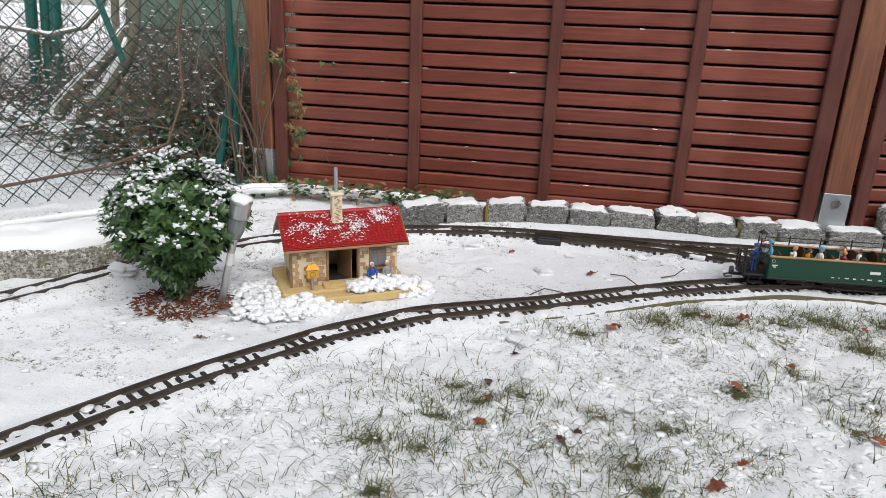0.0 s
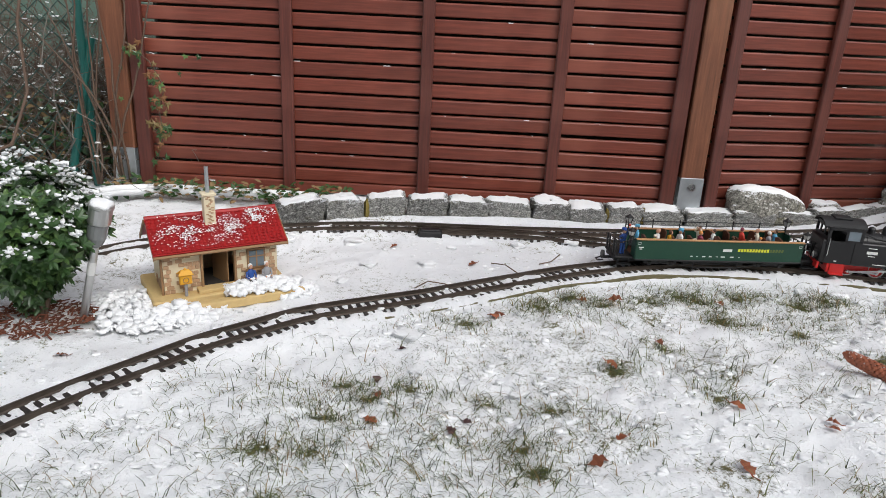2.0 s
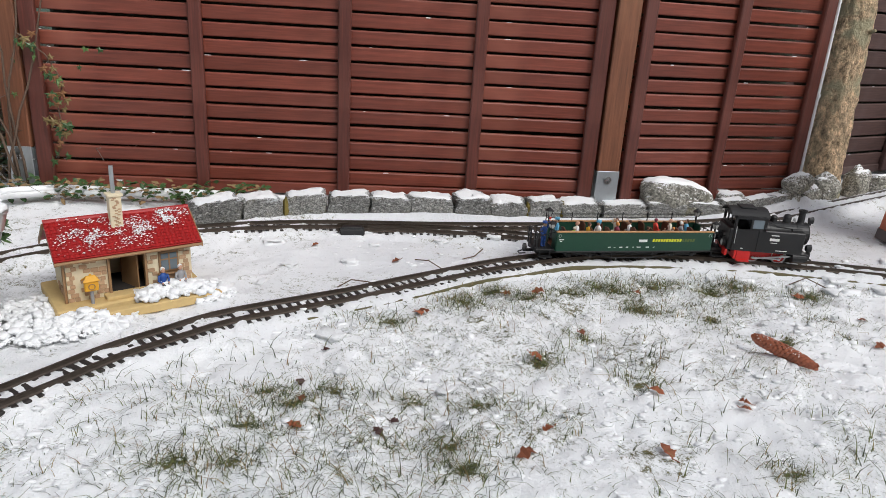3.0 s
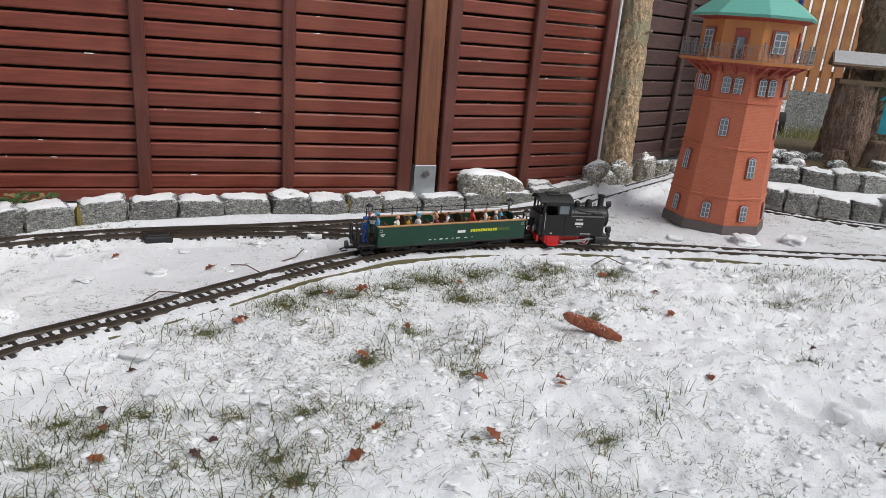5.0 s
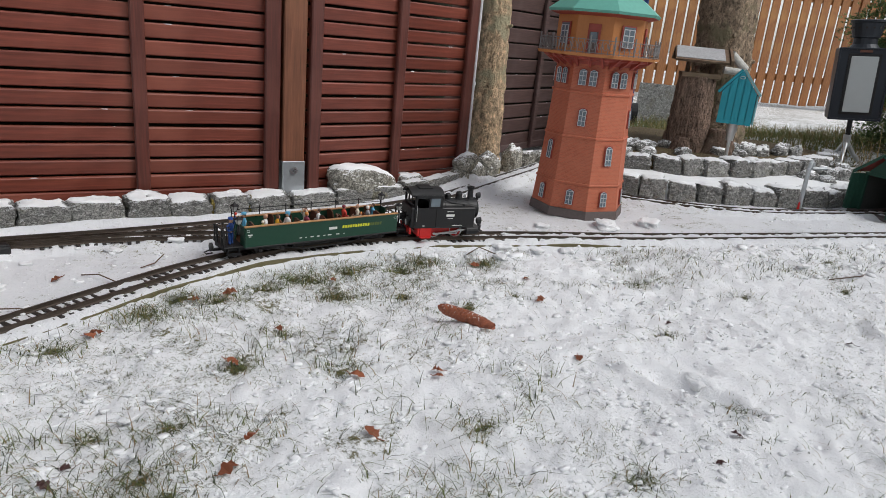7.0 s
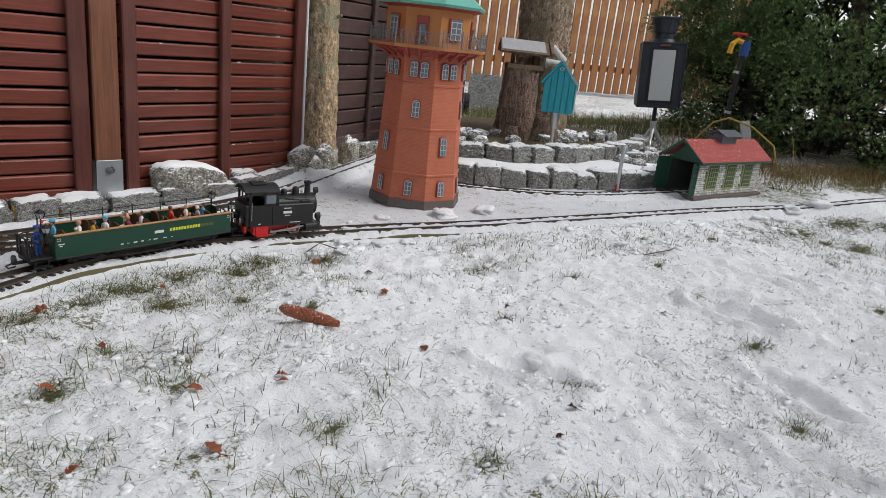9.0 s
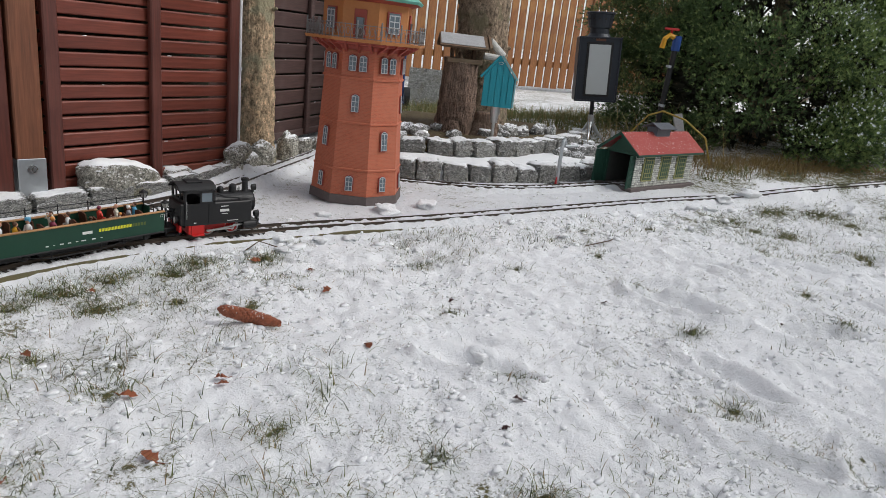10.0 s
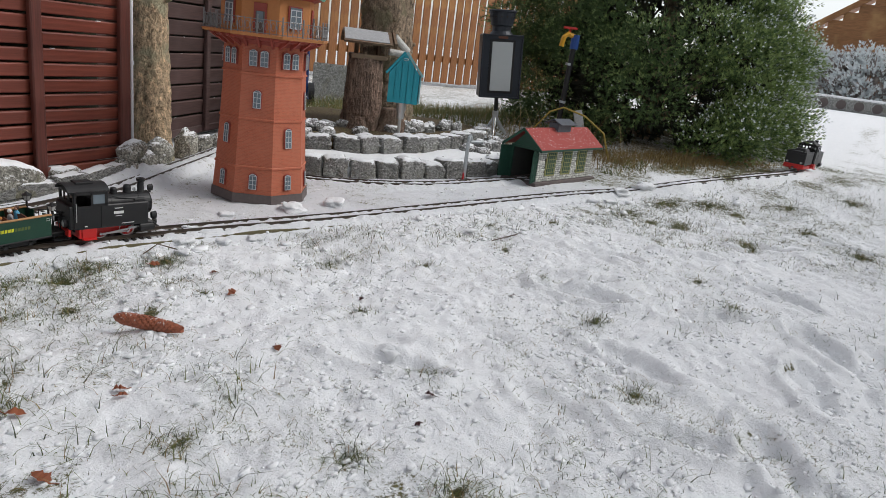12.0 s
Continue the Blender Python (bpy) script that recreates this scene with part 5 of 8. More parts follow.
def build_tender(m):
    """Four-wheeled tender with a sloping coal space, seen from its rear end."""
    t = thing("tender", "black locomotive tender with red buffer beam and coal", "tender", m=m)
    part("frame", Mesh().box((0, 0, 0.046), (0.125, 0.06, 0.018), 0.002), BLACKM, t)
    part("tank", Mesh().box((0, 0, 0.088), (0.13, 0.098, 0.06), 0.004), BLACK, t)
    part("coal_space", Mesh().box((0.018, 0, 0.126), (0.08, 0.07, 0.026), 0.008, taper=0.82), BLACKM, t)
    part("water_hatch", Mesh().box((-0.045, 0, 0.122), (0.026, 0.04, 0.012), 0.002), BLACK, t)
    part("rim", Mesh().box((0, 0.047, 0.121), (0.13, 0.004, 0.01)).box((0, -0.047, 0.121), (0.13, 0.004, 0.01)).box((-0.063, 0, 0.121), (0.004, 0.098, 0.01)), BLACK, t)
    part("buffer_beam", Mesh().box((-0.066, 0, 0.05), (0.006, 0.1, 0.022), 0.001), RED, t, "red buffer beam")
    for s in (-1, 1):
        part("side_frame", Mesh().box((0, s * 0.042, 0.044), (0.12, 0.004, 0.016), 0.001), RED, t, "red side frame")
        for x in (-0.036, 0.036):
            wheel(t, x, s * 0.0235, 0.0145, RED, 8)
        hl = part("tail_lamp", Mesh().lathe((-0.068, s * 0.034, 0.07), [(-0.006, 0.007), (0.004, 0.006)], 12, (1, 0, 0)), BLACK, t)
        part("lens", Mesh().lathe((-0.0745, s * 0.034, 0.07), [(-0.001, 0.004), (0.001, 0.0055)], 12, (1, 0, 0)), LENS, hl)
    part("coupler", Mesh().box((-0.078, 0, 0.044), (0.022, 0.008, 0.006), 0.001), BLACK, t)


build_tender(pose(4.24, -1.775, 0.108, 0, 0, -10) @ Matrix.Scale(1.22, 4))

# ---------- station house ----------
PLASTER = plain("cream_plaster", (0.74, 0.65, 0.46), 0.8, 0, 70, 12, 0.2, 0.3)
SAND = plain("sandstone_blocks", (0.5, 0.32, 0.19), 0.8, 0, 80, 16, 0.3, 0.4, rand=0.14)
REDTILE = plain("red_roof_tile", (0.36, 0.012, 0.012), 0.42, 0, 120, 20, 0.25, 0.15)
PLAT = plain("ochre_platform", (0.6, 0.43, 0.19), 0.8, 0, 80, 10, 0.2, 0.3)
TAN = plain("tan_joinery", (0.3, 0.17, 0.08), 0.6, 0, 60, 8, 0.2, 0.1)
DARKI = plain("dark_interior", (0.03, 0.025, 0.022), 0.8)


def tiled_slope(parent, p00, p10, p01, rows, cols, mat, label=""):
    """Overlapping roof tiles from the eave line p00-p10 up towards p01."""
    p00, p10, p01 = Vector(p00), Vector(p10), Vector(p01)
    u, v = (p10 - p00), (p01 - p00)
    nrm = u.cross(v).normalized()
    M = Mesh()
    for r in range(rows):
        for c in range(cols):
            o = p00 + u * (c / cols) + v * (r / rows)
            du, dv = u / cols * 0.97, v / rows * 1.12
            ps = [o, o + du * 0.33, o + du * 0.66, o + du]
            hs = [0.0012, 0.0032, 0.0032, 0.0012]
            lo = [p + nrm * h for p, h in zip(ps, hs)]
            hi = [p + dv + nrm * (h - 0.0016) for p, h in zip(ps, hs)]
            M.add(lo + hi + [p - nrm * 0.001 for p in ps], [(0, 1, 5, 4), (1, 2, 6, 5), (2, 3, 7, 6), (8, 9, 1, 0), (9, 10, 2, 1), (10, 11, 3, 2)])
    return part("roof_tiles", M, mat, parent, label)


def build_station(m):
    t = thing("station_house", "small model station house with snowy red tiled roof", "model house", m=m)
    # the long front faces -y
    L, D, H = 0.25, 0.128, 0.1
    base = part("platform", Mesh().box((-0.005, -0.012, 0.011), (L + 0.05, D + 0.06, 0.022), 0.003), PLAT, t, "ochre platform base")
    part("platform_edge", Mesh().box((0.035, -0.133, 0.008), (L + 0.01, 0.022, 0.02), 0.002), PLAT, base)
    z = 0.022
    def wall(name, c, s):
        return part(name, Mesh().box(c, s), PLASTER, t)
    yf = -D / 2
    wall("front_wall", (-L / 2 + 0.04, yf, z + H / 2), (0.08, 0.006, H))
    wall("front_wall", (0.0775, yf, z + H / 2), (0.095, 0.006, H))
    wall("front_wall", (-0.0085, yf, z + H - 0.006), (0.072, 0.006, 0.012))
    wall("back_wall", (0, D / 2, z + H / 2), (L, 0.006, H))
    for sx in (-1, 1):
        w = part("gable_wall", Mesh().sheet([(sx * L / 2, -D / 2, z), (sx * L / 2, D / 2, z), (sx * L / 2, D / 2, z + H), (sx * L / 2, 0, z + H + 0.05), (sx * L / 2, -D / 2, z + H)], 0.006 * -sx), PLASTER, t)
    part("floor", Mesh().box((0, 0, z + 0.001), (L - 0.01, D - 0.01, 0.002)), DARKI, t)
    # quoins and stone facing
    rr = random.Random(8)
    blk = Mesh().box((0, 0, 0), (1, 1, 1), 0.1).data("stone_block", SAND)
    def blocks(x0, x1, z0, z1, keep, face):
        zz = z0
        row = 0
        while zz < z1 - 0.004:
            x = x0 - (0.006 if row % 2 else 0)
            while x < x1:
                w = rr.uniform(0.01, 0.016)
                if rr.random() < keep and x > x0 - 0.001 and x + w < x1 + 0.004:
                    if face == "f":
                        mm = pose(x + w / 2, yf - 0.0035, zz + 0.0045) @ Matrix.Diagonal((w - 0.001, 0.003, 0.0085, 1))
                    else:
                        mm = pose(-L / 2 - 0.0015, x + w / 2, zz + 0.0045) @ Matrix.Diagonal((0.003, w - 0.001, 0.0085, 1))
                    part("stone_block", blk, None, t, m=mm)
                x += w
            zz += 0.0095
            row += 1
    blocks(-L / 2, -0.105, z, z + H - 0.003, 0.97, "f")
    blocks(-0.1, -0.05, z, z + 0.05, 0.8, "f")
    blocks(-0.1, -0.05, z + 0.05, z + H - 0.003, 0.5, "f")
    blocks(0.032, 0.05, z, z + H - 0.003, 0.85, "f")
    blocks(0.098, L / 2 - 0.003, z, z + H - 0.003, 0.9, "f")
    blocks(0.05, 0.1, z, z + 0.028, 0.9, "f")
    blocks(-D / 2, D / 2, z, z + 0.02, 0.5, "s")
    # doorway with open leaf
    dr = part("door_frame", Mesh().box((-0.045, yf - 0.003, z + 0.047), (0.005, 0.012, 0.094)).box((0.028, yf - 0.003, z + 0.047), (0.005, 0.012, 0.094)).box((-0.0085, yf - 0.003, z + 0.0935), (0.078, 0.012, 0.005)), TAN, t)
    part("door_leaf", Mesh().box((0.004, yf + 0.035, z + 0.045), (0.003, 0.06, 0.088), 0, rz(0.35)), TAN, dr)
    part("step", Mesh().box((-0.0085, yf - 0.016, z + 0.004), (0.1, 0.03, 0.008), 0.001), PLAT, t)
    wn_ = part("window", Mesh().box((0.076, yf - 0.004, z + 0.058), (0.042, 0.006, 0.048), 0.001), TAN, t)
    part("pane", Mesh().box((0.076, yf - 0.0075, z + 0.058), (0.033, 0.002, 0.038)), GLASS, wn_)
    part("glazing_bars", Mesh().box((0.076, yf - 0.009, z + 0.058), (0.003, 0.002, 0.038)).box((0.076, yf - 0.009, z + 0.064), (0.033, 0.002, 0.0025)), TAN, wn_)
    part("window_sill", Mesh().box((0.076, yf - 0.008, z + 0.031), (0.05, 0.012, 0.004), 0.001), TAN, wn_)
    # roof
    zr, ze = z + H + 0.052, z + H - 0.006
    ov = 0.02
    xl, xr = -L / 2 - ov, L / 2 + ov
    yo = D / 2 + 0.02
    roof = part("roof", Mesh().sheet([(xl, -yo, ze), (xr, -yo, ze), (xr, 0, zr), (xl, 0, zr)], 0.004).sheet([(xr, yo, ze), (xl, yo, ze), (xl, 0, zr), (xr, 0, zr)], 0.004), REDTILE, t, "glossy red tiled roof dusted with snow")
    tiled_slope(roof, (xl, -yo, ze + 0.005), (xr, -yo, ze + 0.005), (xl, 0, zr + 0.005), 12, 30, REDTILE)
    part("ridge", Mesh().cyl((xl, 0, zr + 0.004), (xr, 0, zr + 0.004), 0.0055, n=8), REDTILE, roof)
    for x in (xl, xr):
        part("bargeboard", Mesh().sheet([(x, -yo, ze - 0.008), (x, 0, zr - 0.008), (x, 0, zr + 0.002), (x, -yo, ze + 0.002)], 0.003).sheet([(x, yo, ze - 0.008), (x, 0, zr - 0.008), (x, 0, zr + 0.002), (x, yo, ze + 0.002)], 0.003), TAN, roof)
    part("gutter", Mesh().cyl((xl, -yo - 0.003, ze - 0.002), (xr, -yo - 0.003, ze - 0.002), 0.0035, n=8).cyl((-L / 2 - 0.004, yf - 0.004, z), (-L / 2 - 0.004, yf - 0.004, ze), 0.003, n=8), TAN, roof)
    # chimney
    ch = part("chimney", Mesh().box((-0.012, -0.02, zr + 0.016), (0.024, 0.024, 0.072), 0.001).box((-0.012, -0.02, zr + 0.054), (0.031, 0.031, 0.006), 0.001), PLASTER, t, "cream and brick chimney with pipe")
    bb = Mesh().box((0, 0, 0), (1, 1, 1), 0.1).data("brick", SAND)
    for k in range(22):
        part("brick", bb, None, ch, m=pose(-0.012 + rr.uniform(-0.007, 0.007), -0.0325, zr - 0.012 + k * 0.003) @ Matrix.Diagonal((0.006, 0.0015, 0.0026, 1)))
    part("flue", Mesh().cyl((-0.012, -0.02, zr + 0.055), (-0.012, -0.02, zr + 0.115), 0.0045, n=10), ZINC, ch)
    # bits of snow on the roof
    rs = random.Random(21)
    M = Mesh()
    for k in range(2600):
        u = rs.choice((rs.gauss(0.24, 0.1), rs.gauss(0.55, 0.1), rs.gauss(0.8, 0.06), rs.uniform(0.02, 0.98)))
        v = min(0.97, max(0.05, rs.gauss(0.5, 0.2) if u < 0.7 else rs.gauss(0.75, 0.12)))
        if not 0.02 < u < 0.98:
            continue
        if noise.noise(Vector((u * 9, v * 5, 3))) < -0.02 and rs.random() < 0.86:
            continue
        s = rs.uniform(0.0005, 0.0015)
        p = (xl + (xr - xl) * u, -yo + yo * v, ze + (zr - ze) * v + 0.0095)
        M.ball(p, s, 5, 4, (1.5, 1.2, 0.5), lump=0.6, seed=k)
    tagged(part("snow_dusting", M, SNOW, roof, "crumbs of snow on the tiles", smooth=True), kind="stuff")
    return t


STATION = pose(-1.335, -0.835, 0.0, 0, 0, 33)
build_station(STATION)


def yellow_letterbox(m):
    t = thing("letter_box", "yellow model letter box on a grey post", "letter box", m=m)
    part("post", Mesh().cyl((0, 0, 0), (0, 0, 0.034), 0.0035, n=10), GREYC, t)
    b = part("box", Mesh().box((0, 0, 0.044), (0.026, 0.014, 0.022), 0.002), YELLOW, t)
    part("roof", Mesh().sheet([(-0.016, -0.009, 0.054), (0.016, -0.009, 0.054), (0.008, 0, 0.064), (-0.008, 0, 0.064)], 0.002).sheet([(0.016, 0.009, 0.054), (-0.016, 0.009, 0.054), (-0.008, 0, 0.064), (0.008, 0, 0.064)], 0.002).ball((0, 0, 0.066), 0.003, 8, 6), YELLOW, t)
    part("flap", Mesh().tube([(0.006 * math.cos(a), -0.0075, 0.043 + 0.006 * math.sin(a)) for a in np.linspace(0, 2 * math.pi, 11)[:-1]], 0.001, 5, closed=True), TAN, b)


yellow_letterbox(STATION @ pose(-0.085, -0.092, 0.018))
figurine(STATION @ pose(0.055, -0.095, 0.036, 0, 0, -80), "seated figurine in a blue jacket with white hair", BLUE, DARKC, WHITEP, True, s=1.0)
figurine(STATION @ pose(0.092, -0.093, 0.036, 0, 0, -80), "seated figurine in a grey cardigan with white hair", GREYC, GREYC, WHITEP, True, s=1.0)

# ---------- rocks, trunk and old fence by the kerb ----------
def rock_mesh(seed, n=18, m=11, rough=0.3, p=3.4):
    rr = random.Random(seed)
    off = Vector((rr.uniform(0, 50), rr.uniform(0, 50), rr.uniform(0, 50)))
    rings = []
    for i in range(1, m):
        a = math.pi * i / m
        r = []
        for k in range(n):
            th = 2 * math.pi * k / n
            d = Vector((math.sin(a) * math.cos(th), math.sin(a) * math.sin(th), -math.cos(a)))
            e = 1 / (abs(d.x) ** p + abs(d.y) ** p + abs(d.z) ** p) ** (1 / p)
            q = e * (1 + rough * noise.noise(d * 1.4 + off) + rough * 0.5 * noise.noise(d * 3.5 + off))
            r.append(d * q * 0.5)
        rings.append(r)
    return Mesh().rings(rings)


def rock(x, y, z, sx, sy, sz, seed, label, ang=0, snow=0.014, group="rocks by the fence", mat=None, tilt=0.0, rough=0.3, cut=0.72):
    t = thing("rock", label, "rock", group, pose(x, y, z, 0, tilt, ang))
    big = sx > 0.09
    form = rock_mesh(seed, 34 if big else 18, 22 if big else 11, rough, 2.7).moved(Matrix.Translation((0, 0, sz * 0.42)) @ Matrix.Diagonal((sx, sy, sz, 1)))
    part("stone", form, mat or BOULDER, t)
    if snow:
        part("snow_cap", snow_shell(form, snow * 0.45, seed, cut, 14), SNOW, t, "cap of snow", smooth=True)
    return t


rock(0.258, -0.02, 0.0, 0.275, 0.13, 0.136, 21, "large mossy granite boulder dusted with snow behind the kerb", 4, 0.008, tilt=9, rough=0.15, cut=0.5)
rock(0.875, 0.19, -0.01, 0.135, 0.1, 0.105, 6, "blocky granite stone beside the rear track", 30, 0.008, rough=0.22)
rock(0.755, 0.085, -0.01, 0.1, 0.06, 0.11, 18, "small granite stone wedged at the fence end", 15, 0, rough=0.2)
rock(0.78, 0.082, 0.082, 0.122, 0.07, 0.068, 17, "flat granite stone lying on another by the fence end", 14, 0.006, rough=0.2, tilt=-12)
rock(1.035, 0.305, -0.01, 0.12, 0.1, 0.125, 7, "blocky granite stone before the trunk", 25, 0.009, rough=0.2)
rock(1.25, 0.41, -0.01, 0.115, 0.1, 0.135, 9, "angular granite stone beside the track", 30, 0.006, rough=0.26)
rock(1.405, 0.5, -0.01, 0.085, 0.09, 0.09, 12, "small granite stone at the fence foot", 10, 0.008, rough=0.22)
rock(1.49, 0.51, -0.01, 0.075, 0.08, 0.085, 13, "small granite stone at the fence foot", 24, 0.008, rough=0.22)
rock(0.515, 0.075, 0.015, 0.12, 0.08, 0.06, 14, "flat snowy stone behind the kerb", 20, 0.009, rough=0.2)
rock(0.76, 0.13, 0.0, 0.12, 0.08, 0.062, 15, "flat snowy stone at the end of the kerb", 30, 0.009, rough=0.2)


def bark_material(name, base, lichen, stretch=(1.7, 1.7, 1.0)):
    m, n, l = nodes_of(name)
    nt, b = m.node_tree, n["Principled BSDF"]
    f = noise_tex(nt, 30, 6, 0.7, stretch)
    g = noise_tex(nt, 95, 4, 0.75)
    big = noise_tex(nt, 5, 4, 0.6)
    col = ramp(nt, f, [(0.36, shade(base, 0.3)), (0.46, shade(base, 0.75)), (0.54, base), (0.64, shade(base, 1.5))])
    col = mixc(nt, ramp(nt, g, [(0.34, (0, 0, 0)), (0.46, (1, 1, 1))]), shade(base, 0.35), col)
    col = mixc(nt, ramp(nt, big, [(0.52, (0, 0, 0)), (0.6, (1, 1, 1))]), col, mixc(nt, g, lichen, shade(lichen, 0.5)))
    l.new(col, b.inputs["Base Color"])
    b.inputs["Roughness"].default_value = 0.92
    add = n.new("ShaderNodeMath")
    add.operation = "ADD"
    l.new(f, add.inputs[0])
    l.new(g, add.inputs[1])
    bump(nt, add.outputs[0], 0.9, 0.02, b)
    return m


BARK = bark_material("lichened_bark", (0.68, 0.5, 0.32), (0.58, 0.52, 0.34))
BARK2 = bark_material("rough_pine_bark", (0.42, 0.315, 0.22), (0.36, 0.31, 0.19))
STUMPW = bark_material("bare_weathered_stump", (0.32, 0.215, 0.16), (0.27, 0.19, 0.14), (3.0, 3.0, 0.35))


def trunk_mesh(r0, r1, h, seed, lean=(0, 0), flare=0.35, n=64, m=120, bark=1.0):
    rr = random.Random(seed)
    off = Vector((rr.uniform(0, 50), 0, rr.uniform(0, 50)))
    rings = []
    for i in range(m):
        u = (i / (m - 1)) ** 1.5
        r = r0 + (r1 - r0) * u + r0 * flare * math.exp(-u * h / (r0 * 1.2))
        ring = []
        for k in range(n):
            a = 2 * math.pi * k / n
            ca, sa, z = math.cos(a), math.sin(a), u * h
            plate = abs(noise.noise(Vector((ca * 5, sa * 5, z * 16)) + off))
            q = r * (1 + 0.07 * noise.noise(Vector((ca * 2, sa * 2, z * 3)) + off) + bark * (0.26 * min(plate, 0.35) + 0.09 * noise.noise(Vector((ca * 11, sa * 11, z * 34)) + off)))
            ring.append((lean[0] * u + q * ca, lean[1] * u + q * sa, z))
        rings.append(ring)
    return Mesh().rings(rings)


def build_tree_trunk():
    t = thing("tree", "tall tree trunk with lichen beside the fence", "tree", m=pose(1.068, 0.404, -0.02))
    tr = part("trunk", trunk_mesh(0.079, 0.066, 3.2, 3, (-0.07, 0.045), 0.1), BARK, t, smooth=True)
    for z, a, k in ((0.75, 2.6, 1), (0.68, -1.2, 2), (0.42, 2.9, 3), (1.1, -0.4, 4)):
        part("branch_stub", Mesh().cyl((0.07 * math.cos(a), 0.07 * math.sin(a), z), (0.09 * math.cos(a), 0.09 * math.sin(a), z + 0.008), 0.009, 0.006, 8), BARK, tr)


build_tree_trunk()
solo("conduit_pipe", Mesh().cyl((0.797, 0.118, 0.02), (0.797, 0.118, 1.75), 0.0065, n=10).cyl((0.797, 0.118, 0.42), (0.797, 0.118, 0.434), 0.0095, n=10).cyl((0.797, 0.118, 1.2), (0.797, 0.118, 1.214), 0.0095, n=10), paint("white_plastic", (0.7, 0.71, 0.72), 0.4), "thin white plastic conduit along the fence end", "pipe")
fence_panel(-0.2, 1.9, [0.28, 0.72, 1.3], z0=0.03, rows=22, mslat=OLD_FENCE, mstile=OLD_FENCE, label="weathered grey-brown slatted fence panel behind the tree", m=pose(1.02, 0.55, 0, 0, 0, 25), seed=4, edge=0.06, pitch=0.078)


# ---------- stepped granite wall ----------
WALL_LOW = [(1.37, 0.14), (1.41, -0.0), (1.485, -0.125), (1.68, -0.275), (1.954, -0.425), (2.239, -0.52), (2.5, -0.54), (2.85, -0.5)]
WALL_TOP = [(1.58, 0.3), (1.6, 0.15), (1.665, 0.03), (1.833, -0.09), (2.101, -0.195), (2.486, -0.21), (2.93, -0.17), (3.3, -0.05)]


def stepped_wall(name, pts, z, h, label, seed):
    xy, hd = smooth_path(pts, 0.005)
    t = thing(name, label, "wall", kind="structure")
    rr = random.Random(seed)
    s = 0.0
    while True:
        w = rr.uniform(0.108, 0.15)
        i = int((s + w / 2) / 0.005)
        if i >= len(xy):
            break
        x, y = xy[i]
        a = hd[i] + rr.uniform(-0.13, 0.13)
        dep = rr.uniform(0.1, 0.13)
        x, y = x - math.sin(a) * dep / 2, y + math.cos(a) * dep / 2
        hh = h * rr.uniform(0.86, 1.12)
        k = rr.randrange(12)
        m = Matrix.Translation((x, y, z - 0.01)) @ Matrix.Rotation(a, 4, "Z") @ Matrix.Rotation(rr.uniform(-0.05, 0.05), 4, "Y") @ Matrix.Diagonal((w - 0.012, dep, hh + 0.01, 1))
        part("sett", SETTS[k], None, t, m=m)
        part("snow_cap", CAPS[k], None, t, "thin cap of fresh snow", m=m)
        s += w


def terrace(name, pts, back, z, label, mat=None):
    xy, _ = smooth_path(pts, 0.05)
    o = [(x + 0.02, y + 0.03) for x, y in xy] + back
    M = Mesh()
    c = np.mean(np.array(o), axis=0)
    rings = []
    for q, zz in ((1.0, -0.02), (1.0, z - 0.012), (0.97, z), (0.75, z + 0.006), (0.5, z + 0.012), (0.25, z + 0.004), (0.05, z + 0.01)):
        rings.append([(c[0] + (x - c[0]) * q, c[1] + (y - c[1]) * q, zz + (0.012 * (noise.noise(Vector((x * 5 * q, y * 5 * q, 1.0)))) if q < 0.99 else 0)) for x, y in o])
    M.rings(rings)
    return solo(name, M, mat or SNOW, label, "terrace", kind="structure", smooth=True)


stepped_wall("wall_lower", WALL_LOW, 0.0, 0.08, "curved lower course of granite blocks capped with snow", 11)
stepped_wall("wall_upper", WALL_TOP, 0.075, 0.075, "curved upper course of granite blocks capped with snow", 12)
terrace("terrace_lower", WALL_LOW, [(3.0, 0.4), (2.4, 0.9), (1.75, 0.75), (1.48, 0.4)], 0.066, "narrow snowy ledge between the wall courses")
terrace("terrace_upper", WALL_TOP, [(3.35, 0.5), (2.7, 1.0), (2.0, 0.95), (1.7, 0.6)], 0.135, "snowy planting bed with leaf litter above the granite wall", LITTER)
rs_ = random.Random(31)
for k in range(34):
    a = rs_.uniform(0, 1)
    rock(1.75 + 1.0 * a + rs_.uniform(-0.05, 0.1), 0.05 - 0.12 * a + rs_.uniform(0, 0.22), 0.125, rs_.uniform(0.06, 0.13), rs_.uniform(0.05, 0.09), rs_.uniform(0.035, 0.08), 100 + k, "grey rubble stone on the bed beside the stump", rs_.uniform(0, 180), 0.008 if k % 3 else 0, "rubble stones", GRANITE)


for k in range(16):
    a = rs_.random()
    rock(2.55 + 0.55 * a, -0.42 + 0.2 * a + rs_.uniform(0, 0.16), 0.062, rs_.uniform(0.06, 0.12), rs_.uniform(0.05, 0.09), rs_.uniform(0.035, 0.075), 160 + k, "grey rubble stone on the ledge at the wall's end", rs_.uniform(0, 180), 0.006 if k % 2 else 0, "rubble stones", GRANITE)


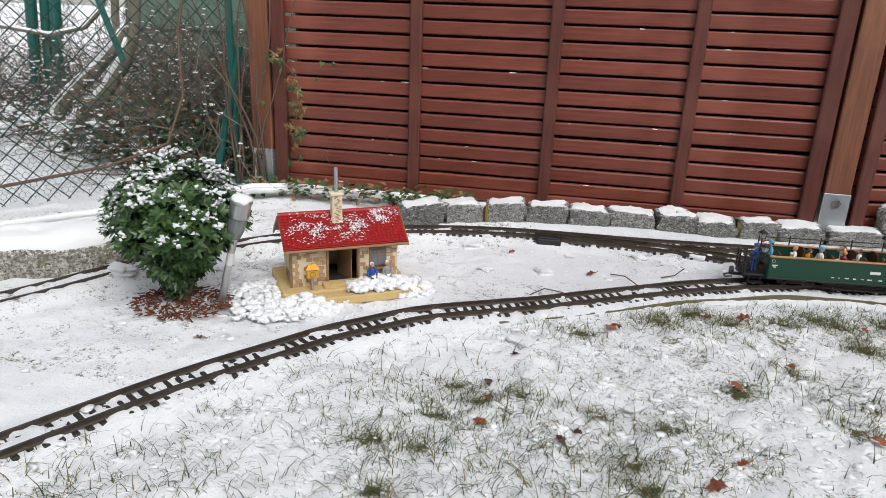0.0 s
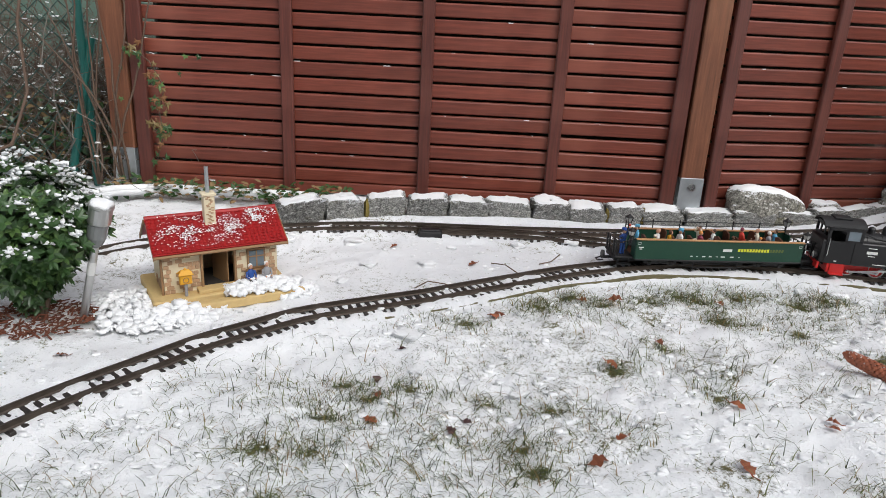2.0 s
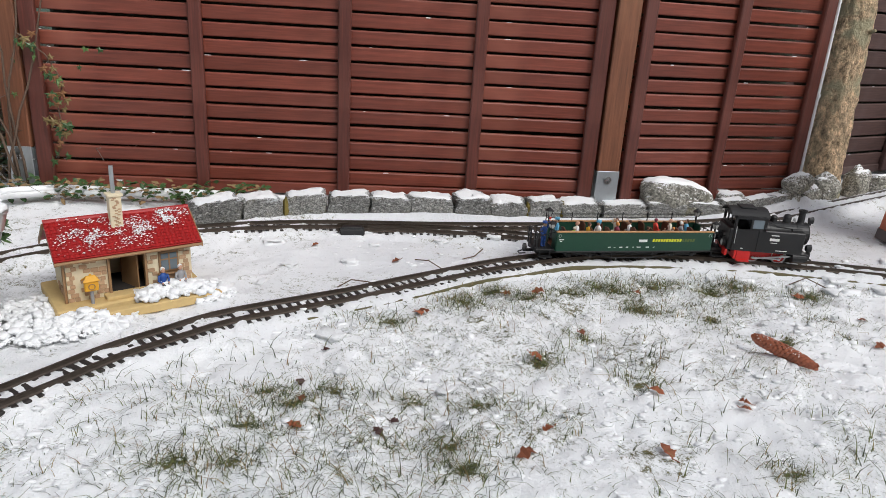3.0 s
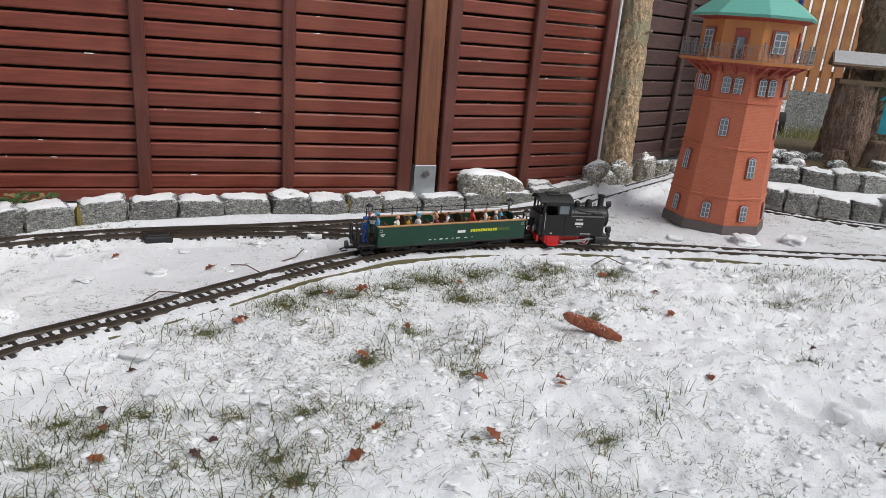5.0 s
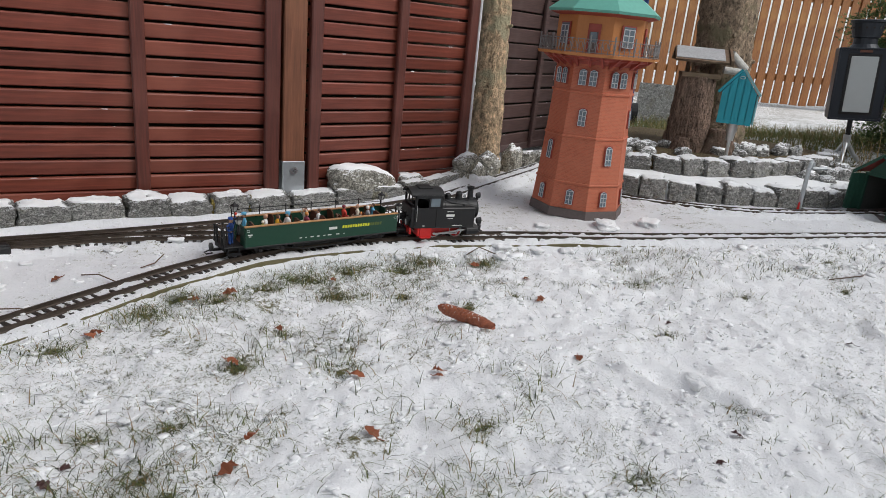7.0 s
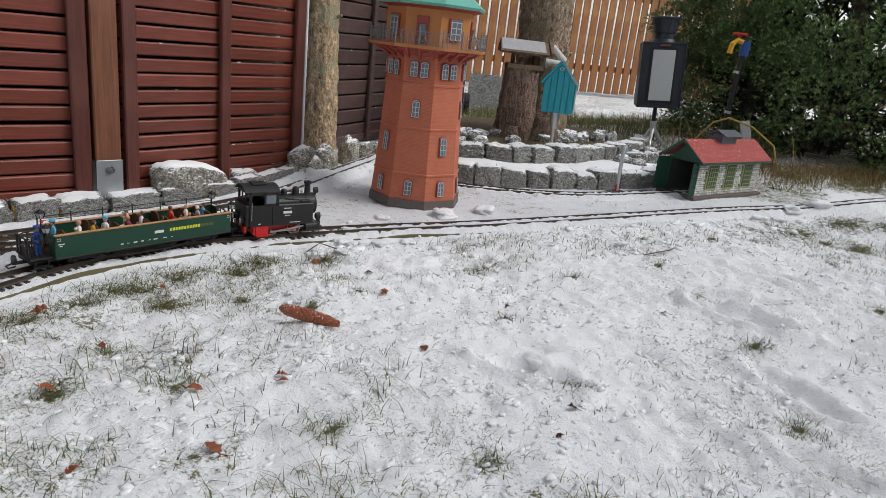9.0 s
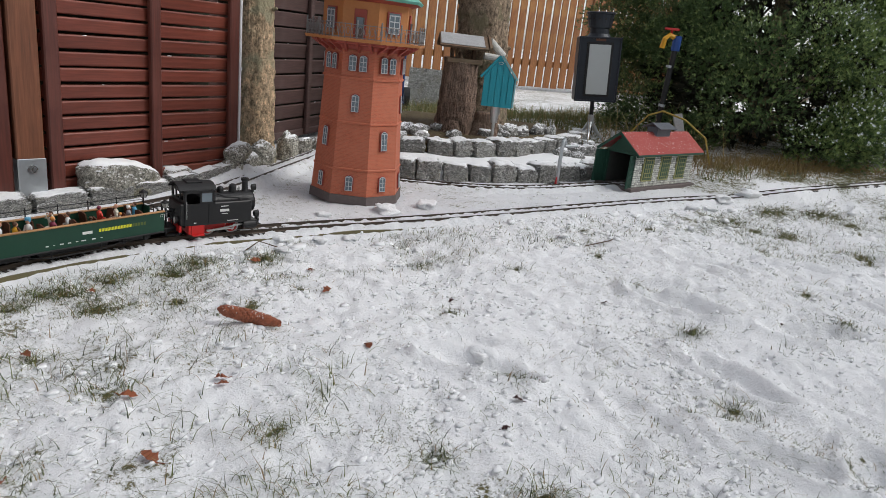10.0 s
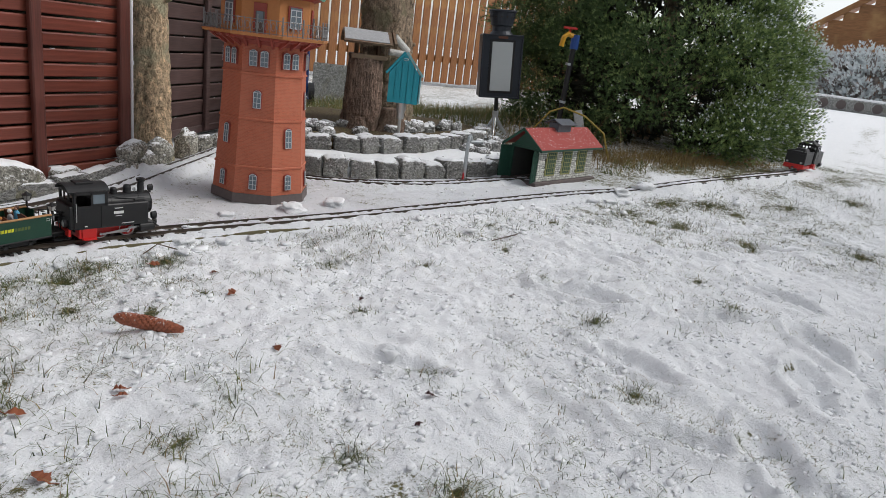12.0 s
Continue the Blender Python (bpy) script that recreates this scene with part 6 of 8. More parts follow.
# ---------- stump, feeder, nesting box ----------
def build_stump():
    t = thing("tree_stump", "weathered barkless tree stump on the granite terrace", "stump", m=pose(2.205, 0.2, 0.12))
    part("stump", trunk_mesh(0.1, 0.088, 0.395, 9, (0.01, 0.0), 0.14, 64, 60, 0.8), STUMPW, t, smooth=True)
    part("root", trunk_mesh(0.088, 0.05, 0.15, 19, (0.02, -0.02), 0.3, 48, 40, 0.9).moved(Matrix.Translation((0.1, -0.11, -0.01))), STUMPW, t, "spreading weathered root", smooth=True)
    part("root", trunk_mesh(0.05, 0.03, 0.1, 20, (0.02, 0.0), 0.4, 40, 30, 0.9).moved(Matrix.Translation((-0.09, -0.05, -0.01))), STUMPW, t, "spreading weathered root", smooth=True)
    b = thing("tree", "thick pine trunk behind the stump", "tree", m=pose(2.5, 0.27, 0.1))
    tr = part("trunk", trunk_mesh(0.142, 0.118, 2.6, 10, (-0.12, 0.08), 0.25), BARK2, b, smooth=True)
    for z, a in ((0.62, -2.2), (0.88, -1.3), (0.5, -1.0), (1.1, -2.6)):
        part("branch_stub", Mesh().cyl((0.12 * math.cos(a) - 0.04 * z, 0.12 * math.sin(a) + 0.03 * z, z), (0.165 * math.cos(a) - 0.04 * z, 0.165 * math.sin(a) + 0.03 * z, z + 0.012), 0.014, 0.009, 8), BARK2, tr)


build_stump()
FEEDW = wood("weathered_feeder_wood", (0.17, 0.105, 0.065), 0, 0.8, 0.1)
FROSTED = plain("thin_frozen_snow", (0.47, 0.47, 0.48), 0.8, 0, 120, 18, 0.5, 0.4)
BIRCH = plain("white_birch_bark", (0.72, 0.68, 0.62), 0.8, 0, 70, 22, 0.55, 0.3)


def build_feeder():
    """Rests on the stump, ridge across the view."""
    t = thing("bird_feeder", "rustic wooden bird feeder with birch poles and snowy roof", "bird feeder", m=pose(2.21, 0.19, 0.508, 0, 0, -42))
    part("tray", Mesh().box((0, 0, 0.012), (0.19, 0.15, 0.024), 0.003), FEEDW, t)
    for x in (-0.06, 0.06):
        part("support", Mesh().box((x, 0.02, 0.05), (0.02, 0.04, 0.06), 0.003), FEEDW, t)
    rf = part("roof", Mesh().sheet([(-0.14, -0.09, 0.075), (0.12, -0.09, 0.075), (0.12, 0.015, 0.135), (-0.14, 0.015, 0.135)], 0.012).sheet([(0.12, 0.1, 0.08), (-0.14, 0.1, 0.08), (-0.14, 0.015, 0.135), (0.12, 0.015, 0.135)], 0.012), FEEDW, t)
    part("snow", Mesh().sheet([(-0.135, -0.082, 0.092), (0.1, -0.085, 0.091), (0.098, 0.006, 0.145), (-0.133, 0.01, 0.147)], 0.004), FROSTED, rf, "dusting of snow")
    part("gable_board", Mesh().sheet([(0.124, -0.095, 0.07), (0.124, 0.015, 0.12), (0.124, 0.015, 0.155), (0.124, -0.1, 0.095)], 0.014).sheet([(0.124, 0.11, 0.07), (0.124, 0.015, 0.12), (0.124, 0.015, 0.155), (0.124, 0.115, 0.095)], -0.014), FEEDW, rf)
    part("birch_pole", Mesh().cyl((0.11, -0.01, 0.05), (0.2, 0.0, 0.045), 0.018, n=12), BIRCH, t, "white birch pole")
    part("birch_pole", Mesh().cyl((0.14, 0.02, 0.13), (0.225, 0.05, 0.06), 0.02, n=12), BIRCH, t, "white birch pole")
    part("peg", Mesh().cyl((-0.02, -0.07, 0.02), (-0.02, -0.02, 0.05), 0.012, n=10), FEEDW, t)


build_feeder()
TURQ = plain("turquoise_painted_boards", (0.012, 0.3, 0.38), 0.5, 0, 50, 7, 0.15, 0.1)
STAINLESS = plain("brushed_stainless", (0.55, 0.55, 0.54), 0.35, 0.9, 60, 8, 0.12, 0.03)
CLEAR = plain("cloudy_plastic_lens", (0.2, 0.21, 0.21), 0.15, 0, 50, 8, 0.15, 0.02)


def build_nest_box():
    t = thing("nesting_box", "turquoise wooden nesting box with pointed roof", "bird house", m=pose(2.2, -0.075, 0.13, 0, 0, -52))
    part("post", Mesh().cyl((0, 0, 0), (0, 0, 0.1), 0.009, n=10), STAINLESS, t, "stainless steel post")
    part("solar_head", Mesh().cyl((0, 0, 0.1), (0, 0, 0.145), 0.017, 0.022, 16).cyl((0, 0, 0.145), (0, 0, 0.185), 0.026, n=16), STAINLESS, t)
    w, z0, ze, zp = 0.078, 0.186, 0.335, 0.435
    for k in range(5):
        x0, x1 = -w + 2 * w * k / 5 + 0.0015, -w + 2 * w * (k + 1) / 5 - 0.0015
        h0, h1 = [ze + (zp - ze) * (1 - abs(x) / w) for x in (x0, x1)]
        pts = [(x0, -0.05, z0), (x1, -0.05, z0), (x1, -0.05, h1)]
        if x0 < 0 < x1:
            pts.append((0, -0.05, zp))
        pts.append((x0, -0.05, h0))
        part("board", Mesh().sheet(pts, 0.01), TURQ, t)
    part("box", Mesh().sheet([(-w, -0.04, z0), (w, -0.04, z0), (w, -0.04, ze), (0, -0.04, zp - 0.002), (-w, -0.04, ze)], -0.09), TURQ, t)
    pal = paint("pale_turquoise_edge", (0.2, 0.42, 0.44))
    part("roof_board", Mesh().sheet([(0, -0.062, zp + 0.002), (w + 0.012, -0.062, ze - 0.01), (w + 0.012, 0.055, ze - 0.01), (0, 0.055, zp + 0.002)], 0.011), pal, t)
    part("roof_board", Mesh().sheet([(-w - 0.012, -0.062, ze - 0.01), (0, -0.062, zp + 0.002), (0, 0.055, zp + 0.002), (-w - 0.012, 0.055, ze - 0.01)], 0.011), TURQ, t)
    part("side_edge", Mesh().box((w + 0.006, 0.0, (z0 + ze) / 2), (0.008, 0.11, ze - z0 - 0.01), 0.001), pal, t)
    part("hanger", Mesh().tube([(0.012 * math.cos(a), -0.064, zp - 0.03 + 0.006 * math.sin(a)) for a in np.linspace(0, 2 * math.pi, 9)[:-1]], 0.0015, 5, closed=True), STEEL, t)


build_nest_box()
PANELW = plain("pale_grey_light_panel", (0.46, 0.49, 0.49), 0.35, 0, 25, 5, 0.06, 0.0)
LANT = plain("dark_slate_sheet_metal", (0.028, 0.034, 0.044), 0.42, 0.3, 60, 7, 0.2, 0.05)


def build_lantern():
    t = thing("signal_lantern", "large dark metal lantern with pale panel on a pole", "lantern", m=pose(3.235, -0.078, 0.095, 0, -4, -51))
    part("pole", Mesh().cyl((0, 0, 0.05), (0, 0, 0.26), 0.013, n=12), BLACK, t)
    for a in (0.3, 2.4, 4.4):
        part("foot", Mesh().tube([(0, 0, 0.14), (0.05 * math.cos(a), 0.05 * math.sin(a), 0.06), (0.11 * math.cos(a), 0.11 * math.sin(a), 0.0)], 0.012, 8), ZINC, t, "pale metal tripod foot")
    part("collar", Mesh().cyl((0, 0, 0.1), (0, 0, 0.17), 0.02, n=12), ZINC, t)
    b = part("case", Mesh().box((0, 0, 0.45), (0.248, 0.165, 0.385), 0.006), LANT, t)
    part("edge_trim", Mesh().box((0, -0.081, 0.262), (0.258, 0.016, 0.01), 0.002).box((0, -0.081, 0.638), (0.258, 0.016, 0.01), 0.002).box((-0.124, -0.081, 0.45), (0.01, 0.016, 0.385), 0.002).box((0.124, -0.081, 0.45), (0.01, 0.016, 0.385), 0.002), LANT, b)
    part("panel_frame", Mesh().box((0, -0.0845, 0.45), (0.16, 0.006, 0.325), 0.002), BLACK, b)
    part("light_panel", Mesh().box((0, -0.089, 0.45), (0.13, 0.006, 0.296), 0.002), PANELW, b, "pale grey translucent panel")
    part("label_plate", Mesh().box((0.0, -0.0895, 0.625), (0.06, 0.003, 0.014), 0.001), BENCH, b)
    ch = part("chimney", Mesh().lathe((0, 0, 0.642), [(0, 0.075), (0.02, 0.06), (0.05, 0.058), (0.055, 0.068), (0.13, 0.082), (0.135, 0.088), (0.145, 0.088), (0.147, 0.08), (0.13, 0.07)], 24), LANT, t)
    for k in range(14):
        a = 2 * math.pi * k / 14
        part("vent_hole", Mesh().cyl((0.079 * math.cos(a), 0.079 * math.sin(a), 0.747), (0.0815 * math.cos(a), 0.0815 * math.sin(a), 0.747), 0.006, n=8), DARKI, ch)


build_lantern()


# ---------- engine shed ----------
GREENB = plain("dark_green_boards", (0.016, 0.07, 0.045), 0.6, 0, 60, 8, 0.25, 0.2)
SHEDROOF = plain("faded_red_felt_roof", (0.36, 0.055, 0.045), 0.75, 0, 90, 14, 0.25, 0.35)
STONEW = plain("pale_stone_chips", (0.62, 0.62, 0.58), 0.8, 0, 90, 16, 0.2, 0.3, rand=0.3)
MORTAR = plain("dark_mortar", (0.07, 0.075, 0.07), 0.9)
OLIVE = plain("olive_window_frame", (0.33, 0.32, 0.13), 0.6)


SLATEV = plain("frosted_slate_sheet", (0.1, 0.11, 0.13), 0.5, 0, 120, 20, 0.4, 0.1)


def build_shed():
    L, D, H = 0.545, 0.17, 0.172
    t = thing("engine_shed", "model engine shed with red roof and stone walls", "model shed", m=pose(2.42, -0.8, 0.0, 0, 0, -7.5))
    part("base", Mesh().box((L / 2, D / 2, 0.008), (L + 0.06, D + 0.05, 0.024), 0.003), PLINTH, t)
    z = 0.018
    rr = random.Random(2)
    front = part("front_wall", Mesh().box((L / 2, 0.004, z + H / 2), (L, 0.008, H)), MORTAR, t)
    part("back_wall", Mesh().box((L / 2, D - 0.004, z + H / 2), (L, 0.008, H)), MORTAR, t)
    part("end_wall", Mesh().sheet([(L, 0, z), (L, D, z), (L, D, z + H), (L, D / 2, z + H + 0.085), (L, 0, z + H)], -0.008), GREENB, t)
    chip = Mesh().box((0, 0, 0), (1, 1, 1), 0.16).data("stone", STONEW)
    wins = [(0.12, 0.092), (0.275, 0.092), (0.43, 0.092)]
    n = 0
    zz = z + 0.002
    while zz < z + H - 0.014:
        x = 0.0
        hgt = rr.uniform(0.0085, 0.0125)
        while x < L - 0.004:
            w = min(rr.uniform(0.012, 0.024), L - x)
            inside = any(abs(x + w / 2 - wx) < ww / 2 + 0.004 and zz > z + 0.026 for wx, ww in wins)
            if not inside and n < 300:
                part("stone", chip, None, front, m=pose(x + w / 2, -0.002, zz + hgt / 2) @ Matrix.Diagonal((w - 0.0028, 0.006, hgt - 0.0022, 1)))
                n += 1
            x += w
        zz += hgt
    for wx, ww in wins:
        w = part("window", Mesh().box((wx, -0.003, z + 0.094), (ww, 0.008, 0.13), 0.001), OLIVE, front)
        part("pane", Mesh().box((wx, -0.0075, z + 0.094), (ww - 0.018, 0.003, 0.112)), GREENB, w)
        M = Mesh()
        for k in range(4):
            M.box((wx - 0.028 + 0.0187 * k, -0.0095, z + 0.094), (0.0028, 0.002, 0.108))
        for k in range(5):
            M.box((wx, -0.0095, z + 0.05 + k * 0.022), (0.07, 0.002, 0.0028))
        part("glazing_bars", M, OLIVE, w)
        part("lintel", Mesh().box((wx, -0.005, z + 0.162), (ww + 0.01, 0.008, 0.008), 0.001), OLIVE, w)
    part("wall_plate", Mesh().box((L / 2, -0.004, z + H - 0.006), (L + 0.02, 0.012, 0.01), 0.001), GREENB, t)
    # open gate end
    for y in (0.006, D - 0.006):
        part("door_post", Mesh().box((0.004, y, z + H / 2), (0.012, 0.012, H), 0.001), GREENB, t)
    for y, a in ((0.004, 68), (D - 0.004, 112)):
        d = part("door", Mesh().box((0.038, 0, 0), (0.076, 0.005, 0.162), 0.001), GREENB, t, "open dark green gate leaf", m=pose(0.0, y, z + 0.084, 0, 0, 180 + (18 if y < 0.1 else -14)))
        M = Mesh()
        for k in range(5):
            M.box((0.004 + 0.017 * k, -0.0035, 0), (0.0025, 0.002, 0.16))
            M.box((0.004 + 0.017 * k, 0.0035, 0), (0.0025, 0.002, 0.16))
        M.box((0.038, -0.0045, 0.05), (0.076, 0.003, 0.008)).box((0.038, -0.0045, -0.05), (0.076, 0.003, 0.008))
        part("batten", M, GREENB, d)
    part("gable", Mesh().sheet([(0.0, 0.0, z + H - 0.01), (0.0, D, z + H - 0.01), (0.0, D / 2, z + H + 0.08)], 0.005).box((0.0, D / 2, z + H - 0.006), (0.008, D, 0.012)), GREENB, t)
    part("inner_window", Mesh().box((L - 0.012, D / 2, z + 0.1), (0.002, 0.07, 0.07)), CLEAR, t)
    zr, ze = z + H + 0.088, z + H - 0.004
    xl, xr, yo = -0.035, L + 0.04, 0.035
    roof = part("roof", Mesh().sheet([(xl, -yo, ze), (xr, -yo, ze), (xr, D / 2, zr), (xl, D / 2, zr)], 0.006).sheet([(xr, D + yo, ze), (xl, D + yo, ze), (xl, D / 2, zr), (xr, D / 2, zr)], 0.006), SHEDROOF, t, "faded red felt roof dusted with snow")
    part("bargeboard", Mesh().sheet([(xl - 0.003, -yo, ze - 0.01), (xl - 0.003, D / 2, zr - 0.01), (xl - 0.003, D / 2, zr + 0.006), (xl - 0.003, -yo, ze + 0.006)], 0.005).sheet([(xl - 0.003, D + yo, ze - 0.01), (xl - 0.003, D / 2, zr - 0.01), (xl - 0.003, D / 2, zr + 0.006), (xl - 0.003, D + yo, ze + 0.006)], 0.005), GREENB, roof)
    part("fascia", Mesh().box((L / 2, -yo - 0.001, ze - 0.001), (xr - xl, 0.004, 0.01)), GREENB, roof)
    v = part("roof_vent", Mesh().box((0.3, D / 2, zr + 0.006), (0.13, 0.06, 0.05), 0.002), SLATEV, t, "slate-grey roof ventilator")
    part("vent_lid", Mesh().sheet([(0.22, D / 2 - 0.055, zr + 0.022), (0.38, D / 2 - 0.055, zr + 0.022), (0.38, D / 2, zr + 0.048), (0.22, D / 2, zr + 0.048)], 0.004).sheet([(0.38, D / 2 + 0.055, zr + 0.022), (0.22, D / 2 + 0.055, zr + 0.022), (0.22, D / 2, zr + 0.048), (0.38, D / 2, zr + 0.048)], 0.004), SLATEV, v)
    M = Mesh()
    for k in range(260):
        u, q = rr.uniform(0.02, 0.98), rr.uniform(0.03, 0.97)
        M.ball((xl + (xr - xl) * u, -yo + (D / 2 + yo) * q, ze + (zr - ze) * q + 0.0075), rr.uniform(0.0008, 0.0022), 5, 4, (1.2, 1.2, 0.6))
    tagged(part("snow_dusting", M, SNOW, roof, smooth=True), kind="stuff")


build_shed()


def build_water_crane():
    t = thing("water_crane", "small grey model water crane beside the loop track", "water crane", m=pose(2.095, -0.575, 0.0))
    part("base", Mesh().box((0, 0, 0.01), (0.09, 0.05, 0.018), 0.003), BLACKM, t)
    part("column", Mesh().cyl((0, 0, 0.015), (0, 0, 0.2), 0.009, n=10).tube([(0, 0, 0.2), (0.003, 0, 0.222), (0.012, 0, 0.23), (0.022, 0, 0.222), (0.026, 0, 0.205)], 0.0085, 8).cyl((0.02, 0, 0.2), (0.1, -0.02, 0.2), 0.007, n=8), ZINC, t)
    part("hand_lever", Mesh().cyl((-0.025, -0.01, 0.018), (-0.025, -0.01, 0.055), 0.006, 0.003, 8), RED, t, "red lever")


build_water_crane()

# ---------- picket fence, conifer and the distance ----------
def build_pickets():
    t = thing("picket_fence", "tall orange-brown picket fence behind the garden", "fence", m=pose(4.6, 5.15, 0, 0, 0, -17.5))
    rr = random.Random(6)
    pk = Mesh().box((0, 0, 0.95), (0.124, 0.022, 1.9), 0.004).data("picket", PICKET)
    for k in range(58):
        part("picket", pk, None, t, m=pose(k * 0.157 - 1.2, 0, 0.06 + rr.uniform(-0.01, 0.01), 0, rr.uniform(-0.3, 0.3), 0))
    for z in (0.42, 1.5):
        part("rail", Mesh().box((3.3, 0.035, z), (9.4, 0.045, 0.09), 0.004), PICKET, t)
    for k in range(5):
        part("post", Mesh().box((-0.6 + 1.9 * k, 0.09, 0.9), (0.09, 0.09, 1.8), 0.004), PICKET, t)


build_pickets()
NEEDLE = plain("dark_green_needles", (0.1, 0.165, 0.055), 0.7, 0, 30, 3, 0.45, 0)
NEEDLE_LIT = plain("yellow_green_tips_and_lit_side", (0.29, 0.39, 0.13), 0.65, 0, 30, 3, 0.4, 0)
FROST = plain("snow_on_needles", (0.78, 0.82, 0.83), 0.8, 0, 60, 9, 0.06, 0)


def spray(M, p, d, size, rr, slot, n=9, w=0.1):
    """A tuft of flat needles round a direction."""
    d = d.normalized()
    a = d.orthogonal().normalized()
    b = d.cross(a)
    for k in range(n):
        th = 2 * math.pi * k / n + rr.uniform(-0.4, 0.4)
        sp = rr.uniform(0.35, 0.95)
        q = (d + (a * math.cos(th) + b * math.sin(th)) * sp).normalized()
        s = d.cross(q)
        s = s.normalized() * size * w if s.length > 1e-4 else a * size * w
        t = p + q * size * rr.uniform(0.7, 1.15)
        M.add([p - s, p + s, t + s * 0.25, t - s * 0.25], [(0, 1, 2, 3)], slot)


def build_conifer():
    t = thing("conifer", "dense dark green conifer shrub with snow on its outer sprays", "shrub", m=pose(4.88, -0.585, 0.08))
    part("trunk", trunk_mesh(0.09, 0.03, 2.4, 5, (0.05, 0.05), 0.2, 12, 10), BARK2, t)
    rr = random.Random(77)
    M = Mesh()
    lobes = []

    def girth(z):
        return 1.03 * (1 - max(0, z - 0.5) / 2.3) ** 0.85 * (0.9 + 0.13 * min(1, z / 0.45))

    for k in range(124):
        z = rr.uniform(0.0, 2.25) if k % 3 else rr.uniform(0.0, 0.9)
        a = k * 2.39996 + rr.uniform(-0.3, 0.3)
        R = girth(z) * rr.uniform(0.74, 1.02)
        c = Vector((R * math.cos(a), R * math.sin(a), z))
        lobes.append((c, rr.uniform(0.16, 0.33)))
        if k % 3 == 0:
            part("limb", Mesh().tube([(0, 0, max(0.1, z - 0.25)), (c.x * 0.5, c.y * 0.5, max(0.05, z - 0.1)), tuple(c * 0.97)], [0.025, 0.014, 0.006], 5), BARK2, t)
    for k in range(14):
        lobes.append((Vector((-0.42 + rr.uniform(-0.22, 0.15), 0.9 + rr.uniform(-0.12, 0.14), rr.uniform(0.02, 1.2))), rr.uniform(0.2, 0.3)))
    garden_side = Vector((-0.88, -0.47, 0.1))
    for c, r in lobes:
        out = Vector((c.x, c.y, 0.15)).normalized()
        cnt = int(12500 * r * r + 190) if out.dot(garden_side) > -0.3 else 40
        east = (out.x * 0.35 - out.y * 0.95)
        off = Vector((rr.uniform(0, 9), rr.uniform(0, 9), rr.uniform(0, 9)))
        for k in range(cnt):
            d = Vector((rr.gauss(0, 1), rr.gauss(0, 1), rr.gauss(0, 1))).normalized()
            if d.dot(out) < -0.3:
                continue
            # each branch end splits into finger-like plumes
            plume = noise.noise(d * 2.6 + off)
            u = rr.uniform(0.55, 1.0)
            p = c + Vector((d.x * r, d.y * r, d.z * r * 0.72)) * u * (1 + 0.55 * plume)
            dd = d + out * 0.5 + Vector((0, 0, 0.45))
            # fresh: odds of pale tips, plus light painted on the east side and top
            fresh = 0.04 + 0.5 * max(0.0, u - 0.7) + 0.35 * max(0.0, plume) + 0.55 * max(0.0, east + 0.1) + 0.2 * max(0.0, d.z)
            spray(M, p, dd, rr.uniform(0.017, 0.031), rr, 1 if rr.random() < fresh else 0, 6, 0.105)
            if d.z > -0.1 and u > 0.8 and rr.random() < max(0.0, 1.1 * (east - 0.15)) + 0.006:
                spray(M, p + dd.normalized() * 0.025, dd, rr.uniform(0.009, 0.018), rr, 2, 6, 0.22)
    part("crown", M.data("crown", [NEEDLE, NEEDLE_LIT, FROST]), None, t)
    # inner sprays coloured near black to paint the shade between the branches
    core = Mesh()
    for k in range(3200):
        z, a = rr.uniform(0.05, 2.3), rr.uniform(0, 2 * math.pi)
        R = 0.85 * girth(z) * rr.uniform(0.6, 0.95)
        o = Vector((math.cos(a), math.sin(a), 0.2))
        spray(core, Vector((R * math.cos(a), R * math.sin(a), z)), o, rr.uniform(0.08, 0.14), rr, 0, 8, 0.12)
    part("inner_foliage", core, plain("shade_dark_dead_needles", (0.035, 0.036, 0.02), 0.85, 0, 30, 3, 0.45, 0), t, "dead inner needles, darkened for the shade inside the crown")


build_conifer()


def dry_grass(name, label, spots, mats, seed, kind="stuff"):
    """Long arching dry blades in loose bunches: spots of x, y, spread, count, height."""
    rr = random.Random(seed)
    M = Mesh()
    for x, y, sp, cnt, h in spots:
        for k in range(cnt):
            bx, by = rr.gauss(x, sp), rr.gauss(y, sp)
            a, ln, ben = rr.uniform(0, 2 * math.pi), h * rr.uniform(0.35, 1.2), rr.uniform(0.2, 1.15)
            w = rr.uniform(0.0012, 0.0024) * (1 + h)
            z0 = gz(bx, by) - 0.003
            px, py = -math.sin(a) * w, math.cos(a) * w
            vs = []
            for i in range(4):
                u = i / 3
                r, zz = ln * ben * u * u, ln * (u - 0.35 * ben * u * u)
                q = 1 - 0.8 * u
                vs += [(bx + r * math.cos(a) - px * q, by + r * math.sin(a) - py * q, z0 + zz), (bx + r * math.cos(a) + px * q, by + r * math.sin(a) + py * q, z0 + zz)]
            M.add(vs, [(0, 1, 3, 2), (2, 3, 5, 4), (4, 5, 7, 6)], rr.choice((0, 0, 1)))
    return tagged(part(name, M.data(name, mats), None), label, "grass", kind=kind)


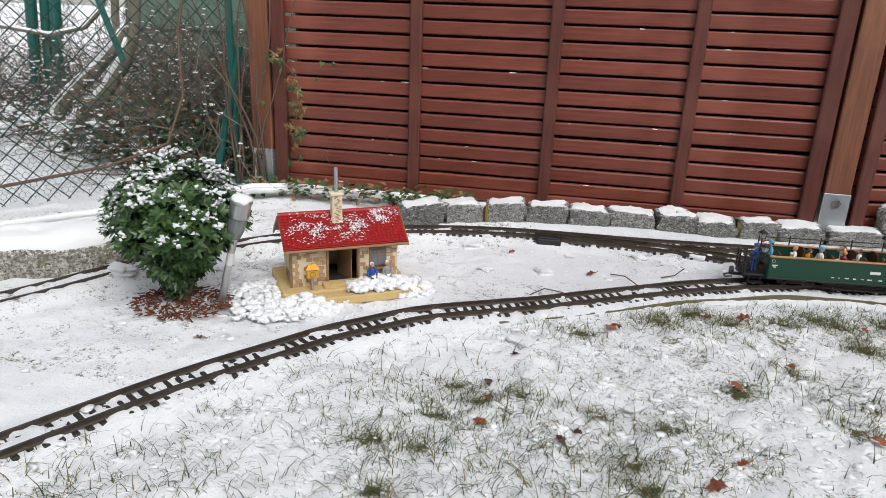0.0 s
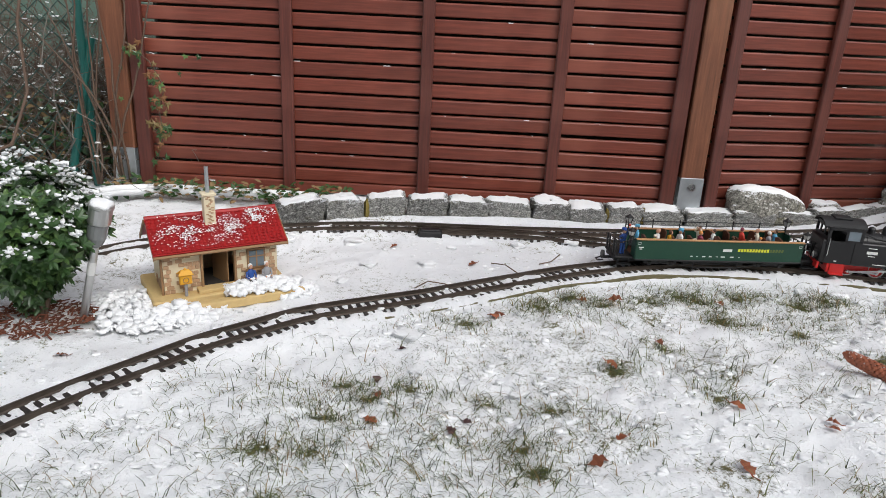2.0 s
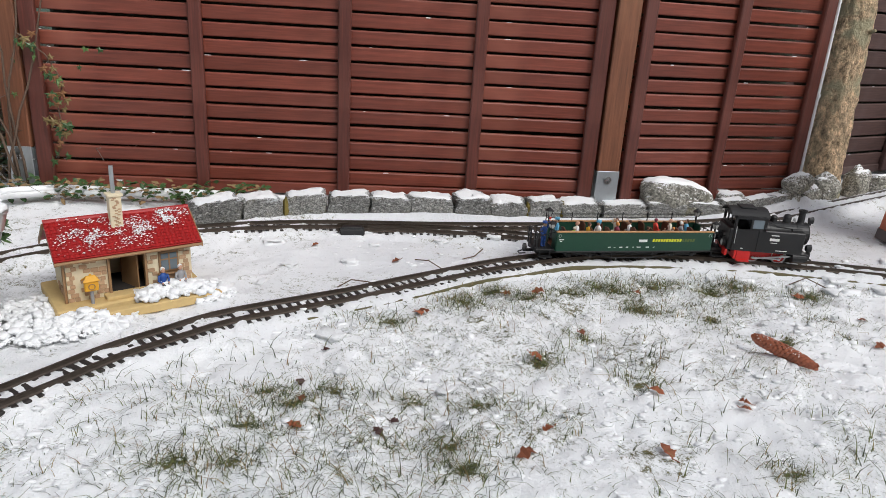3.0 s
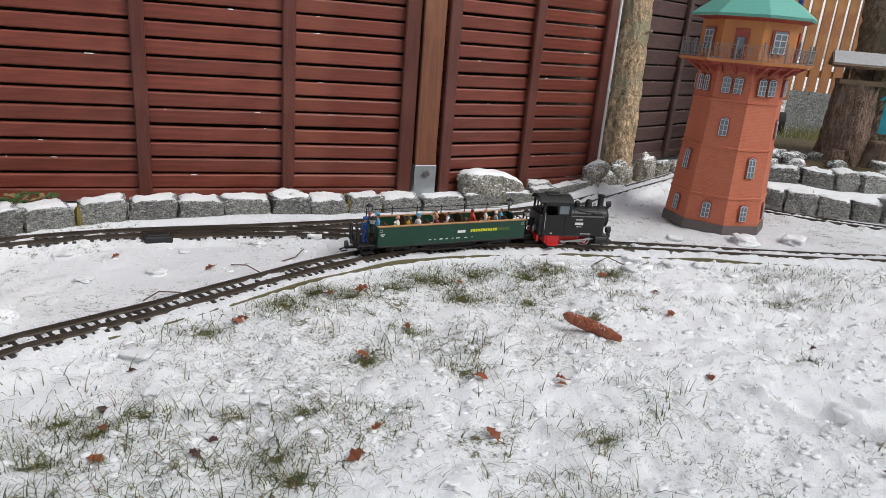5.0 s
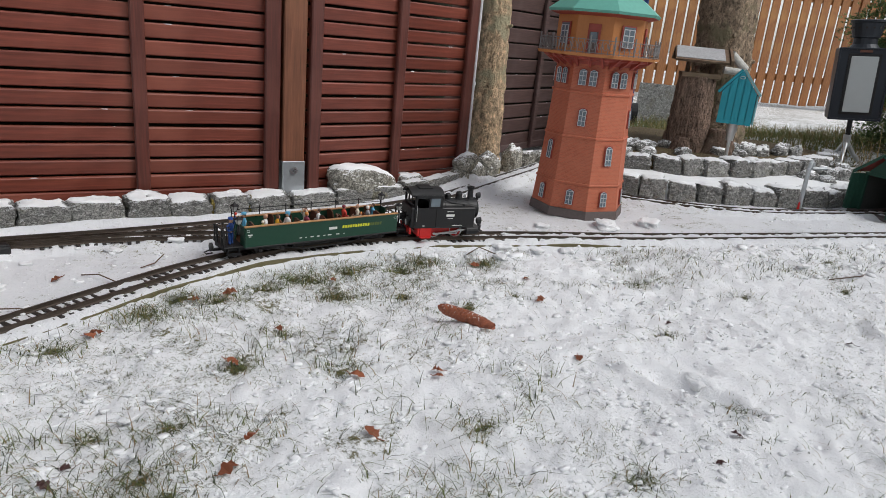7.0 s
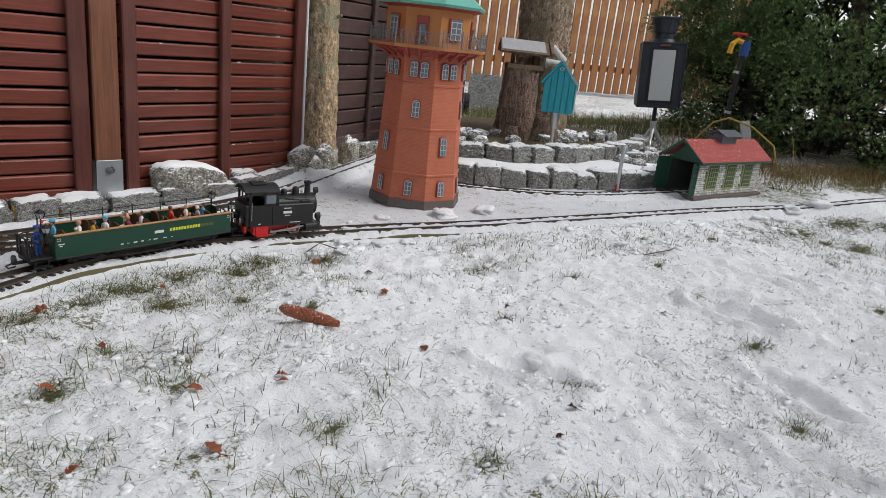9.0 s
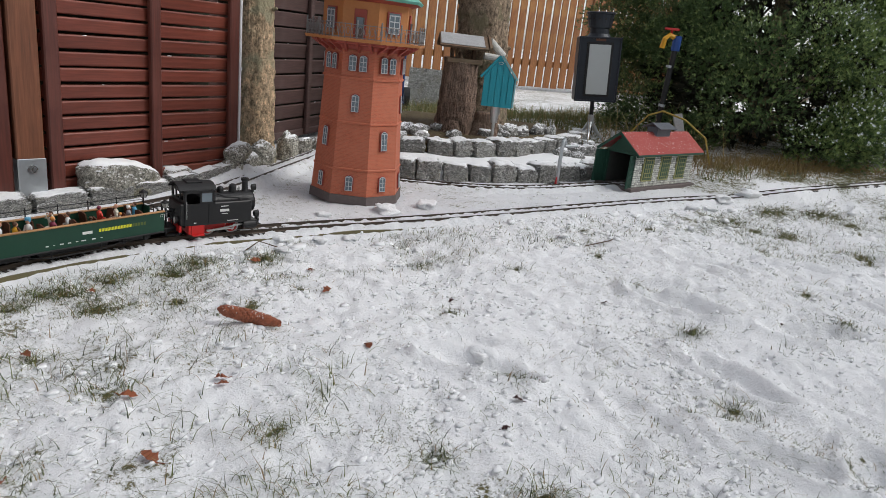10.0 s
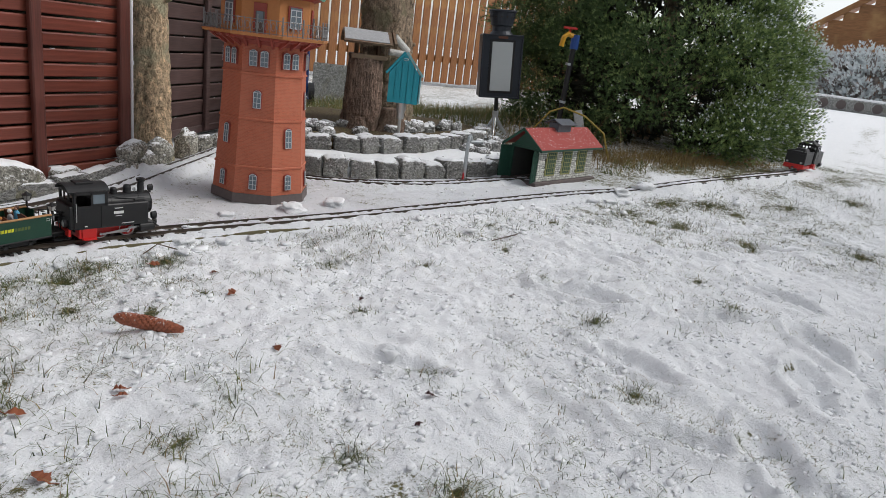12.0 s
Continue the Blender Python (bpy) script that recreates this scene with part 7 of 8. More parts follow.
STRAW = plain("straw_grass", (0.32, 0.23, 0.09), 0.8, 0, 40, 8, 0.3, 0)
GRASSG = plain("winter_green_grass", (0.14, 0.165, 0.045), 0.75, 0, 40, 8, 0.35, 0)
GRASSB = plain("brown_dead_grass", (0.26, 0.17, 0.08), 0.85, 0, 40, 8, 0.3, 0)
rg = random.Random(4)
dry_grass("tall_dry_grass", "long straw-coloured dry grass round the conifer", [(3.15 + 0.5 * k / 9 + rg.uniform(-0.06, 0.06), -0.6 - 0.2 * k / 9 + rg.uniform(-0.08, 0.08), 0.1, 26, 0.17) for k in range(10)] + [(3.6 + 0.5 * rg.random(), -0.85 - 0.5 * rg.random(), 0.11, 40, rg.uniform(0.04, 0.085)) for k in range(9)] + [(3.5 + 0.95 * k / 21 + rg.uniform(-0.05, 0.05), -0.78 - 0.72 * k / 21 + rg.uniform(-0.12, 0.1), 0.09, 190, rg.uniform(0.035, 0.075)) for k in range(22)] + [(3.12, -0.25, 0.12, 45, 0.34), (3.3, -0.4, 0.12, 36, 0.42), (3.5, -0.6, 0.1, 16, 0.4)], [STRAW, GRASSB], 14)
dry_grass("rough_grass", "green and straw rough grass on the bank behind the terrace", [(3.4 + rg.uniform(-0.6, 1.5), 0.75 + rg.uniform(-0.4, 1.1), 0.2, 230, 0.12) for k in range(44)] + [(3.37, -0.95, 0.05, 60, 0.09), (3.2, -0.9, 0.04, 50, 0.07), (3.48, -1.02, 0.05, 60, 0.08)], [GRASSG, STRAW], 15)


def build_hose_stand():
    t = thing("hose_stand", "black standpipe with blue and yellow tap fittings", "standpipe", m=pose(3.625, -0.335, 0.06, 0, 0, -66) @ Matrix.Scale(0.82, 4))
    part("pipe", Mesh().cyl((0, 0, 0), (0.03, 0, 0.82), 0.022, n=12), BLACK, t)
    for z in (0.36, 0.66):
        part("clamp", Mesh().cyl((0.012, 0, z), (0.014, 0, z + 0.02), 0.027, n=12), ZINC, t)
    part("connector", Mesh().cyl((0.03, 0, 0.79), (0.032, 0, 0.9), 0.034, n=12), BLUE, t, "blue hose connector")
    part("tap", Mesh().tube([(0.03, 0, 0.88), (-0.03, -0.03, 0.9), (-0.06, -0.05, 0.87), (-0.07, -0.05, 0.8)], 0.02, 8), YELLOW, t, "yellow tap")
    part("tap_handle", Mesh().box((-0.02, -0.02, 0.945), (0.11, 0.03, 0.018), 0.004).cyl((-0.02, -0.02, 0.9), (-0.02, -0.02, 0.94), 0.01, n=8), RED, t, "red tap handle")
    h = solo("garden_hose", Mesh().tube([(3.27, -0.27, 0.02), (3.3, -0.32, 0.19), (3.34, -0.4, 0.31), (3.38, -0.47, 0.345), (3.43, -0.6, 0.31), (3.47, -0.73, 0.22), (3.48, -0.8, 0.03)], 0.0058, 8), paint("yellow_hose_plastic", (0.38, 0.27, 0.05), 0.5), "yellow garden hose arching over dry grass", "hose", smooth=True)
    solo("leaning_board", Mesh().box((0, 0, 0.15), (0.055, 0.018, 0.34), 0.003), FROSTED, "grey weathered board leaning among dry grass", "board", m=pose(3.5, -0.62, 0.03, -8, -16, -50))


build_hose_stand()


NAVY = plain("dark_blue_steel_paint", (0.012, 0.045, 0.16), 0.45, 0.2, 60, 7, 0.2, 0.05)


def build_hand_truck():
    t = thing("hand_truck", "blue hand truck with black tyre behind the tower", "hand truck", m=pose(3.5, 2.05, 0.0, 0, 0, -40) @ Matrix.Scale(0.72, 4))
    for x in (-0.14, 0.14):
        part("upright", Mesh().cyl((x, 0.0, 0.1), (x, 0.12, 1.5), 0.03, n=10), NAVY, t)
        w = part("wheel", Mesh().lathe((x * 1.5, 0.06, 0.13), [(-0.03, 0.09), (-0.03, 0.13), (0.03, 0.13), (0.03, 0.09)], 20, (1, 0, 0)), BLACKM, t)
        part("hub", Mesh().lathe((x * 1.5, 0.06, 0.13), [(-0.034, 0.06), (0.034, 0.06)], 14, (1, 0, 0)), NAVY, w)
    for z in (0.35, 0.65, 0.95):
        part("cross_bar", Mesh().cyl((-0.14, 0.1 * z, z), (0.14, 0.1 * z, z), 0.014, n=8), NAVY, t)
    part("toe_plate", Mesh().box((0, -0.1, 0.09), (0.34, 0.2, 0.008), 0.002), NAVY, t)
    solo("stone_slab", Mesh().sheet([(-0.2, 0, 0), (0.24, 0, 0), (0.19, 0.04, 0.34), (-0.19, 0.04, 0.34)], 0.05), GRANITE, "grey stone slab leaning upright near the fence", "slab", m=pose(4.05, 2.1, 0.0, 0, 0, -38))


build_hand_truck()


def build_far_right():
    HEDGE = plain("snowy_twig_mass", (0.3, 0.27, 0.26), 0.9, 0, 20, 3, 0.4, 0)
    TWIG = plain("frosted_brown_twigs", (0.3, 0.26, 0.24), 0.9, 0, 20, 3, 0.3, 0)
    t = thing("hedge", "rounded deciduous hedge thick with hoarfrost and snow", "hedge", m=pose(12.6, -1.6, 0.4))
    rr = random.Random(9)
    M = Mesh()
    for k in range(15000):
        d = Vector((rr.gauss(0, 1), rr.gauss(0, 1), abs(rr.gauss(0, 1)))).normalized()
        if d.x > 0.35:
            continue
        c = rr.choice((Vector((0, -0.1, 0.0)), Vector((0.1, -1.9, -0.1)), Vector((0.3, 1.2, 0.0)), Vector((0.2, -3.4, -0.1))))
        p = c + Vector((d.x * 1.0, d.y * 1.25, d.z * 1.05)) * rr.uniform(0.8, 1.02) * (1 + 0.12 * noise.noise(d * 3 + c))
        spray(M, p, d + Vector((0, 0, 0.4)), rr.uniform(0.03, 0.068), rr, 1 if rr.random() < 0.12 * (1 - d.z) else 0, 6, 0.16)
    for k in range(2500):
        d = Vector((rr.gauss(0, 1), rr.gauss(0, 1), abs(rr.gauss(0, 1)))).normalized()
        c = rr.choice((Vector((0, -0.1, 0.0)), Vector((0.1, -1.9, -0.1)), Vector((0.3, 1.2, 0.0)), Vector((0.2, -3.4, -0.1))))
        spray(M, c + Vector((d.x * 0.8, d.y * 1.05, d.z * 0.85)), d, rr.uniform(0.1, 0.2), rr, k % 2, 7, 0.25)
    limb = Mesh()
    for c in ((0, -0.1), (0.1, -1.9), (0.3, 1.2), (0.2, -3.4)):
        for k in range(8):
            a = 2 * math.pi * k / 8
            limb.tube([(c[0], c[1], 0), (c[0] + 0.4 * math.cos(a), c[1] + 0.5 * math.sin(a), 0.5), (c[0] + 0.8 * math.cos(a), c[1] + 1.0 * math.sin(a), 0.85)], [0.03, 0.02, 0.008], 5)
    part("twig_mass", M.data("twigs", [FROST, TWIG]), None, t)
    part("stems", limb, TWIG, t)
    w = thing("edging_wall", "low grey concrete edging capped with snow", "wall", m=pose(11.4, 0, 0.42))
    for k in range(9):
        y = 1.5 - 1.02 * k
        s = part("edging_block", Mesh().box((0, y, 0.06), (0.12, 1.0, 0.24), 0.015), GRANITE, w)
        for j in range(4):
            part("hollow", Mesh().cyl((-0.061, y - 0.36 + 0.24 * j, 0.09), (-0.066, y - 0.36 + 0.24 * j, 0.09), 0.07, n=10), PLINTH, s)
        part("snow_cap", Mesh().box((0, y, 0.195), (0.14, 1.0, 0.035), 0.014), SNOW, w)
    CLAD = wood("orange_brown_cladding", (0.33, 0.15, 0.055), 1, 0.6, 0.12)
    h = thing("garden_house", "brown board-clad gable of a garden house", "house", m=pose(15.0, -1.9, 0.4))
    rr = random.Random(1)
    for k in range(17):
        z = 0.1 + 0.16 * k
        y1 = 1.95 - max(0, z - 1.1) * 1.45
        if y1 < -2.6:
            break
        part("board", Mesh().box((0, (y1 - 4.5) / 2, z), (0.03, y1 + 4.5, 0.165), 0.004), CLAD, h, m=None)
    part("verge", Mesh().sheet([(-0.06, 2.15, 1.0), (-0.06, -2.2, 4.0), (-0.06, -2.2, 4.14), (-0.06, 2.15, 1.13)], -0.5), CLAD, h)
    part("wall_lamp", Mesh().box((-0.1, -0.05, 2.02), (0.12, 0.2, 0.34), 0.02), BLACKM, h, "dark wall lantern")
    part("wall_sign", Mesh().box((-0.18, 0.16, 1.98), (0.02, 0.16, 0.3), 0.005), WHITEP, h, "small white and red board")
    part("sign_mark", Mesh().box((-0.195, 0.16, 1.98), (0.012, 0.15, 0.09), 0), RED, h)


build_far_right()

# ---------- corner at the post: wire fence, shrub, lamp ----------
LEAFG = plain("glossy_evergreen_leaf", (0.045, 0.1, 0.03), 0.34, 0, 60, 20, 0.35, 0, rand=0)
LEAFL = plain("lighter_evergreen_leaf", (0.1, 0.18, 0.05), 0.38, 0, 60, 20, 0.3, 0)
TWIGM = plain("brown_twig", (0.13, 0.085, 0.06), 0.85, 0, 50, 9, 0.3, 0.2)
TWIGG = plain("grey_twig", (0.2, 0.18, 0.155), 0.85, 0, 50, 9, 0.3, 0.2)
WIREG = plain("dark_green_coated_wire", (0.012, 0.045, 0.035), 0.45, 0, 60, 9, 0.2, 0)
POSTG = plain("green_powder_coated_steel", (0.01, 0.1, 0.085), 0.4, 0, 60, 6, 0.2, 0.03)
MULCH = plain("red_brown_bark_mulch", (0.16, 0.05, 0.025), 0.9, 0, 90, 20, 0.5, 0.5)


def leaf(M, p, d, nrm, ln, w, slot=0):
    """A pointed leaf folded slightly along its midrib."""
    d = d.normalized()
    s = d.cross(nrm)
    s = s.normalized() if s.length > 1e-4 else d.orthogonal()
    n = s.cross(d).normalized()
    a, b, c, e = p, p + d * ln * 0.35, p + d * ln * 0.7, p + d * ln
    f = n * w * 0.22
    M.add([a, b + s * w + f, b, b - s * w + f, c + s * w * 0.75 + f, c, c - s * w * 0.75 + f, e], [(0, 1, 2), (0, 2, 3), (1, 4, 5, 2), (2, 5, 6, 3), (4, 7, 5), (5, 7, 6)], slot)


def build_shrub(m):
    t = thing("evergreen_shrub", "round evergreen shrub with glossy leaves and clumps of snow", "shrub", m=m)
    rr = random.Random(12)
    M, S = Mesh(), Mesh()
    for k in range(9):
        a = 2 * math.pi * k / 9
        r = rr.uniform(0.05, 0.09)
        part("stem", Mesh().tube([(0.006 * math.cos(a), 0.006 * math.sin(a), -0.01), (0.03 * math.cos(a), 0.03 * math.sin(a), 0.08), (r * math.cos(a), r * math.sin(a), 0.2)], [0.005, 0.004, 0.002], 6), TWIGM, t)
    for k in range(1050):
        d = Vector((rr.gauss(0, 1), rr.gauss(0, 1), rr.gauss(0.15, 1))).normalized()
        u = rr.uniform(0.55, 1.0)
        wob = 1 + 0.16 * noise.noise(d * 2.2)
        taper = 1.0 if d.z > 0.1 else max(0.36, 1.0 + 0.7 * (d.z - 0.1))
        c = Vector((d.x * 0.135 * taper, d.y * 0.135 * taper, 0.168 + d.z * 0.152)) * 1.0
        c = Vector((c.x * u * wob, c.y * u * wob, 0.168 + (c.z - 0.168) * u * wob))
        out = (Vector((d.x, d.y, d.z * 0.6 + 0.45))).normalized()
        a0 = out.orthogonal().normalized()
        b0 = out.cross(a0)
        for j in range(6):
            th = 2 * math.pi * j / 6 + rr.uniform(-0.4, 0.4)
            dd = out * rr.uniform(0.25, 0.8) + a0 * math.cos(th) + b0 * math.sin(th)
            leaf(M, c, dd, out, rr.uniform(0.015, 0.025), rr.uniform(0.0038, 0.0058), 0 if rr.random() < 0.78 else 1)
        if d.z > 0.0 and u > 0.72 and rr.random() < 0.14 + 0.4 * d.z:
            for j in range(rr.randint(5, 11)):
                S.ball(c + out * 0.012 + Vector((rr.gauss(0, 0.007), rr.gauss(0, 0.007), rr.gauss(0.001, 0.005))), rr.uniform(0.0014, 0.0046), 6, 5, (1.2, 1.1, 0.85), lump=0.9, seed=k * 7 + j)
    part("foliage", M.data("foliage", [LEAFG, LEAFL]), None, t)
    tagged(part("snow_clumps", S, SNOW, t, "clumps of snow on the leaves", smooth=True), kind="stuff")
    mu = Mesh()
    for k in range(420):
        a, r = rr.uniform(0, 6.28), 0.085 * math.sqrt(rr.random())
        mu.box((0.01 + r * 1.2 * math.cos(a), -0.02 + r * math.sin(a), 0.004 + rr.uniform(0, 0.008)), (rr.uniform(0.006, 0.02), 0.003, 0.0015), 0, Euler((rr.uniform(-0.5, 0.5), rr.uniform(-0.5, 0.5), rr.uniform(0, 6))).to_matrix())
    ob = part("bark_mulch", mu, MULCH, None)
    ob.matrix_basis = m
    tagged(ob, "ring of red-brown bark mulch under the shrub", "mulch", kind="stuff")


build_shrub(pose(-1.625, -1.055, 0) @ Matrix.Diagonal((1.08, 1.08, 1.0, 1)))


def build_solar_lamp():
    t = thing("solar_lamp", "stainless steel solar garden lamp with snow on top", "garden lamp", m=pose(-1.537, -1.05, 0, 2, 16, 0) @ Matrix.Diagonal((1.05, 1.05, 1.1, 1)))
    part("stake", Mesh().cyl((0, 0, -0.03), (0, 0, 0.155), 0.0075, n=14), STAINLESS, t, "brushed steel tube")
    part("label_band", Mesh().cyl((0, 0, 0.095), (0, 0, 0.122), 0.0078, n=14), WHITEP, t)
    part("lens", Mesh().lathe((0, 0, 0), [(0.152, 0.007), (0.158, 0.013), (0.172, 0.0175), (0.205, 0.0185)], 18), CLEAR, t, "clear plastic lens", smooth=False)
    part("cap", Mesh().lathe((0, 0, 0), [(0.2, 0.0195), (0.202, 0.021), (0.23, 0.021), (0.232, 0.0225), (0.236, 0.0225), (0.237, 0.019)], 20), STAINLESS, t)
    part("snow_cap", snow_cap(0, 0, 0.237, 0.019, 0.019, 0.006, 3), SNOW, t, smooth=True)


build_solar_lamp()
EDGE_FORM = rock_mesh(33, 40, 26, 0.16).moved(Matrix.Diagonal((0.42, 0.16, 0.115, 1)))
es = thing("planter_stone", "large mossy granite edging block under snow by the rear track", "stone", m=pose(-2.06, -0.965, 0.028, 0, 0, 35))
part("block", EDGE_FORM, BOULDER, es)
part("snow_cap", snow_shell(EDGE_FORM, 0.016, 7, 0.62, 12), SNOW, es, "pillow of snow", smooth=True)
solo("snow_drift", snow_cap(0, 0, 0, 0.11, 0.07, 0.035, 72), SNOW, "pillow of snow beside the granite edging block", "snow", "snow drifts", m=pose(-1.93, -0.74, 0.01, 0, 0, 35), smooth=True)
PIPE_W = paint("white_conduit_plastic", (0.72, 0.73, 0.74), 0.4)
hp = thing("drain_pipe", "white plastic pipe lying along the fence under snow", "pipe")
part("pipe", Mesh().tube([(-2.6, -1.25, 0.05), (-2.25, -0.95, 0.062), (-2.08, -0.72, 0.06), (-1.97, -0.45, 0.045), (-1.9, -0.2, 0.032), (-1.78, -0.125, 0.028), (-1.5, -0.105, 0.026), (-1.25, -0.1, 0.026), (-0.95, -0.1, 0.026)], 0.0125, 10), PIPE_W, hp, smooth=True)
part("snow_cap", Mesh().tube([(-2.6, -1.25, 0.066), (-2.25, -0.95, 0.078), (-2.08, -0.72, 0.076), (-1.97, -0.45, 0.06), (-1.9, -0.2, 0.046), (-1.78, -0.125, 0.041), (-1.5, -0.105, 0.036), (-1.25, -0.1, 0.035)], 0.0105, 8), SNOW, hp, smooth=True)


def build_wire_fence():
    a, b = Vector((-2.04, 0.03, 0)), Vector((-3.05, -1.32, 0))
    t = thing("wire_fence", "dark green chain-link fence with steel posts", "wire fence")
    u = (b - a).normalized()
    L, H, s = (b - a).length, 1.25, 0.062
    M = Mesh()
    n = int((L + H) / s)
    for k in range(n + 1):
        for sg in (1, -1):
            x0 = k * s - (H if sg > 0 else 0)
            x1 = x0 + sg * H
            z0, z1 = 0.0, H
            if sg < 0:
                x0, x1 = k * s, k * s - H
            # clip to the length of the fence
            pts = []
            for q in np.linspace(0, 1, 26):
                x = x0 + (x1 - x0) * q
                if 0 <= x <= L:
                    pts.append(a + u * x + Vector((0, 0, 0.02 + H * q)) + Vector((u.y, -u.x, 0)) * 0.0015 * sg)
            if len(pts) > 1:
                M.tube([pts[0], pts[-1]], 0.0017, 4, caps=False)
    tagged(part("wire_mesh", M, WIREG, t), kind="stuff")
    for x, lab in ((0.03, ""), (1.6, "")):
        p = a + u * x
        part("post", Mesh().cyl((p.x, p.y, 0), (p.x, p.y, 1.4), 0.019 if x > 0.1 else 0.014, n=14), POSTG, t)
    for px, py in ((-3.46, 0.6), (-3.405, 0.63), (-3.345, 0.62)):
        gate = thing("steel_post", "dark green round steel post beyond the wire fence", "post", "green steel posts", pose(px, py, 0, 0, 5, 0))
        part("tube", Mesh().cyl((0, 0, 0), (0, 0, 1.9), 0.026, n=16), POSTG, gate)
        part("cap", Mesh().cyl((0, 0, 1.9), (0, 0, 1.92), 0.029, n=16), BLACK, gate)
    part("brace", Mesh().cyl((-2.03, 0.02, 0.5), (-2.12, -0.06, 0.0), 0.014, n=12), POSTG, t, "green sloping brace")
    part("brace", Mesh().cyl((-2.72, 0.1, 0.83), (-2.572, 0.1, 0.42), 0.012, n=12), POSTG, t)
    # fine hexagonal netting on the lower part
    N, c = Mesh(), 0.0175
    for j in range(30):
        for i in range(46):
            x0, z = 0.5 + c * 1.0 * i + (c / 2 if j % 2 else 0), 0.03 + c * 0.86 * j
            if x0 > L or (i * 7 + j * 3) % 29 == 0:
                continue
            q = [a + u * (x0 + dx) + Vector((-u.y, u.x, 0)) * -0.006 + Vector((0, 0, z + dz)) for dx, dz in ((0, 0), (0, c * 0.5), (c / 2, c * 0.86), (-c / 2, c * 0.86))]
            N.tube([q[0], q[1]], 0.0006, 3, caps=False).tube([q[1], q[2]], 0.0006, 3, caps=False).tube([q[1], q[3]], 0.0006, 3, caps=False)
    tagged(part("wire_netting", N, WIREG, t, "fine hexagonal wire netting"), kind="stuff")


build_wire_fence()


def wander(rr, p, d, n, step, bend, r0, droop=0.0):
    pts, p, d = [tuple(p)], Vector(p), Vector(d).normalized()
    for k in range(n):
        d = (d + Vector((rr.gauss(0, bend), rr.gauss(0, bend), rr.gauss(0, bend) - droop))).normalized()
        p = p + d * step
        pts.append(tuple(p))
    return pts, [r0 * (1 - 0.75 * k / n) for k in range(n + 1)]


def build_brush():
    rr = random.Random(41)
    # thick snowy limbs behind the wire
    LIMBM = plain("grey_lichened_limb", (0.2, 0.185, 0.14), 0.9, 0, 60, 14, 0.5, 0.5, 0.004)
    t = thing("bare_bush", "bare bush with two thick snowy limbs behind the wire fence", "bush", m=pose(-3.02, 0.28, 0))
    bx, by = -3.02, 0.28
    for pts, r in (([(-3.12, 0.3, 0.0), (-3.06, 0.3, 0.18), (-2.95, 0.3, 0.29), (-2.84, 0.3, 0.37), (-2.749, 0.3, 0.455), (-2.656, 0.3, 0.56), (-2.624, 0.3, 0.74), (-2.6, 0.32, 1.1)], 0.024),
                   ([(-3.03, 0.22, 0.0), (-2.974, 0.22, 0.09), (-2.861, 0.22, 0.187), (-2.752, 0.22, 0.287), (-2.658, 0.22, 0.395), (-2.598, 0.22, 0.518), (-2.562, 0.22, 0.7), (-2.5, 0.25, 1.1)], 0.026),
                   ([(-2.722, 0.3, 0.456), (-2.741, 0.3, 0.557), (-2.731, 0.3, 0.7), (-2.76, 0.3, 1.0)], 0.019),
                   ([(-3.5, 0.42, 0.5), (-3.403, 0.4, 0.52), (-3.145, 0.4, 0.49), (-2.968, 0.4, 0.525), (-2.873, 0.4, 0.598), (-2.8, 0.4, 0.75)], 0.011)):
        pts = [(x - bx + 0.008 * noise.noise(Vector((x * 9, z * 9, 1))), y - by, z + 0.008 * noise.noise(Vector((x * 9, z * 9, 5)))) for x, y, z in pts]
        fine = []
        for p, q in zip(pts, pts[1:]):
            fine += [tuple(Vector(p).lerp(Vector(q), k / 4)) for k in range(4)]
        fine.append(pts[-1])
        rs = [r * (1 - 0.45 * k / len(fine)) * (1 + 0.1 * noise.noise(Vector((k * 0.7, r * 90, 0)))) for k in range(len(fine))]
        b = part("branch", Mesh().tube(fine, [1.2 * q for q in rs], 9), LIMBM, t, "grey lichened limb", smooth=True)
        n = int(len(fine) * 0.72)
        part("snow_line", Mesh().tube([(x - q * 0.62, y - q * 0.55, z + q * 0.72) for (x, y, z), q in zip(fine, rs)][:n], [q * 0.86 * (0.75 + 0.4 * abs(noise.noise(Vector((k * 0.9, r * 50, 3))))) for k, q in enumerate(rs)][:n], 7), SNOW, b, "line of snow lying on the limb", smooth=True)
    # tangle of thin stems
    M, S = Mesh(), Mesh()
    for k in range(1500):
        x, y = rr.uniform(-4.3, -2.05), rr.uniform(0.4, 1.45)
        if rr.random() < 0.4:
            x, y = rr.gauss(-2.4, 0.17), rr.gauss(0.3, 0.13)
        pts, rs = wander(rr, (x, y, 0.0), (rr.gauss(0, 0.5), rr.gauss(0, 0.35), 1.0), 9, rr.uniform(0.04, 0.1) if x > -2.7 else rr.uniform(0.05, 0.12), 0.42, rr.uniform(0.0018, 0.0042), 0.02)
        M.tube(pts, rs, 4, slot=rr.choice((0, 0, 1)))
        for j in range(3):
            i = rr.randrange(2, 9)
            q, qr = wander(rr, pts[i], (rr.gauss(0, 1), rr.gauss(0, 1), rr.gauss(0.3, 0.6)), 5, 0.04, 0.3, 0.0016)
            M.tube(q, qr, 3, slot=rr.choice((0, 1)))
        for i in rr.sample(range(1, 9), 7 if x < -2.65 else 2):
            S.ball(pts[i], rr.uniform(0.003, 0.0085), 5, 3, (1.6, 1.3, 0.7), lump=0.6, seed=k)
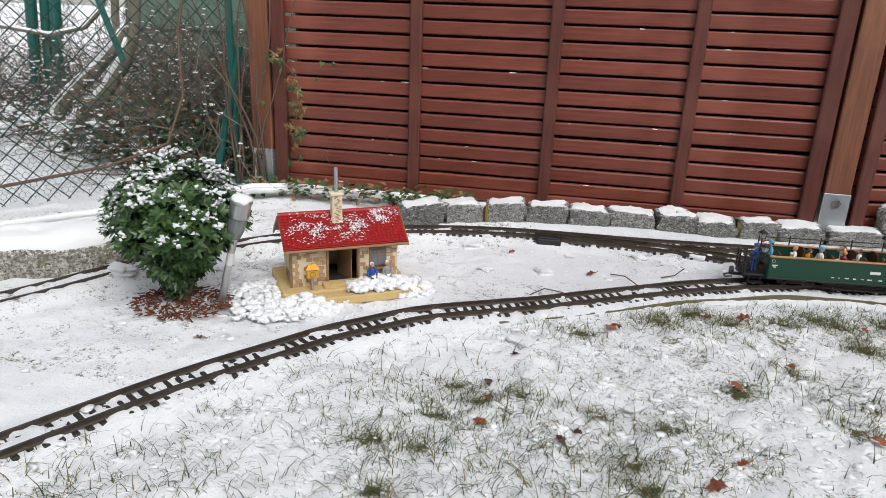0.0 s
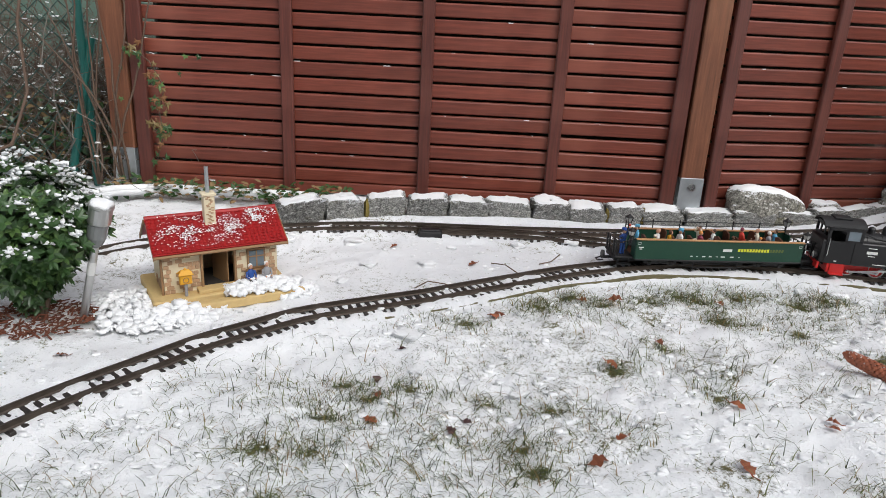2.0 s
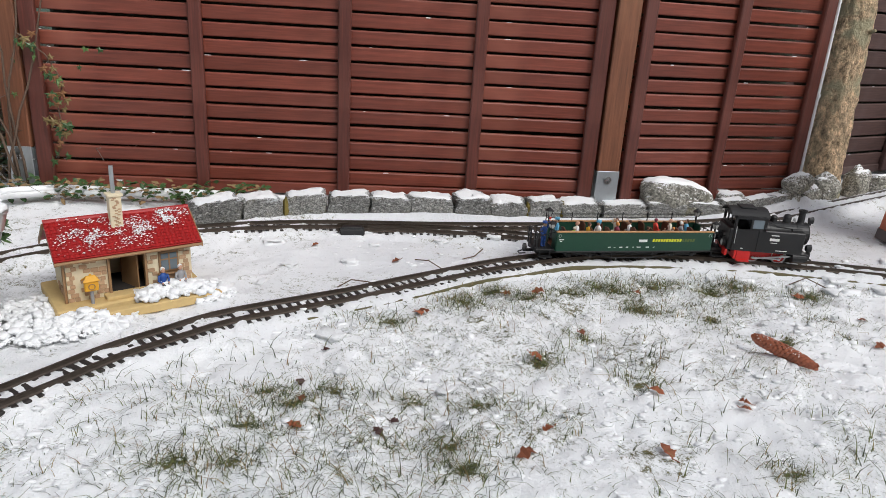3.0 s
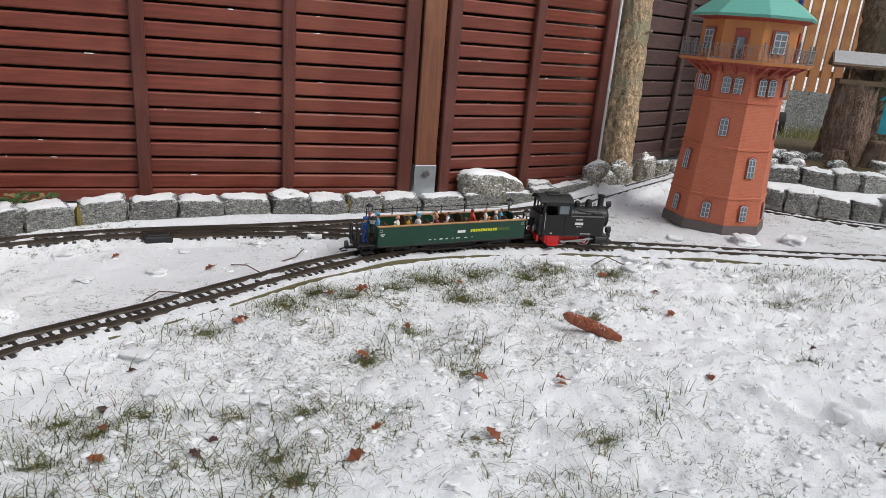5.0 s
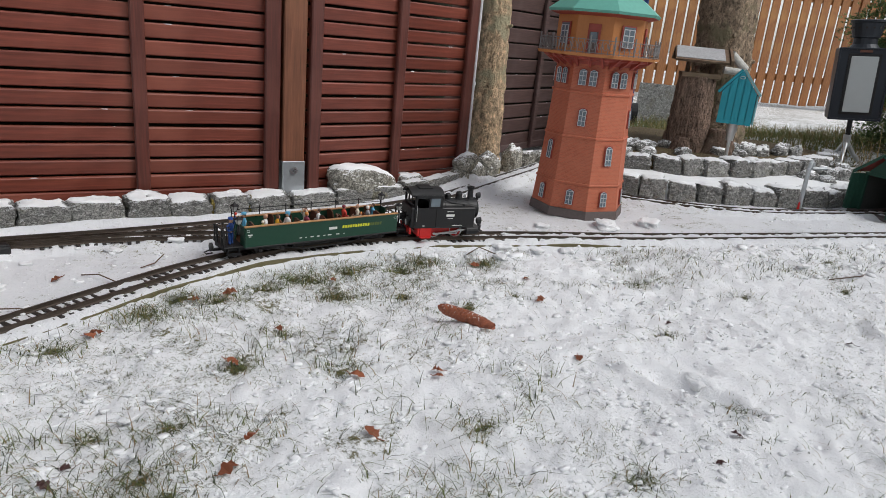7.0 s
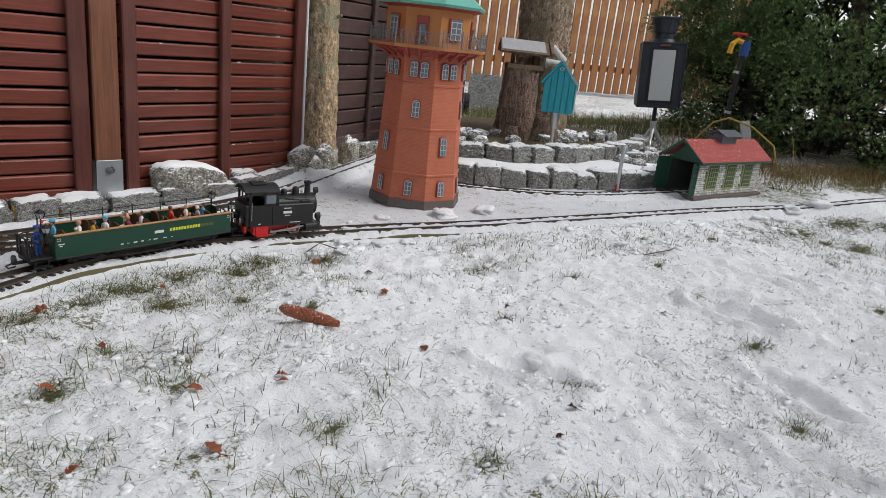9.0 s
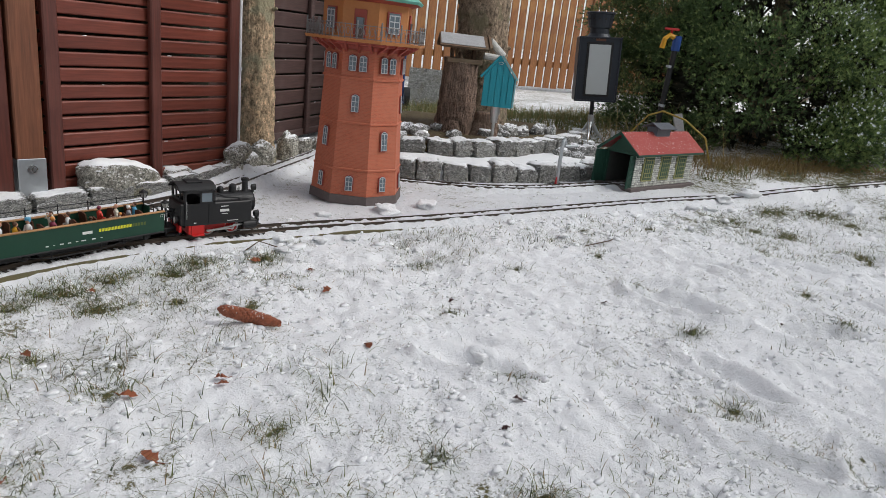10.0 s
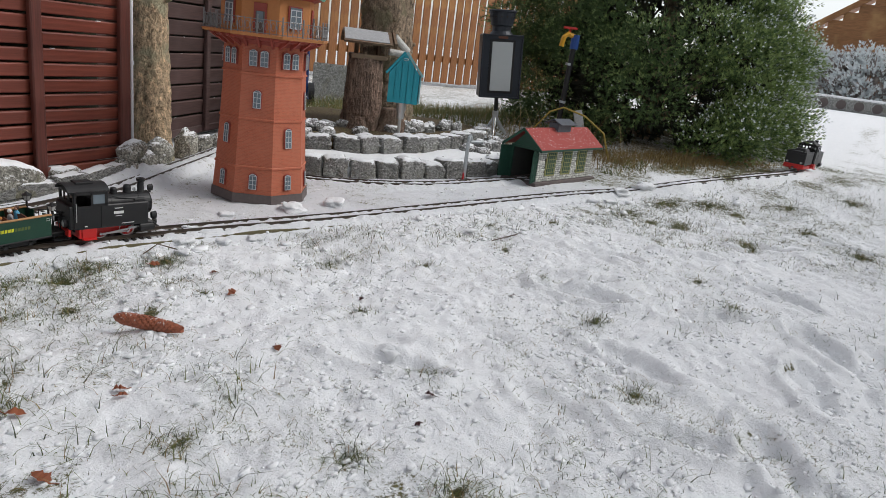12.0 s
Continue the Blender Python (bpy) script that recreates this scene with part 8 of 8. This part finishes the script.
    tagged(part("thicket", M.data("thicket", [TWIGM, TWIGG]), None), "tangled thicket of bare brown stems in the corner", "bush", kind="stuff")
    for k in range(1100):
        x = rr.uniform(-3.5, -2.1)
        S.ball((x, rr.uniform(-0.1, 0.8), rr.uniform(0.005, 0.2 if x < -2.5 else 0.13)), rr.choice((rr.uniform(0.004, 0.01), rr.uniform(0.004, 0.01), rr.uniform(0.008, 0.018))), 5, 4, (1.5, 1.3, 0.6), lump=0.6, seed=k + 900)
    tagged(part("snow_in_thicket", S, SNOW, None, smooth=True), "blobs of snow caught in the thicket", "snow", kind="stuff")
    # low ivy behind the wire
    I = Mesh()
    for k in range(3600):
        x, y = rr.gauss(-2.4, 0.22), rr.uniform(0.02, 0.6)
        z = rr.uniform(0.0, 0.32) * (0.4 + 0.6 * rr.random())
        leaf(I, Vector((x, y, z)), Vector((rr.gauss(0, 1), rr.gauss(0, 1), rr.gauss(-0.2, 0.5))), Vector((rr.gauss(0, 0.6), -0.6, 0.7)), rr.uniform(0.02, 0.038), rr.uniform(0.008, 0.014), rr.choice((0, 0, 1)))
    tagged(part("ivy_bank", I.data("ivy_bank", [LEAFG, GRASSB]), None), "dark ivy and withered leaves under the thicket", "ivy", kind="stuff")
    # long bare vine looping in front of the wire
    pts = [(-2.62, -0.95, 0.13), (-2.4, -0.72, 0.12), (-2.22, -0.5, 0.15), (-2.12, -0.33, 0.2), (-2.1, -0.25, 0.35), (-2.12, -0.22, 0.55), (-2.08, -0.2, 0.75), (-2.02, -0.15, 1.0)]
    solo("vine", Mesh().tube(pts, 0.005, 6), TWIGM, "long bare brown vine looping before the wire fence", "vine", smooth=True)
    for k in range(9):
        q, qr = wander(rr, (-2.0 + rr.uniform(-0.03, 0.1), -0.06, 0.02), (rr.gauss(0, 0.12), -0.02, 1), 13, 0.085, 0.11, 0.0045)
        q = [(x, min(-0.05, y), z) for x, y, z in q]
        solo("vine", Mesh().tube(q, qr, 5), TWIGM, "bare climbing stem on the wooden fence post", "vine", "climbing stems", smooth=True)
    # green boarding of a neighbouring shed
    bd = thing("neighbour_shed", "pale green boarded shed wall behind the thicket", "shed", m=pose(-2.62, 1.5, 0, 0, 0, 6))
    GB = plain("pale_green_boards", (0.13, 0.2, 0.16), 0.7, 0, 40, 6, 0.15, 0.1)
    for k in range(14):
        part("board", Mesh().box((0, 0, 0.1 + 0.115 * k), (1.75, 0.03, 0.118), 0.004), GB, bd, m=pose(0, 0.012 * (k % 2), 0))


build_brush()


def build_ivy():
    t = thing("ivy", "ivy with green and yellowed leaves climbing the fence edge", "ivy", m=pose(-1.84, -0.05, 0))
    rr = random.Random(19)
    pts = [(0.03, 0.0, 0.12), (0.06, -0.005, 0.2), (0.05, 0.0, 0.28), (0.075, -0.003, 0.36), (0.03, 0.0, 0.44), (-0.03, -0.03, 0.5)]
    part("stem", Mesh().tube(pts, 0.0022, 5), TWIGM, t)
    cols = [LEAFL, LEAFG, plain("yellowed_ivy_leaf", (0.2, 0.14, 0.05), 0.6, 0, 60, 20, 0.3, 0), plain("withered_leaf", (0.2, 0.09, 0.035), 0.8, 0, 60, 20, 0.3, 0)]
    def ivy_leaf(x, y, z, s, k):
        a = rr.uniform(-0.7, 0.7) - math.pi / 2
        M = Mesh()
        o = [(0, 0), (0.55, 0.25), (0.35, -0.05), (0.6, -0.35), (0.2, -0.4), (0, -0.95), (-0.2, -0.4), (-0.6, -0.35), (-0.35, -0.05), (-0.55, 0.25)]
        vs = [Vector((u * s, -0.1 * s * (1 - abs(u)), v * s)) for u, v in o] + [Vector((0, -0.25 * s, -0.2 * s))]
        M.add(vs, [(i, (i + 1) % 10, 10) for i in range(10)])
        M.moved(Matrix.Translation((x, y, z)) @ Euler((rr.uniform(-0.5, 0.3), rr.uniform(-0.6, 0.6), rr.uniform(-0.6, 0.6))).to_matrix().to_4x4())
        part("leaf", M, cols[k], t)
    for k in range(46):
        u = rr.random() * 4.999
        i = int(u)
        p = Vector(pts[i]).lerp(Vector(pts[i + 1]), u - i)
        ivy_leaf(p.x + rr.gauss(0, 0.018), -0.012 + rr.uniform(-0.02, 0.004), p.z + rr.gauss(0, 0.012), rr.uniform(0.018, 0.032), rr.choice((0, 1, 1, 2, 3, 3)))
    for x, z in ((0.13, 0.41), (0.2, 0.465), (0.155, 0.465), (-0.07, 0.32), (-0.06, 0.42)):
        ivy_leaf(x, -0.008, z, 0.019, rr.choice((0, 1)))


build_ivy()
# low leafy cover at the foot of the corner post
G = Mesh()
rr0 = random.Random(55)
for k in range(620):
    x = rr0.uniform(-1.95, -1.15)
    leaf(G, Vector((x, rr0.uniform(-0.17, -0.06), rr0.uniform(0.015, 0.06))), Vector((rr0.gauss(0, 1), rr0.gauss(-0.3, 0.6), rr0.gauss(0, 0.3))), Vector((0, -0.3, 1)), rr0.uniform(0.015, 0.03), rr0.uniform(0.006, 0.01), rr0.choice((0, 0, 1)))
tagged(part("ground_cover", G.data("ground_cover", [LEAFG, GRASSB]), None), "creeping evergreen leaves at the fence foot", "plant", kind="stuff")

# ---------- lawn: blades, leaves, cone, snow lumps ----------
def mesh_of(name, V, F, slots, mats):
    """A mesh of equal polygons from arrays."""
    me = bpy.data.meshes.new(name)
    me.vertices.add(len(V))
    me.vertices.foreach_set("co", V.astype(np.float32).ravel())
    me.loops.add(F.size)
    me.loops.foreach_set("vertex_index", F.ravel().astype(np.int32))
    me.polygons.add(len(F))
    me.polygons.foreach_set("loop_start", np.arange(0, F.size, F.shape[1], dtype=np.int32))
    for mt in mats:
        me.materials.append(mt)
    me.polygons.foreach_set("material_index", slots.astype(np.int32))
    me.update(calc_edges=True)
    return me


def blade_arrays(rng, x, y, h, ben, w):
    """Bent two-joint blades that taper to a point."""
    n = len(x)
    a = rng.uniform(0, 2 * math.pi, n)
    z0 = gz_many(x, y) - 0.003
    px, py = -np.sin(a) * w, np.cos(a) * w
    rows = []
    for u in (0, 0.5, 1.0):
        r, zz, q = h * ben * u * u * 0.8, h * np.maximum(0.08, u - 0.34 * ben * u * u), 1 - 0.85 * u
        for sg in (-1, 1):
            rows.append(np.stack([x + r * np.cos(a) + sg * px * q, y + r * np.sin(a) + sg * py * q, z0 + zz], 1))
    V = np.stack(rows, 1).reshape(-1, 3)
    o = np.arange(n)[:, None] * 6
    F = np.concatenate([o + np.array([0, 1, 3, 2]), o + np.array([2, 3, 5, 4])], 1).reshape(-1, 4)
    return V, F


def build_blades():
    rng = np.random.default_rng(101)
    xs_, ys_, hs, bs, ws = [], [], [], [], []

    def put(x, y, h, b, w):
        for lst, v in zip((xs_, ys_, hs, bs, ws), (x, y, h, b, w)):
            lst.append(v)

    # tufts where turf shows
    for x, y, sp, c, h in TUFTS:
        c = int(c * 0.75)
        put(rng.normal(x, sp * 0.75, c), rng.normal(y, sp * 0.55, c), h * rng.uniform(0.35, 1.0, c), rng.uniform(0.6, 2.2, c), rng.uniform(0.0005, 0.0011, c))
    # scattered blades: many short tips, fewer long ones, denser where the snow is thin
    for count, lo, hi, seed, floor, east in ((60000, 0.005, 0.013, 24, 0.07, 0.5), (26000, 0.012, 0.026, 21, 0.008, 0.16), (4500, 0.025, 0.042, 27, 0.0, 0.2)):
        x, y = rng.uniform(-1.75, 5.2, count * 9), rng.uniform(-2.6, -0.5, count * 9)
        d = np.hypot(x + 0.72, y + 2.27)
        den = 0.5 * vnoise(x * 3.6, y * 3.6, seed) + 0.3 * vnoise(x * 12, y * 12, seed + 1) + 0.2 * vnoise(x * 40, y * 40, seed + 2)
        keep = np.maximum(floor, (den - 0.47) * 4.6) * np.minimum(1, 1.15 / (0.3 + d * d * 0.3)) * np.where(x < 0.1, 1.0, np.where((front_y(x) - y < 0.4) | (x > 1.9), 1.2, east))
        ok = (rng.random(len(x)) < keep) & (y < front_y(x) - 0.075)
        x, y = x[ok][:count], y[ok][:count]
        n = len(x)
        put(x, y, rng.uniform(lo, hi, n), rng.uniform(0.5, 2.2, n), rng.uniform(0.00035, 0.0008, n) * (1 + hi * 12))
    x, y, h, b, w = (np.concatenate(v) for v in (xs_, ys_, hs, bs, ws))
    V, F = blade_arrays(rng, x, y, h, b, w)
    slots = np.repeat(rng.choice(4, len(x), p=(0.42, 0.42, 0.07, 0.09)), 2)
    DARKG = plain("dark_wet_grass", (0.045, 0.06, 0.022), 0.7, 0, 40, 8, 0.35, 0)
    tagged(part("grass_blades", mesh_of("grass_blades", V, F, slots, [GRASSG, DARKG, STRAW, GRASSB]), None), "thin winter grass blades poking through the snow", "grass", kind="stuff")


build_blades()
OAKL = plain("fallen_oak_leaf", (0.24, 0.07, 0.028), 0.75, 0, 50, 14, 0.35, 0.2, rand=0.25)
DARKL = plain("dark_wet_leaf", (0.06, 0.02, 0.018), 0.6, 0, 50, 14, 0.35, 0.2)


def fallen_leaf(x, y, s, seed, dark=False):
    rr = random.Random(seed)
    M = Mesh()
    n = 9
    L, R = [], []
    for i in range(n + 1):
        u = i / n
        w = s * 0.28 * math.sin(math.pi * min(1, u * 0.95 + 0.05)) * (1 + 0.35 * math.cos(u * 17)) + 0.0004
        zz = s * 0.22 * math.sin(u * 3 + rr.uniform(-0.3, 0.3)) * rr.uniform(0.3, 1)
        L.append((u * s - s / 2, w, zz + w * 0.3))
        R.append((u * s - s / 2, -w, zz + w * rr.uniform(-0.2, 0.4)))
    vs = [p for q in zip(L, R) for p in q]
    M.add(vs, [(2 * i, 2 * i + 1, 2 * i + 3, 2 * i + 2) for i in range(n)])
    M.cyl((-s / 2, 0, 0), (-s * 0.75, rr.uniform(-0.1, 0.1) * s, 0.002), 0.0007, n=4)
    return solo("fallen_leaf", M, DARKL if dark else OAKL, "dark wet fallen leaf curled on the snow" if dark else "rust-brown fallen oak leaf curled on the snow", "leaf", "fallen leaves", m=pose(x, y, gz(x, y) + 0.004, rr.uniform(-15, 15), rr.uniform(-15, 15), rr.uniform(0, 360)))


LEAVES = [(-0.896, -1.287), (-0.899, -1.359), (-0.675, -0.936), (-0.345, -1.02), (-0.466, -1.128), (-0.468, -0.801), (-0.73, -0.61), (-0.544, -1.44), (-0.497, -1.374), (-0.685, -0.943), (-0.134, -1.314), (0.181, -1.343), (-0.322, -1.431), (-0.125, -1.293), (-0.274, -1.261), (0.388, -0.886), (0.322, -1.035), (-0.39, -0.8), (-0.12, -0.74), (0.3, -0.76), (-0.95, -0.5), (-1.5, -1.2)]
for k, (x, y) in enumerate(LEAVES):
    fallen_leaf(x, y, 0.021 + 0.016 * ((k * 7) % 5) / 5, k)
for k, (x, y) in enumerate(((-0.742, -1.347), (-0.768, -1.386), (-0.907, -1.214), (-0.871, -1.096), (1.182, -1.871), (1.154, -1.946), (0.159, -1.713), (0.249, -1.672), (0.9, -1.5), (0.55, -1.25))):
    fallen_leaf(x, y, 0.018 + 0.012 * (k % 3) / 3, 60 + k, True)


def build_cone(x, y, ang):
    t = thing("spruce_cone", "long brown spruce cone lying in the snow", "cone", m=pose(x, y, gz(x, y) + 0.012, 0, 2, ang) @ Matrix.Diagonal((0.9, 1.05, 1.05, 1)))
    SC = plain("cone_scale_brown", (0.32, 0.095, 0.045), 0.5, 0, 90, 14, 0.3, 0.2, rand=0.2)
    part("core", Mesh().lathe((-0.078, 0, 0), [(0, 0.003), (0.01, 0.008), (0.06, 0.0105), (0.11, 0.009), (0.15, 0.004), (0.156, 0.001)], 12, (1, 0, 0)), SC, t)
    sc = Mesh().add([(0, -0.0062, 0), (0, 0.0062, 0), (0.01, 0.0055, 0.0035), (0.014, 0, 0.0042), (0.01, -0.0055, 0.0035), (0.007, 0, 0.0055)], [(0, 4, 5), (4, 3, 5), (3, 2, 5), (2, 1, 5), (1, 0, 5), (0, 1, 2, 3, 4)]).data("scale", SC)
    k = 0
    while k < 170:
        u = k / 170
        r = float(np.interp(u, (0, 0.08, 0.45, 0.8, 1), (0.004, 0.0085, 0.0108, 0.008, 0.002)))
        part("scale", sc, None, t, m=Matrix.Translation((-0.076 + 0.148 * u, 0, 0)) @ Matrix.Rotation(k * 2.39996, 4, "X") @ Matrix.Translation((0, 0, r - 0.001)))
        k += 1


    M = Mesh()
    rr = random.Random(6)
    for k in range(90):
        u, a = rr.uniform(-0.06, 0.07), rr.gauss(0, 0.7)
        M.ball((u, 0.0125 * math.sin(a), 0.0128 * math.cos(a)), rr.uniform(0.0005, 0.0014), 5, 4)
    tagged(part("snow_dusting", M, SNOW, t), kind="stuff")


build_cone(0.046, -1.112, -62)
LUMPS = [rock_mesh(200 + k, 22, 14, 0.55).moved(Matrix.Translation((0, 0, 0.25)) @ Matrix.Diagonal((1, 0.85, 0.75, 1))).data("snow_lump", SNOW, True) for k in range(6)]
rl = random.Random(88)


def snow_lump(x, y, s, label="small loose lump of snow on the ground"):
    ob = part("snow_lump", LUMPS[rl.randrange(6)], None)
    ob.matrix_basis = Matrix.Translation((x, y, gz(x, y) - 0.002)) @ Matrix.Rotation(rl.uniform(0, 6), 4, "Z") @ Matrix.Diagonal((s, s * rl.uniform(0.7, 1), s * rl.uniform(0.4, 0.6), 1))
    return tagged(ob, label, "snow", "snow lumps")


for x, y, s in ((-0.999, -0.666, 0.035), (-0.848, -0.629, 0.042), (-0.444, -0.411, 0.04), (-0.65, -1.242, 0.035), (-0.868, -1.038, 0.055), (-1.067, -0.469, 0.05), (-0.834, -1.175, 0.03), (-0.791, -0.479, 0.025), (-1.052, -0.767, 0.03), (-1.833, -0.983, 0.07), (-0.598, -0.438, 0.035), (1.184, -0.575, 0.085), (1.006, -0.535, 0.085), (0.521, -0.568, 0.03), (0.766, -0.552, 0.035), (0.762, -0.471, 0.045), (2.902, -1.21, 0.1), (2.48, -1.19, 0.06), (2.675, -1.17, 0.08), (2.359, -1.15, 0.06), (0.453, -0.389, 0.035), (0.364, -1.487, 0.045), (0.225, -0.396, 0.04), (0.46, -0.66, 0.05), (0.42, -0.72, 0.045), (0.55, -0.72, 0.04), (0.12, -0.64, 0.035), (0.66, -0.73, 0.05)):
    snow_lump(x, y, s)


def snow_pile(x0, x1, y0, y1, h, count, seed, label, m):
    """A heap of loose rounded clods, highest in the middle, crumbling at its foot."""
    rr = random.Random(seed)
    M = Mesh()
    for k in range(count * 2):
        u, v = rr.betavariate(1.5, 1.5), rr.betavariate(1.5, 1.5)
        top = h * max(0.0, 1 - (2 * u - 1) ** 2) * max(0.0, 1 - (2 * v - 1) ** 2) * (0.55 + 0.9 * abs(noise.noise(Vector((u * 4, v * 3, seed)))))
        r = rr.choice((rr.uniform(0.0012, 0.003), rr.uniform(0.002, 0.005), rr.uniform(0.002, 0.005), rr.uniform(0.005, 0.01)))
        M.ball((x0 + (x1 - x0) * u, y0 + (y1 - y0) * v, top * rr.uniform(0.35, 1.0) + r * 0.2), r, 8, 6, (rr.uniform(0.9, 1.5), rr.uniform(0.9, 1.5), rr.uniform(0.6, 1.0)), lump=0.5, seed=seed * 1000 + k)
    return solo("snow_drift", M, SNOW, label, "snow", "snow drifts", m=m, smooth=True)


snow_pile(-0.005, 0.16, -0.14, -0.068, 0.03, 340, 3, "heap of shovelled snow on the station platform", STATION @ pose(0, 0, 0.02))
snow_pile(0.11, 0.2, -0.16, -0.04, 0.026, 200, 4, "heap of snow at the end of the platform", STATION @ pose(0, 0, 0.002))
snow_pile(-0.2, 0.0, -0.2, -0.085, 0.024, 420, 5, "lumpy shovelled snow before the station platform", STATION @ pose(-0.03, 0.0, 0.0))
snow_pile(-0.27, -0.14, -0.16, 0.06, 0.03, 380, 6, "lumpy shovelled snow beside the station house", STATION)
for k in range(16):
    p = STATION @ Vector((rl.uniform(-0.25, 0.06), -0.17 + rl.gauss(0, 0.03), 0))
    snow_lump(p.x, p.y, rl.uniform(0.012, 0.026), "loose shovelled snow beside the station platform")
for k in range(150):
    x = rl.uniform(-1.3, 2.6)
    snow_lump(x, float(front_y(x)) - 0.09 - abs(rl.gauss(0, 0.12)), rl.uniform(0.008, 0.022), "small crumb of snow beside the track")


def twig(pts, r, label):
    solo("twig", Mesh().tube([(x, y, gz(x, y) + z) for x, y, z in pts], r, 5), TWIGM, label, "twig", "fallen twigs")


twig([(-0.68, -0.59, 0.004), (-0.645, -0.615, 0.012), (-0.61, -0.655, 0.004)], 0.0016, "thin brown twig lying on the snow")
twig([(-0.55, -0.57, 0.004), (-0.515, -0.55, 0.006), (-0.49, -0.525, 0.02)], 0.0016, "thin forked twig lying on the snow")
twig([(-0.87, -0.8, 0.006), (-0.84, -0.77, 0.012), (-0.79, -0.755, 0.004)], 0.0016, "thin bent twig beside the track")
twig([(0.33, -0.665, 0.004), (0.37, -0.67, 0.02), (0.42, -0.7, 0.004)], 0.0016, "thin brown twig beside the track")
twig([(1.3, -1.2, 0.004), (1.4, -1.24, 0.008), (1.46, -1.22, 0.004)], 0.002, "dark twig lying in the snow")
sb = thing("point_motor", "black switch motor box beside the rear track", "switch motor", m=pose(-0.855, -0.405, 0.0, 0, 0, 4))
part("housing", Mesh().box((0, 0, 0.016), (0.07, 0.034, 0.026), 0.004), BLACKM, sb)
part("lid", Mesh().box((0, 0, 0.031), (0.056, 0.026, 0.006), 0.002), BLACK, sb)


def build_clods():
    """Loose crumbs that give the lawn's snow its broken surface."""
    rr = random.Random(303)
    M = Mesh()
    n = 0
    while n < 9500:
        x, y = rr.uniform(-1.8, 4.3), rr.uniform(-2.5, -0.15)
        lawn = y < front_y(x) - 0.085
        d = math.hypot(x + 0.72, y + 2.27)
        if rr.random() > 1.2 / (0.3 + d * d * 0.5) or (not lawn and rr.random() < 0.8):
            continue
        if float(vnoise(np.array(x * 6), np.array(y * 6), 31)) < rr.uniform(0.2, 0.8):
            continue
        s = rr.choice((rr.uniform(0.0012, 0.003), rr.uniform(0.0012, 0.003), rr.uniform(0.003, 0.0065)))
        gap = front_y(x) - y
        if 0.07 < gap < 0.42 and x > 0.2 and rr.random() < 0.3:
            s *= rr.uniform(1.5, 3.4)
        M.ball((x, y, gz(x, y) + s * 0.1), s, 6, 4, (rr.uniform(1, 2.2), rr.uniform(0.8, 1.4), 0.7), lump=0.6, seed=n)
        n += 1
    tagged(part("snow_crumb_layer", M, SNOW, None, smooth=True), "loose crumbs of snow scattered over the lawn", "snow", kind="stuff")


build_clods()
